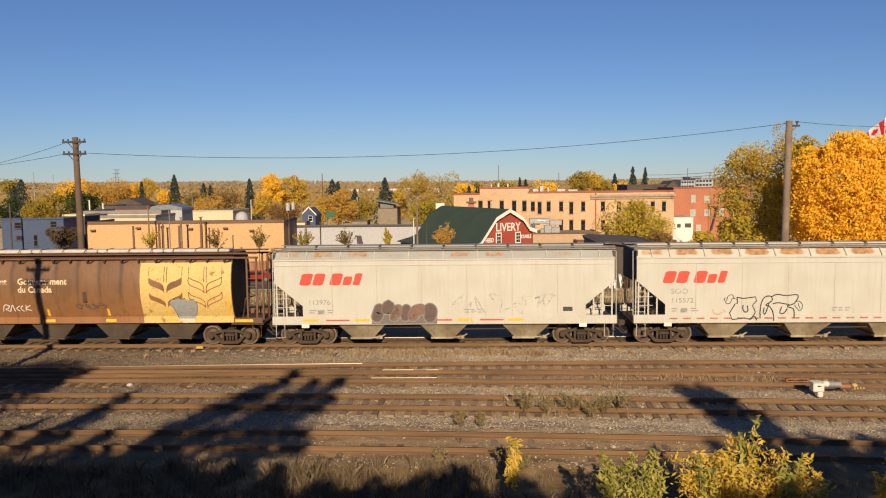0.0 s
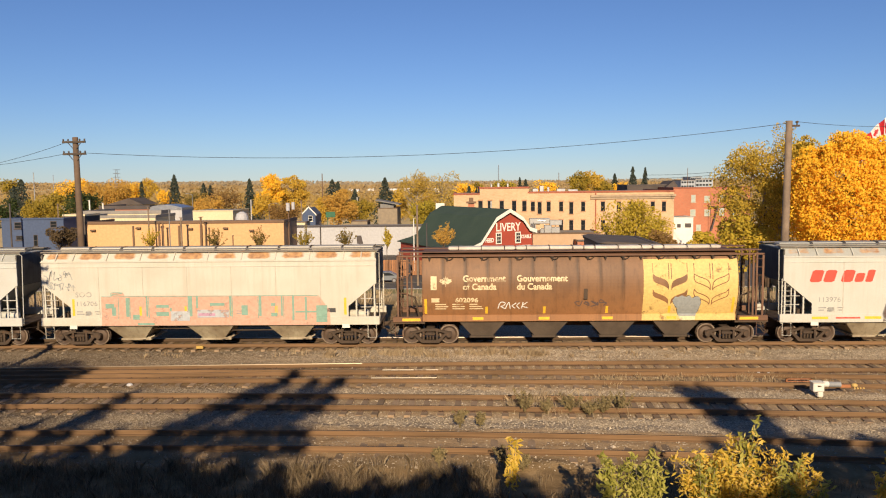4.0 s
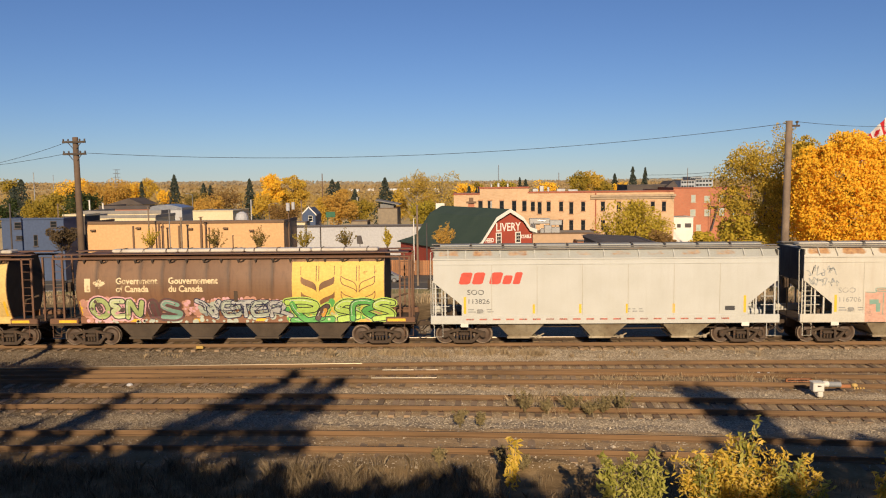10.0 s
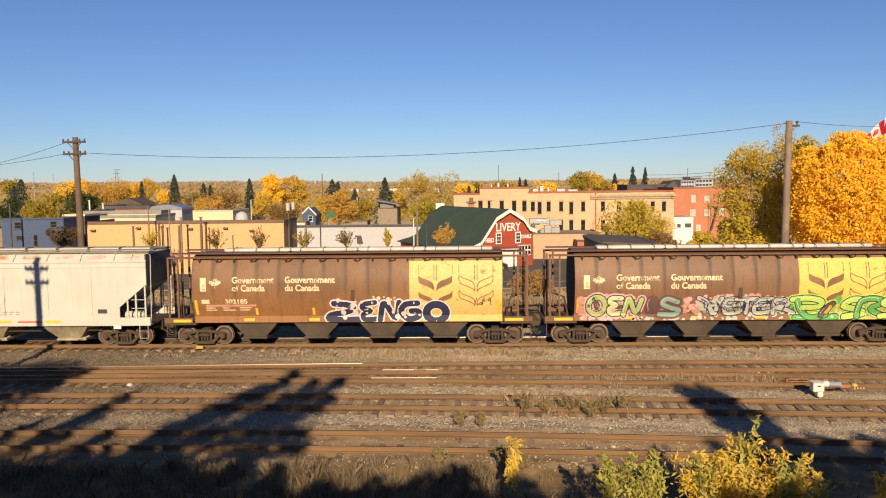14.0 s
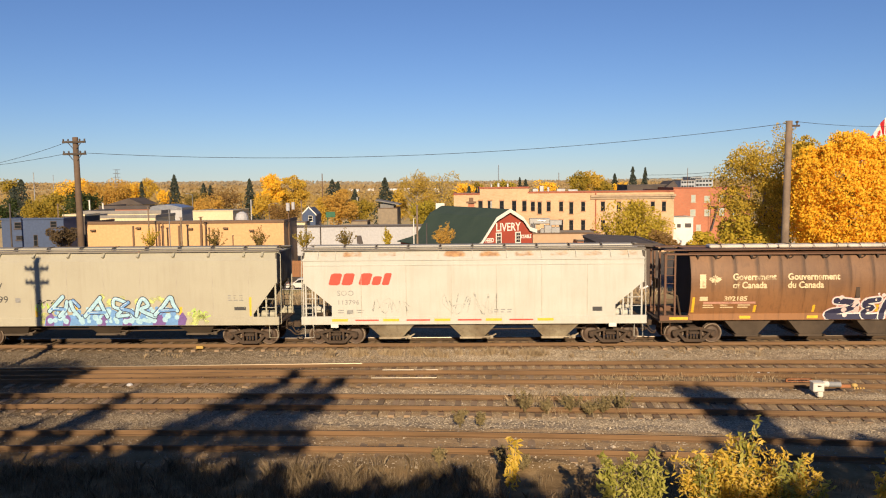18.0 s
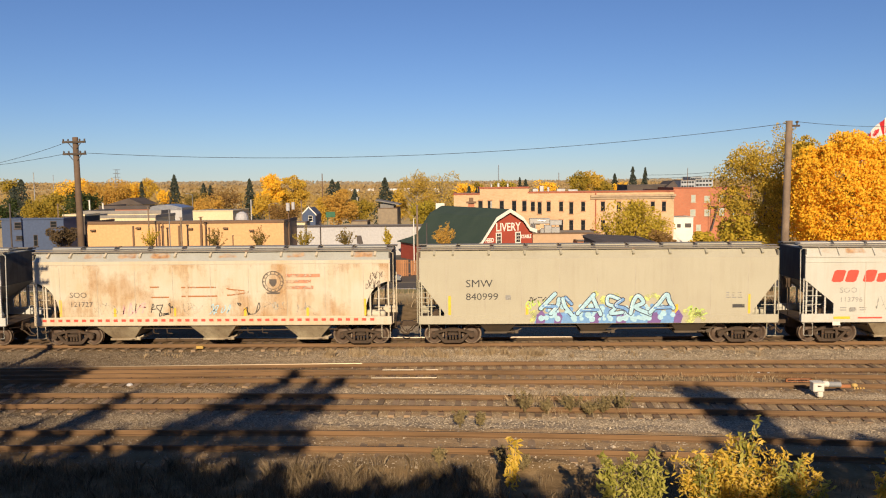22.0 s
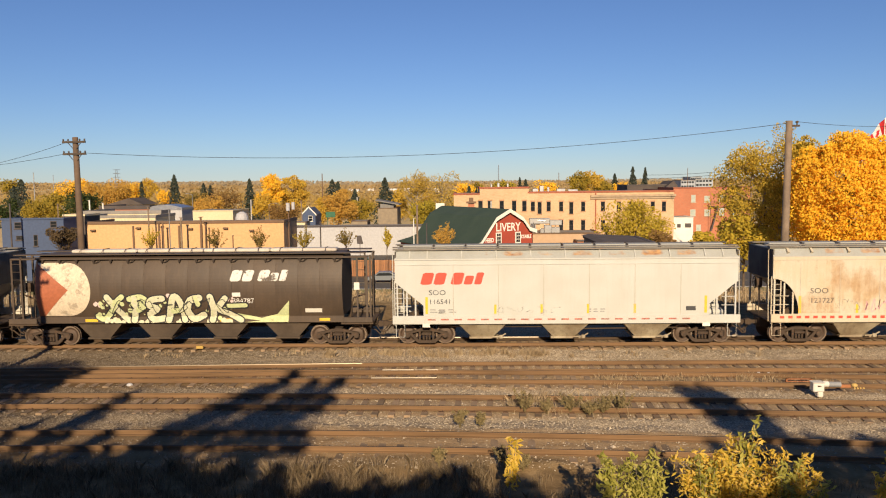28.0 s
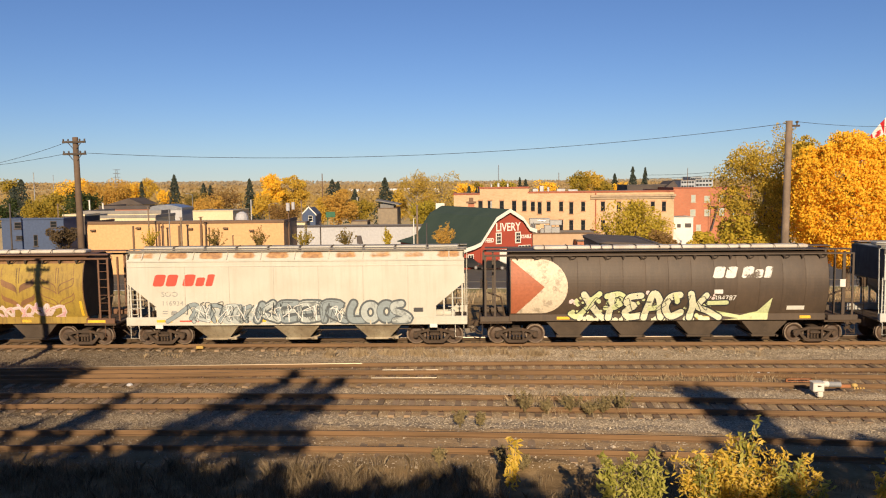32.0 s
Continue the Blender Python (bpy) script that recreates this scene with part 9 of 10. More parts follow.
scrawl(car_l, bow, -4.4, 1.8, 1.5, 2.35, 65, S_BLACK, 0.03, 10, True, 0.032)
marking("lettering_panel", rect(5.5, 6.3, 1.62, 1.82), WHITE_PLACARD, car_l, bow, 0.004)
sill_marks(car_l, [(-5.1, -4.5), (-1.85, -1.2), (1.4, 2.0), (3.9, 4.35), (6.15, 6.65)], 1.2, 1.33, PAINT_YELLOW, 1.25, "yellow reflective sill plate")
part("placard", Geo().box(7.85, 8.1, -1.49, -1.47, 2.7, 3.05), WHITE_PLACARD, car_l)

car_m = white_car(-99.79, "white covered hopper with rusty roof and grey graffiti", "116934", "SOO", faded=True, yellow_posts=False, sill="mixed", body=CREAM_A)
S_SLATE, S_STEEL = sp("slate_spray", (0.085, 0.10, 0.11), 0.3, 0.75), sp("blue_grey_spray", (0.25, 0.30, 0.32), 0.3, 0.7)
S_ASH = sp("pale_ash_spray", (0.42, 0.46, 0.45), 0.42)
cloud(car_m, side_plain, ((-4.0, 4.6, 1.15, 1.5), (-5.0, -2.0, 1.3, 1.9)), S_ASH, 10, 0.005, False, (0.15, 0.45), 44)
mural(car_m, side_plain, -13.9, 4.76, 1 / 71.6, [
    [(12, 1, [(560, 250), (600, 225), (640, 196), (664, 200), (640, 240)])], [(12, 0, [(650, 250), (680, 200), (705, 245), (670, 240)])], [(12, 1, [(720, 250), (706, 200), (750, 205), (740, 250)])],
    [(12, 0, [(770, 245), (756, 205), (800, 200), (790, 225), (812, 250)])], [(12, 1, [(830, 250), (815, 215), (842, 200)])]], [S_ASH, S_STEEL], S_SLATE, None, 0.025, 0.0, False, "pale grey outline graffiti", 0.012)
mural(car_m, side_plain, -13.9, 4.76, 1 / 71.6, [
    [(20, 0, [(866, 246), (884, 196)]), (18, 1, [(920, 190), (880, 222), (936, 246)])],
    [(18, 0, [(1000, 192), (944, 196), (952, 244), (1004, 240)]), (14, 1, [(950, 220), (990, 216)])],
    [(18, 1, [(1076, 192), (1014, 196), (1018, 244), (1076, 240)]), (14, 0, [(1020, 220), (1060, 216)])],
    [(20, 0, [(1092, 246), (1094, 194), (1150, 196), (1110, 222), (1164, 248)])]],
    [S_STEEL, S_ASH], S_SLATE, S_SLATE, 0.03, 0.06, False, "blue grey pointed graffiti with dark shade", 0.02, S_SLATE)
mural(car_m, side_plain, -13.9, 4.76, 1 / 71.6, [
    [(20, 0, [(1192, 192), (1180, 220), (1186, 246), (1222, 248)])], [(20, 1, ring_pts(1248, 222, 22, 26))], [(20, 0, ring_pts(1302, 220, 22, 26))],
    [(20, 1, [(1352, 194), (1326, 200), (1330, 218), (1362, 230), (1376, 246), (1330, 250)])]],
    [S_STEEL, S_ASH], S_SLATE, S_SLATE, 0.035, 0.06, False, "blue grey rounded graffiti with dark shade", 0.03)
scrawl(car_m, side_plain, -5.2, 2.4, 1.2, 2.2, 66, S_SLATE, 0.035, 26, False, 0.048)
scrawl(car_m, side_plain, -4.8, 2.4, 1.2, 2.1, 67, PAINT_WHITE, 0.03, 14, False, 0.05)

car_n = grain_car(-117.15, "brown barrel-sided grain hopper with bright yellow end panel", "", BROWN, surface("streaked_mustard_panel", (0.36, 0.25, 0.04), (0.24, 0.145, 0.03), 0.6, 0, 0.6, 25, streak=0.8, dirt=(0.10, 0.055, 0.025), relief=0.03), words=False)
spray(car_n, bow, 2.4, 6.2, 1.5, 2.05, 8, 141, [S_PINKPALE, S_PINK], S_PINKPALE, None, 0.06, 0, True, "pink and violet graffiti")
for c_, o_ in CARS:
    for key in ("bowed", "paint"):
        if key in c_:
            del c_[key]


def motions():
    for c_, off in CARS:
        walk(c_, [(t, pose(way(t) + off, RAIL_Y, RAIL_Z)) for t in np.arange(0, 32.01, 1.0)])
    times = list(np.arange(0, 32.001, 0.1))
    for w_, sx in WHEELSETS:
        rows = []
        for t in times:
            rows.append((t, Matrix.Translation((sx, 0, WHEEL_R)) @ Matrix.Rotation(way(t) / WHEEL_R, 4, "Y")))
        walk(w_, rows)
    flag_motion()


# ---- far woods: bands of small crowns ----
def far_wood(y, x0, x1, n, hgt, mat_, seed, leaf, clumps=26):
    rng = np.random.RandomState(seed)
    cx = rng.uniform(x0, x1, n // clumps)
    cy = y + rng.uniform(-0.12, 0.12, len(cx)) * y
    k = rng.randint(0, len(cx), n)
    r = hgt * rng.uniform(0.3, 0.62, len(cx))
    d = rng.normal(size=(n, 3))
    d /= np.linalg.norm(d, axis=1)[:, None]
    d *= rng.uniform(0.5, 1, n)[:, None]
    p = np.stack([cx[k], cy[k], lay(cx[k], cy[k]) + r[k] * 0.8], 1) + d * r[k][:, None] * np.array([1, 1, 0.9])
    me = quads_mesh("far_woods", p, leaf, mat_, rng)
    tagged(new("far_woods", me), "distant band of autumn woods", "woods", kind="stuff")


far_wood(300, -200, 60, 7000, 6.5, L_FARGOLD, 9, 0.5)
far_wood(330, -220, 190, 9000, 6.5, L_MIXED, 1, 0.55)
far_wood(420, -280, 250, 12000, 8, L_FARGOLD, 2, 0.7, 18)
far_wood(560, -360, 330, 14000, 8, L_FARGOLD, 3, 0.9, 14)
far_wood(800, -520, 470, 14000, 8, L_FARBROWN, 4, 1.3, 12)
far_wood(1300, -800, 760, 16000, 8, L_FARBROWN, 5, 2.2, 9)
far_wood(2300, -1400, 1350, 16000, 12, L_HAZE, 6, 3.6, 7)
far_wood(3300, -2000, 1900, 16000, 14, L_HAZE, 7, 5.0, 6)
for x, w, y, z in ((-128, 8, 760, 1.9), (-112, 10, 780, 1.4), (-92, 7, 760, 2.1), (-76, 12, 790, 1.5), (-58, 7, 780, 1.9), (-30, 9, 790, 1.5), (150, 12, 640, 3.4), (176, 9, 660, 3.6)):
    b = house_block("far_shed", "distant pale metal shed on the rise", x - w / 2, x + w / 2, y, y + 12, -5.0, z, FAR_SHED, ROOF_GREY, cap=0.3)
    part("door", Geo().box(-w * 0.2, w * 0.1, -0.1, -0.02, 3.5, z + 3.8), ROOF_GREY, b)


# ---- flag on a tall white pole ----
RED_CLOTH = leaf_mat("red_flag_cloth", (0.55, 0.02, 0.03), (0.62, 0.03, 0.04))
WHITE_CLOTH = leaf_mat("white_flag_cloth", (0.75, 0.74, 0.72), (0.8, 0.79, 0.77))
thing("flag_pole", "slender white flag pole", "flag pole", at=pose(FLAG_X, FLAG_Y, float(lay(FLAG_X, FLAG_Y))), geo=Geo().tube([(0, 0, 0), (0, 0, FLAG_TOP + 0.15 - float(lay(FLAG_X, FLAG_Y)))], 0.07, 8, 0.045), material=WHITE_TRIM)
flag = thing("flag", "red and white flag hanging in a light wind", "flag", at=pose(FLAG_X - 0.06, FLAG_Y, FLAG_TOP))
STRIPS = []
CLOTH_W = 0.1175
for k in range(16):
    w_ = CLOTH_W
    red = k < 4 or k >= 12
    s_ = part("cloth_strip", Geo().add([(-w_ - 0.006, 0, -1.01), (0.006, 0, -1.0), (0.006, 0, 0), (-w_ - 0.006, 0, 0), (-w_ - 0.006, 0.008, -1.01), (0.006, 0.008, -1.0), (0.006, 0.008, 0), (-w_ - 0.006, 0.008, 0)], [(0, 1, 2, 3), (7, 6, 5, 4)]), RED_CLOTH if red else WHITE_CLOTH, flag)
    STRIPS.append(s_)
    if 5 <= k <= 10:
        lf = leaf_shape(-8 * w_, -0.56, 0.40)
        bm = bmesh.new()
        vs = [bm.verts.new(p) for p in lf.v]
        for f in lf.f:
            bm.faces.new([vs[i] for i in f])
        for edge_x, nrm in ((-(k + 1) * w_, -1), (-k * w_, 1)):
            bmesh.ops.bisect_plane(bm, geom=bm.verts[:] + bm.edges[:] + bm.faces[:], plane_co=(edge_x, 0, 0), plane_no=(nrm, 0, 0), clear_outer=True)
        bm.verts.index_update()
        if len(bm.faces):
            part("leaf_emblem", Geo().add([(v.co.x + k * w_, -0.006, v.co.z) for v in bm.verts], [tuple(v.index for v in f.verts) for f in bm.faces]), RED_CLOTH, s_)
        bm.free()


def flag_motion():
    for k, s_ in enumerate(STRIPS):
        rows = []
        for t in np.arange(0, 32.01, 0.25):
            gust = 0.5 + 0.32 * math.sin(0.55 * t + 1.0) + 0.18 * math.sin(1.7 * t)
            x, y, z = 0.0, 0.0, 0.0
            for j in range(k):
                yaw, drop = flag_angles(j, t, gust)
                x, y, z = x - CLOTH_W * math.cos(yaw) * math.cos(drop), y - CLOTH_W * math.sin(yaw) * math.cos(drop), z - CLOTH_W * math.sin(drop)
            yaw, drop = flag_angles(k, t, gust)
            rows.append((t, Matrix.Translation((x, y, z)) @ Matrix.Rotation(yaw, 4, "Z") @ Matrix.Rotation(-drop, 4, "Y") @ Matrix.Rotation(drop * 0.6, 4, "Y")))
        walk(s_, rows)


def flag_angles(j, t, gust):
    yaw = 0.55 * math.sin(2.6 * t - j * 0.38) + 0.35 * math.sin(1.3 * t - j * 0.2)
    drop = 0.95 - 0.35 * gust + 0.12 * math.sin(3.1 * t - j * 0.45)
    return yaw, drop


# ---- yard details ----
def stones(n, seed, x0, x1, y0, y1, size, mat_, avoid=True):
    rng = np.random.RandomState(seed)
    x, y = rng.uniform(x0, x1, n), rng.uniform(y0, y1, n)
    keep = rng.uniform(0, 1, n) > 0.75 * soil_share(x, y)
    for tr in TRACKS:
        d = np.abs(y - tr(x))
        keep &= np.abs(d - 0.7175) > 0.12
    x, y = x[keep], y[keep]
    n = len(x)
    z = height_at(x, y)
    base = np.array([(1, 0, 0), (0, 1, 0), (-1, 0, 0), (0, -1, 0), (0, 0, 1), (0, 0, -1)], float)
    v = base[None] * (size * rng.uniform(0.5, 1.5, (n, 1, 1))) * rng.uniform(0.6, 1.3, (n, 6, 1))
    v[:, :, 2] *= 0.75
    a = rng.uniform(0, 6.28, n)
    c, s = np.cos(a)[:, None], np.sin(a)[:, None]
    v = np.stack([v[:, :, 0] * c - v[:, :, 1] * s, v[:, :, 0] * s + v[:, :, 1] * c, v[:, :, 2]], -1) + np.stack([x, y, z + size * 0.2], 1)[:, None]
    f0 = np.array([(0, 1, 4), (1, 2, 4), (2, 3, 4), (3, 0, 4), (1, 0, 5), (2, 1, 5), (3, 2, 5), (0, 3, 5)])
    f = (f0[None] + (np.arange(n) * 6)[:, None, None]).reshape(-1, 3)
    me = bpy.data.meshes.new("ballast_stones")
    me.from_pydata(v.reshape(-1, 3).tolist(), [], f.tolist())
    me.materials.append(mat_)
    tagged(new("ballast_stones", me), "loose grey and brown ballast stones", "gravel", kind="stuff")


def stone_mat():
    m, nt, b = nodes_of("ballast_stone")
    g = nt.nodes.new("ShaderNodeNewGeometry")
    sp_ = nt.nodes.new("ShaderNodeSeparateXYZ")
    nt.links.new(g.outputs["Position"], sp_.inputs[0])
    nt.links.new(mix(nt, 1.0, ramp(nt, g.outputs["Random Per Island"], [(0.0, (0.18, 0.145, 0.10)), (0.5, (0.38, 0.315, 0.23)), (0.93, (0.44, 0.37, 0.28)), (1.0, (0.52, 0.45, 0.35))]), yard_tone(nt, sp_.outputs[0]), "MULTIPLY"), b.inputs["Base Color"])
    b.inputs["Roughness"].default_value = 0.9
    return m


STONE = stone_mat()
stones(60000, 1, -25, 22, 20.8, 36.6, 0.026, STONE)
stones(500, 2, -25, 22, 20.8, 36.6, 0.06, STONE)


def grass_patch(label, n, x0, x1, y0, y1, hgt, wid, mat_, seed, clumps=60, tight=0.18):
    rng = np.random.RandomState(seed)
    cx, cy = rng.uniform(x0, x1, clumps), rng.uniform(y0, y1, clumps)
    k = rng.randint(0, clumps, n)
    x, y = cx[k] + rng.normal(size=n) * tight, cy[k] + rng.normal(size=n) * tight
    blades("dry_grass", label, np.stack([x, y, height_at(x, y)], 1), hgt, wid, mat_, seed)


grass_patch("tall dry straw-coloured grass on the bank", 30000, -19, 0.5, 14.5, 21.0, 0.46, 0.007, L_DULL, 11, 700, 0.13)
grass_patch("short dry grass on the bank below the shrubs", 9000, 0, 16, 14.5, 20.2, 0.26, 0.006, L_DULL, 21, 380, 0.16)
grass_patch("sparse dry grass along the main track", 2600, -6.5, 3.5, 35.1, 35.8, 0.32, 0.009, L_STRAW, 12, 46, 0.12)
grass_patch("dry tufts along the main track", 700, -15, 14, 34.6, 35.8, 0.26, 0.008, L_STRAW, 13, 22, 0.1)
grass_patch("dry grass between the siding rails", 1500, 1.5, 5.5, 26.3, 28.0, 0.35, 0.008, L_STRAW, 14, 26, 0.15)
grass_patch("dry grass beside the branch track", 1600, 5, 14, 29.8, 31.0, 0.22, 0.008, L_STRAW, 15, 60, 0.14)
grass_patch("dry grass on the slope behind the railway", 9000, -40, 40, 49, 62, 0.5, 0.02, L_STRAW, 16, 400, 0.3)


def weed(x, y, h, w, n, seed, mat_=None, label="grey-green weed clump between the rails"):
    rng = np.random.RandomState(seed)
    root = thing("weed_clump", label, "weed", "weeds of the yard", at=pose(x, y, float(height_at(x, y))))
    g = Geo()
    tips = []
    for k in range(14):
        a, q = rng.uniform(0, 6.28), rng.uniform(0.2, 1)
        tip = (math.cos(a) * w / 2 * q, math.sin(a) * w / 2 * q, h * rng.uniform(0.6, 1.05))
        g.tube([(0, 0, 0), (tip[0] * 0.35, tip[1] * 0.35, tip[2] * 0.6), tip], 0.008, 4, 0.003)
        tips.append(tip)
    part("stalk_tuft", g, L_WEED, root)
    tips = np.array(tips)
    k = rng.randint(0, len(tips), n)
    pts = tips[k] * (rng.uniform(0.25, 1, n) ** 0.6)[:, None] + rng.normal(size=(n, 3)) * 0.03
    part("foliage", quads_mesh("foliage", pts, 0.03, mat_ or L_WEED, rng, 0.3, 1.6), None, root)


for k, (x, y, h, w) in enumerate(((1.95, 26.2, 0.85, 1.1), (2.7, 26.2, 0.5, 0.6), (3.5, 26.2, 0.65, 0.9), (4.6, 26.1, 0.6, 0.8), (5.2, 26.2, 0.7, 0.9), (4.1, 25.9, 0.45, 0.7), (-0.25, 24.6, 0.6, 0.6), (0.4, 24.7, 0.45, 0.4), (-0.8, 21.0, 0.7, 0.4), (1.0, 20.9, 0.55, 0.8), (1.5, 20.8, 0.4, 0.5))):
    weed(x, y, h, w, 420, 40 + k)


BRIGHT = rail_mat("bright_guard_rail", (0.17, 0.15, 0.125), (0.2, 0.12, 0.06))
# ---- switch stand lamp lying by the branch track ----
sw = thing("switch_machine", "white box-shaped switch machine with orange rod", "switch machine", at=pose(12.62, 28.1, 0.0))
WHITE_ENAMEL = surface("white_enamel", (0.66, 0.645, 0.60), (0.58, 0.56, 0.50), 0.45, 0, 2.0, 20, rust=0.02)
ORANGE_PAINT = surface("faded_orange_paint", (0.37, 0.145, 0.055), (0.26, 0.105, 0.045), 0.7, 0, 3.0, 20)
part("housing", Geo().box(-0.21, 0.19, -0.17, 0.17, 0.20, 0.52, 0.03).box(-0.03, 0.17, -0.14, 0.14, 0.0, 0.22, 0.03), WHITE_ENAMEL, sw)
part("motor", Geo().tube([(0.17, 0, 0.46), (0.38, 0, 0.46)], 0.11, 14), WHITE_ENAMEL, sw)
part("motor_barrel", Geo().tube([(0.38, 0, 0.45), (0.82, 0, 0.44)], 0.095, 14), surface("grey_enamel", (0.27, 0.28, 0.30)), sw)
part("lid", Geo().box(-0.23, 0.21, -0.19, 0.19, 0.52, 0.55, 0.01), WHITE_ENAMEL, sw)
part("hinge", Geo().box(-0.06, 0.06, -0.19, -0.17, 0.40, 0.44), UNDER, sw)
part("rod", Geo().box(0.8, 1.18, -0.05, 0.05, 0.33, 0.43, 0.01), ORANGE_PAINT, sw)
part("rod_end", Geo().box(1.22, 1.42, -0.07, 0.07, 0.34, 0.48, 0.04), surface("straw_yellow_paint", (0.62, 0.42, 0.14)), sw)
for k in range(4):
    thing("pale_pebble", "pale pebble in a short row", "pebble", "row of pale pebbles", at=pose(14.47 + 0.11 * k, 29.15, 0.02), geo=Geo().box(-0.03, 0.03, -0.03, 0.03, -0.06, 0.03, 0.01), material=surface("straw_yellow_paint", (0.62, 0.42, 0.14)))
for x0, x1, y, z in ((-3.5, -2.2, 31.6, 0.2), (-2.15, -1.75, 31.62, 0.185), (-1.7, -1.2, 31.6, 0.195), (-3.8, -1.2, 30.28, 0.2)):
    thing("guard_rail", "short polished guard rail at the turnout", "guard rail", "turnout rails", at=pose(x0, y, z - 0.17), geo=Geo().loft([[(x, a * 0.75, h) for a, h in RAIL_PROFILE] for x in (0, x1 - x0)]), material=BRIGHT)
thing("orange_bar", "orange painted steel bar on the gravel", "bar", at=pose(12.8, 30.1, 0.02), geo=Geo().box(-0.5, 0.5, -0.05, 0.05, 0.0, 0.03, 0.008).box(-0.5, 0.5, -0.05, 0.05, 0.10, 0.13, 0.008).box(-0.5, -0.44, -0.05, 0.05, 0.0, 0.13, 0.008).box(0.44, 0.5, -0.05, 0.05, 0.0, 0.13, 0.008)  , material=ORANGE_PAINT)
thing("yellow_block", "small yellow painted block on a sleeper", "block", at=pose(-12.8, 36.62, 0.02), geo=Geo().box(-0.17, 0.17, -0.08, 0.08, 0.0, 0.14, 0.015), material=surface("yellow_block_paint", (0.50, 0.33, 0.08)))
for x, y, s_ in ((-13.35, 30.0, 0.12), (11.8, 31.55, 0.07), (12.2, 31.55, 0.06)):
    thing("pale_rock", "pale loose rock on the ballast", "rock", "pale rocks", at=pose(x, y, float(height_at(x, y)) + s_ * 0.4), geo=Geo().loft([[(s_ * q * math.cos(a), s_ * q * 0.8 * math.sin(a), h * s_) for a in [2 * math.pi * k / 7 for k in range(7)]] for q, h in ((0.6, -0.5), (1.1, -0.1), (0.9, 0.4), (0.4, 0.6))]), material=WHITE_WALL)


# ---- shrubs on the bank in front ----
def leafy_shrub(x, y, h, w, n, leaf, mat_, label, seed, lumps=26, stems=9):
    rng = np.random.RandomState(seed)
    z = float(lay(x, y)) - 0.05
    root = thing("shrub", label, "shrub", "shrubs on the bank", at=pose(x, y, z))
    g = Geo()
    ends = []
    for k in range(stems):
        a, q = rng.uniform(0, 6.28), rng.uniform(0.15, 1) ** 0.7
        top = np.array([math.cos(a) * w / 2 * q, math.sin(a) * w / 2 * q * 0.7, h * rng.uniform(0.62, 1.0) * (1 - 0.25 * q)])
        g.tube([(0, 0, 0), tuple(top * np.array([0.4, 0.4, 0.55])), tuple(top)], 0.018, 5, 0.004)
        ends.append(top)
    part("branchwork", g, PALEBARK, root)
    pts = []
    for e in ends:
        m = n // stems
        s = rng.choice(np.linspace(0.42, 1.0, 7), m) + rng.normal(size=m) * 0.012
        d = rng.normal(size=(m, 3)) * (0.045 + w * 0.075 * (1.25 - s))[:, None] * np.array([1, 1, 0.75])
        d[:, 2] -= 0.55 * np.hypot(d[:, 0], d[:, 1])
        pts.append(e * s[:, None] ** np.array([0.8, 0.8, 1.0]) + d)
    part("foliage", quads_mesh("foliage", np.concatenate(pts), leaf, mat_, rng, -0.15, 1.75), None, root)
    return root


L_BUSHY = leaf_mat("bright_yellow_shrub_leaves", (0.50, 0.39, 0.06), (0.86, 0.58, 0.08), (0.90, 0.64, 0.22), 0.45)
L_BUSHG = leaf_mat("green_shrub_leaves", (0.22, 0.23, 0.05), (0.52, 0.48, 0.10), (0.74, 0.64, 0.20), 0.45)
for x, y, h, w, n, leaf, mt, label, seed, st in (
    (5.35, 15.5, 2.3, 2.4, 4200, 0.037, L_BUSHY, "bright yellow leafy shrub in front of the tracks", 3, 26),
    (5.66, 15.8, 2.98, 0.6, 330, 0.048, L_BUSHG, "green-tipped leafy shrub in front of the tracks", 4, 6),
    (4.9, 15.9, 2.25, 0.85, 760, 0.037, L_BUSHG, "green-yellow leafy shrub on the bank", 16, 8),
    (3.6, 15.8, 2.25, 0.95, 1000, 0.037, L_BUSHG, "yellow-green leafy shrub on the bank", 6, 11),
    (3.0, 16.0, 2.25, 0.5, 230, 0.056, L_BUSHG, "small green shrub on the bank", 7, 5),
    (6.4, 15.4, 2.05, 1.2, 1500, 0.037, L_BUSHY, "yellow shrub on the bank above the tracks", 8, 12),
    (7.05, 15.5, 1.5, 0.5, 200, 0.05, L_BUSHG, "small green shrub on the bank", 18, 5),
    (4.65, 15.2, 2.0, 0.7, 520, 0.037, L_BUSHG, "green-yellow leafy shrub on the bank", 21, 7),
    (6.15, 15.1, 2.05, 0.8, 600, 0.037, L_BUSHG, "green-yellow leafy shrub on the bank", 22, 7),
    (8.75, 15.8, 1.95, 0.9, 420, 0.048, L_BUSHY, "orange-yellow shrub on the bank", 9, 8),
    (1.0, 18.3, 2.1, 0.5, 200, 0.05, L_BUSHY, "single yellow sapling on the bank", 10, 5)):
    leafy_shrub(x, y, h, w, n, leaf, mt, label, seed, stems=st)

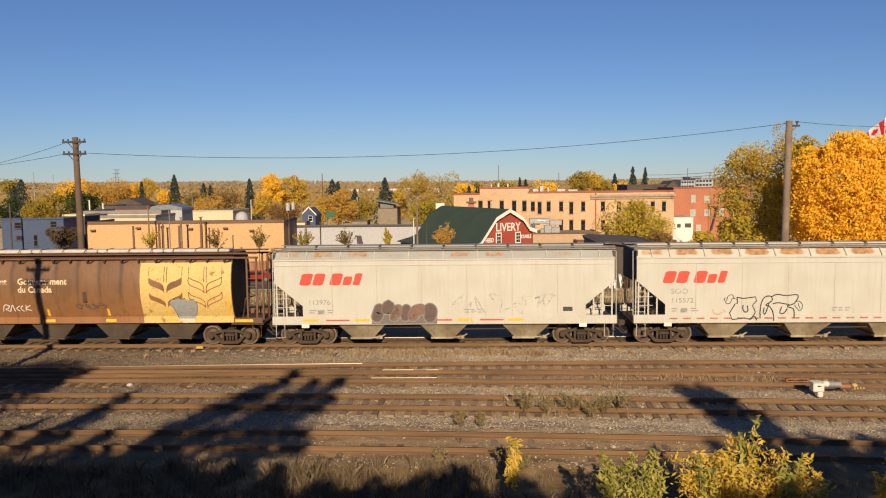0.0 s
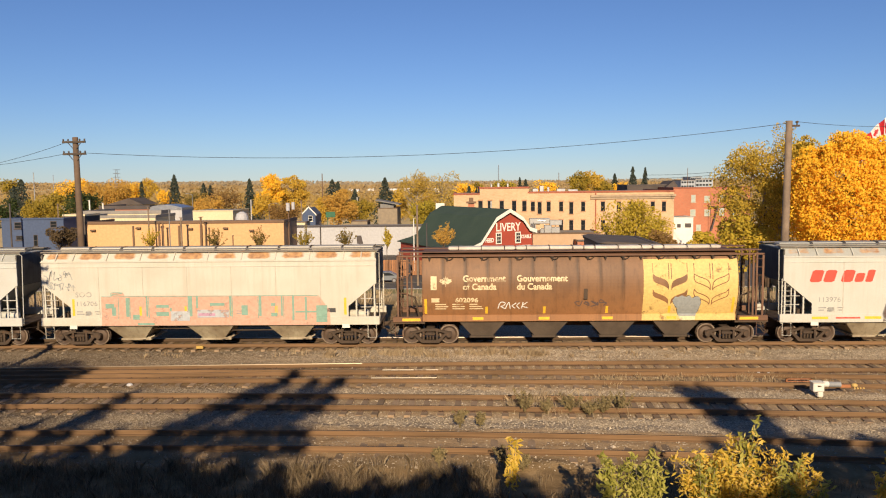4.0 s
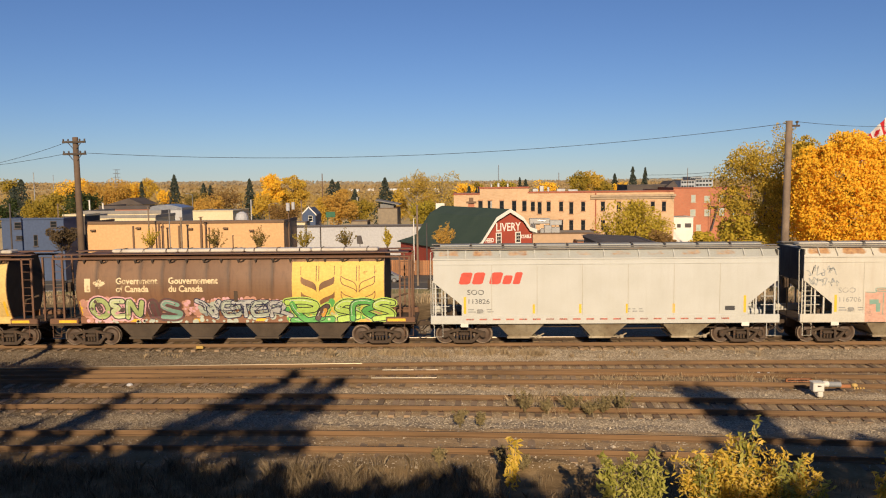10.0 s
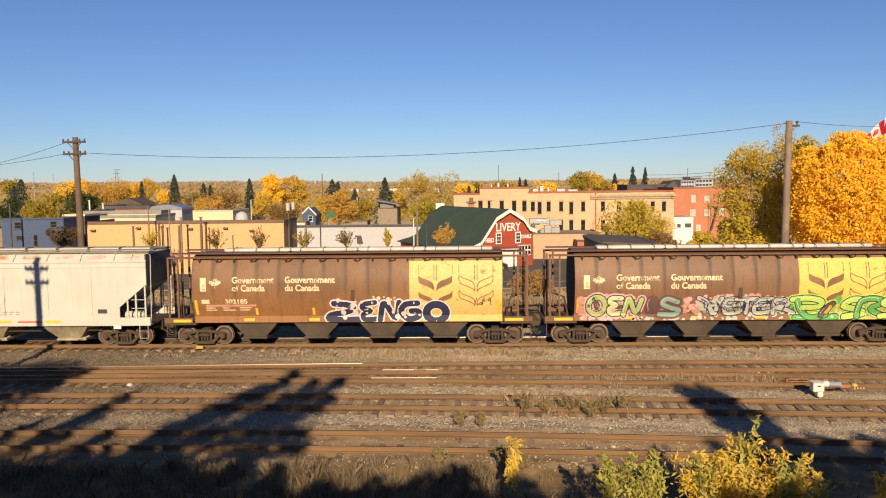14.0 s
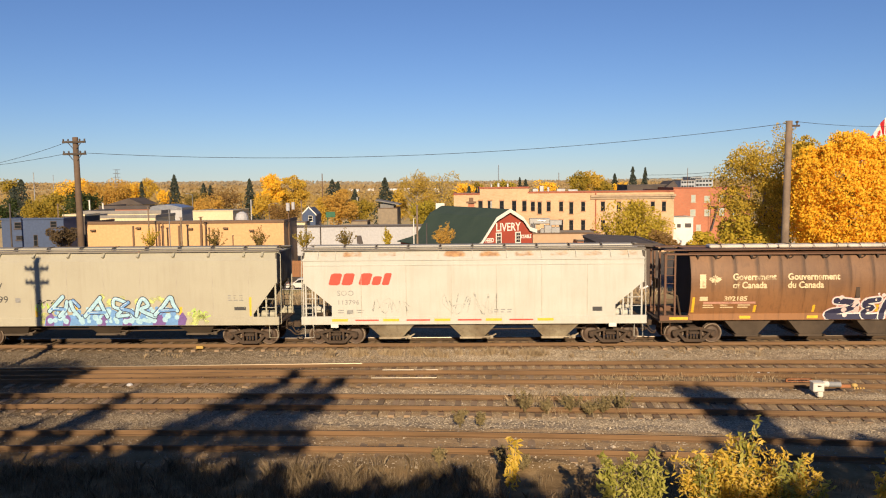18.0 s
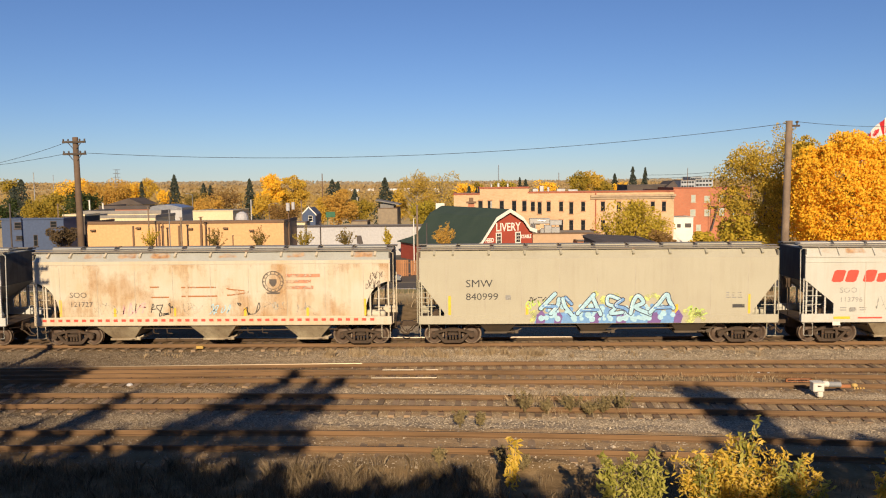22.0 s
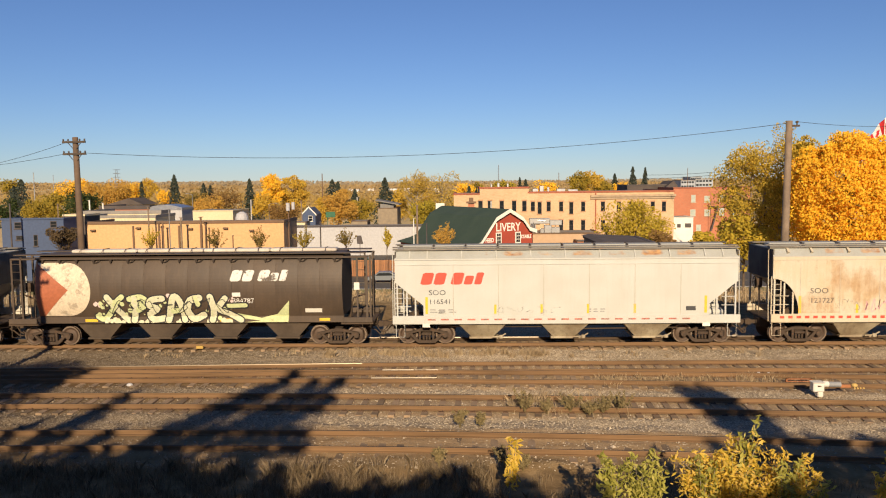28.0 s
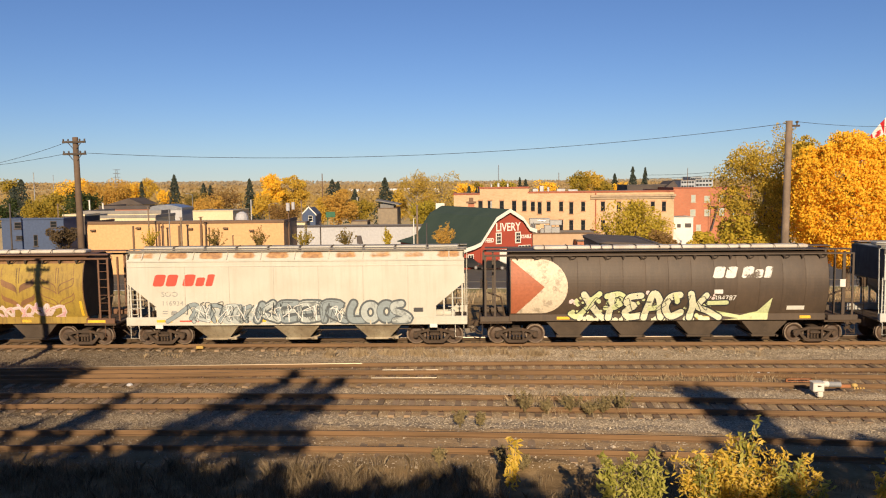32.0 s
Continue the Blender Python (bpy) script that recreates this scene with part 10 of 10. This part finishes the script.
# trees and a hedge on the bank behind the viewer, known by their shadows
for k, (x, y, h, w, low, dense) in enumerate((
    (-16.6, -4, 9.9, 3.4, 0.82, 1.2), (-14.5, -4, 9.8, 1.5, 0.85, 0.9), (-18.6, -4, 9.8, 3.0, 0.75, 1.4), (-16.4, -4, 9.5, 4.6, 0.72, 1.8), (-14.9, -4, 9.5, 1.2, 0.75, 1.3), (-19.5, -4, 8.8, 4.0, 0.55, 1.6), (-17.4, -4, 7.4, 1.6, 0.6, 0.8), (-13.9, -4, 6.0, 0.9, 0.5, 0.7),
    (-11.3, -4, 7.8, 0.85, 0.6, 1.1), (-11.9, -4, 6.3, 1.0, 0.5, 0.7), (-10.1, -4, 5.9, 0.8, 0.5, 0.9), (-9.2, -4, 5.7, 1.2, 0.5, 0.8), (-13.0, -4, 5.6, 1.6, 0.5, 0.8), (-16.5, -4, 6.2, 2.6, 0.45, 0.9), (-8.3, -4, 6.0, 0.95, 0.5, 1.0), (-7.7, -4, 6.8, 0.6, 0.5, 0.7), (-6.9, -4, 5.9, 0.9, 0.5, 0.8),
    (10.3, -4, 8.15, 1.9, 0.75, 2.6), (10.9, -4, 7.3, 1.5, 0.72, 1.6), (9.9, -4, 7.0, 1.1, 0.7, 1.3), (10.7, -4, 6.1, 0.8, 0.6, 1.0))):
    tree(x, y, float(lay(x, y)), h, w, L_OLIVE, int(46 * h * (1 - low) * 1.8 * w * dense), 0.14, "half-bare tree on the bank", 24 if w < 2 else 40, low, None, 300 + k, group="trees on the bank")


def leaning_tree(label, limbs_, seed, leaf=0.085, dense=62):
    """A half-bare tree of long leafy limbs: each limb is (spread, points in x and height)."""
    rng = np.random.RandomState(seed)
    (x0, z0), y = limbs_[0][1][0], -4.0
    root = thing("tree", label, "tree", "trees on the bank", at=pose(x0, y, z0))
    wood, pts = Geo(), []
    for wide, line in limbs_:
        p = curve_pts([(a - x0, b - z0) for a, b in line], 6)
        wood.tube([(a, 0.15 * math.sin(2 * b), b) for a, b in p], 0.09, 6, 0.02)
        q = np.array(p[len(p) // 3:])
        n = int(dense * len(q) * wide / 0.3)
        k = rng.randint(0, len(q), n)
        ends = np.clip((len(q) - k) / len(q) * 2.2, 0.35, 1)
        # twigs run out upwards from the limb, with the leaves along them
        twig, along = rng.randint(0, 40, n), rng.uniform(0, 1, n) ** 0.7
        ta = np.random.RandomState(seed + 1).normal(size=(40, 3)) * np.array([1, 1, 0.8]) + np.array([0.5, 0, 0.5])
        d = ta[twig] * (wide * ends * along)[:, None] * 1.15
        pts.append(np.stack([q[k, 0], 0 * k, q[k, 1]], 1) + d + rng.normal(size=(n, 3)) * 0.05)
    part("trunk", wood, BARK, root)
    part("crown", quads_mesh("crown", np.concatenate(pts), leaf, L_OLIVE, rng), None, root)


leaning_tree("half-bare tree with long leaning limbs on the bank", (
    (0.34, [(-10.6, 6.2), (-9.3, 10.0), (-8.05, 12.0), (-7.0, 12.8), (-6.1, 13.7), (-5.2, 15.0)]), (0.36, [(-9.3, 10.0), (-6.5, 12.0), (-5.3, 12.8), (-4.1, 13.6), (-3.2, 14.7)]),
    (0.42, [(-9.0, 9.6), (-6.3, 11.3), (-5.0, 11.6), (-3.8, 11.9)]), (0.34, [(-8.6, 9.6), (-6.9, 11.5), (-5.6, 12.2), (-4.4, 12.5)]), (0.22, [(-9.4, 10.0), (-8.3, 11.4), (-8.2, 12.3)]), (0.22, [(-9.0, 10.2), (-6.9, 12.8), (-5.7, 14.2), (-5.3, 15.3)]),
    (0.3, [(-9.2, 10.2), (-7.6, 12.4), (-6.7, 13.5), (-6.2, 14.3)]), (0.28, [(-8.8, 10.0), (-5.9, 12.6), (-4.7, 13.8), (-4.2, 14.6)]), (0.3, [(-8.6, 10.0), (-5.2, 12.0), (-4.0, 12.9), (-3.3, 13.6)]), (0.34, [(-9.0, 9.8), (-7.4, 11.3), (-6.6, 12.0)]),
    (0.3, [(-8.0, 10.0), (-5.9, 10.9), (-4.3, 11.1), (-3.6, 11.3)])), 71)
leaning_tree("thin half-bare tree with upright limbs on the bank", (
    (0.24, [(-12.6, 6.2), (-12.3, 10.5), (-11.9, 12.2), (-11.3, 13.0), (-11.0, 14.0)]), (0.2, [(-12.3, 10.0), (-10.4, 11.4), (-9.9, 12.0)]), (0.22, [(-12.4, 9.5), (-13.2, 11.6), (-12.9, 12.4)])), 72)
hedge = np.random.RandomState(8)
hp = np.stack([hedge.uniform(-26, 22, 44000), hedge.uniform(-4.2, -2.8, 44000), hedge.uniform(0, 1, 44000)], 1)
top = 10.4 - 0.5 * smooth(-5.0, -4.0, hp[:, 0]) * smooth(3.0, 2.4, hp[:, 0]) + 0.28 * np.sin(hp[:, 0] * 1.7) * np.sin(hp[:, 0] * 0.6 + 1) + 0.22 * np.sin(hp[:, 0] * 5.1 + 2) + 0.05 * smooth(-4.2, -7.0, hp[:, 0]) + 0.25 * np.sin(hp[:, 0] * 2.9) * np.sin(hp[:, 0] * 1.13) - 1.2 * smooth(2.6, 3.4, hp[:, 0]) * (1 - smooth(7.2, 8.2, hp[:, 0])) + 0.85 * smooth(7.6, 9.0, hp[:, 0])
hp[:, 2] = 5.6 + (top - 5.6) * hp[:, 2] ** 0.8
tagged(new("hedge", quads_mesh("hedge", hp, 0.16, L_OLIVE, hedge)), "tall leafy hedge along the top of the bank", "hedge", kind="stuff")
# pole whose shadow falls on the train
tall_pole(-19.5, 21.5, 10.75, 0.0, 0, 0.2, ((0.5, 0.56), (1.15, 0.56)), "wooden pole with two crossarms before the tracks")

motions()
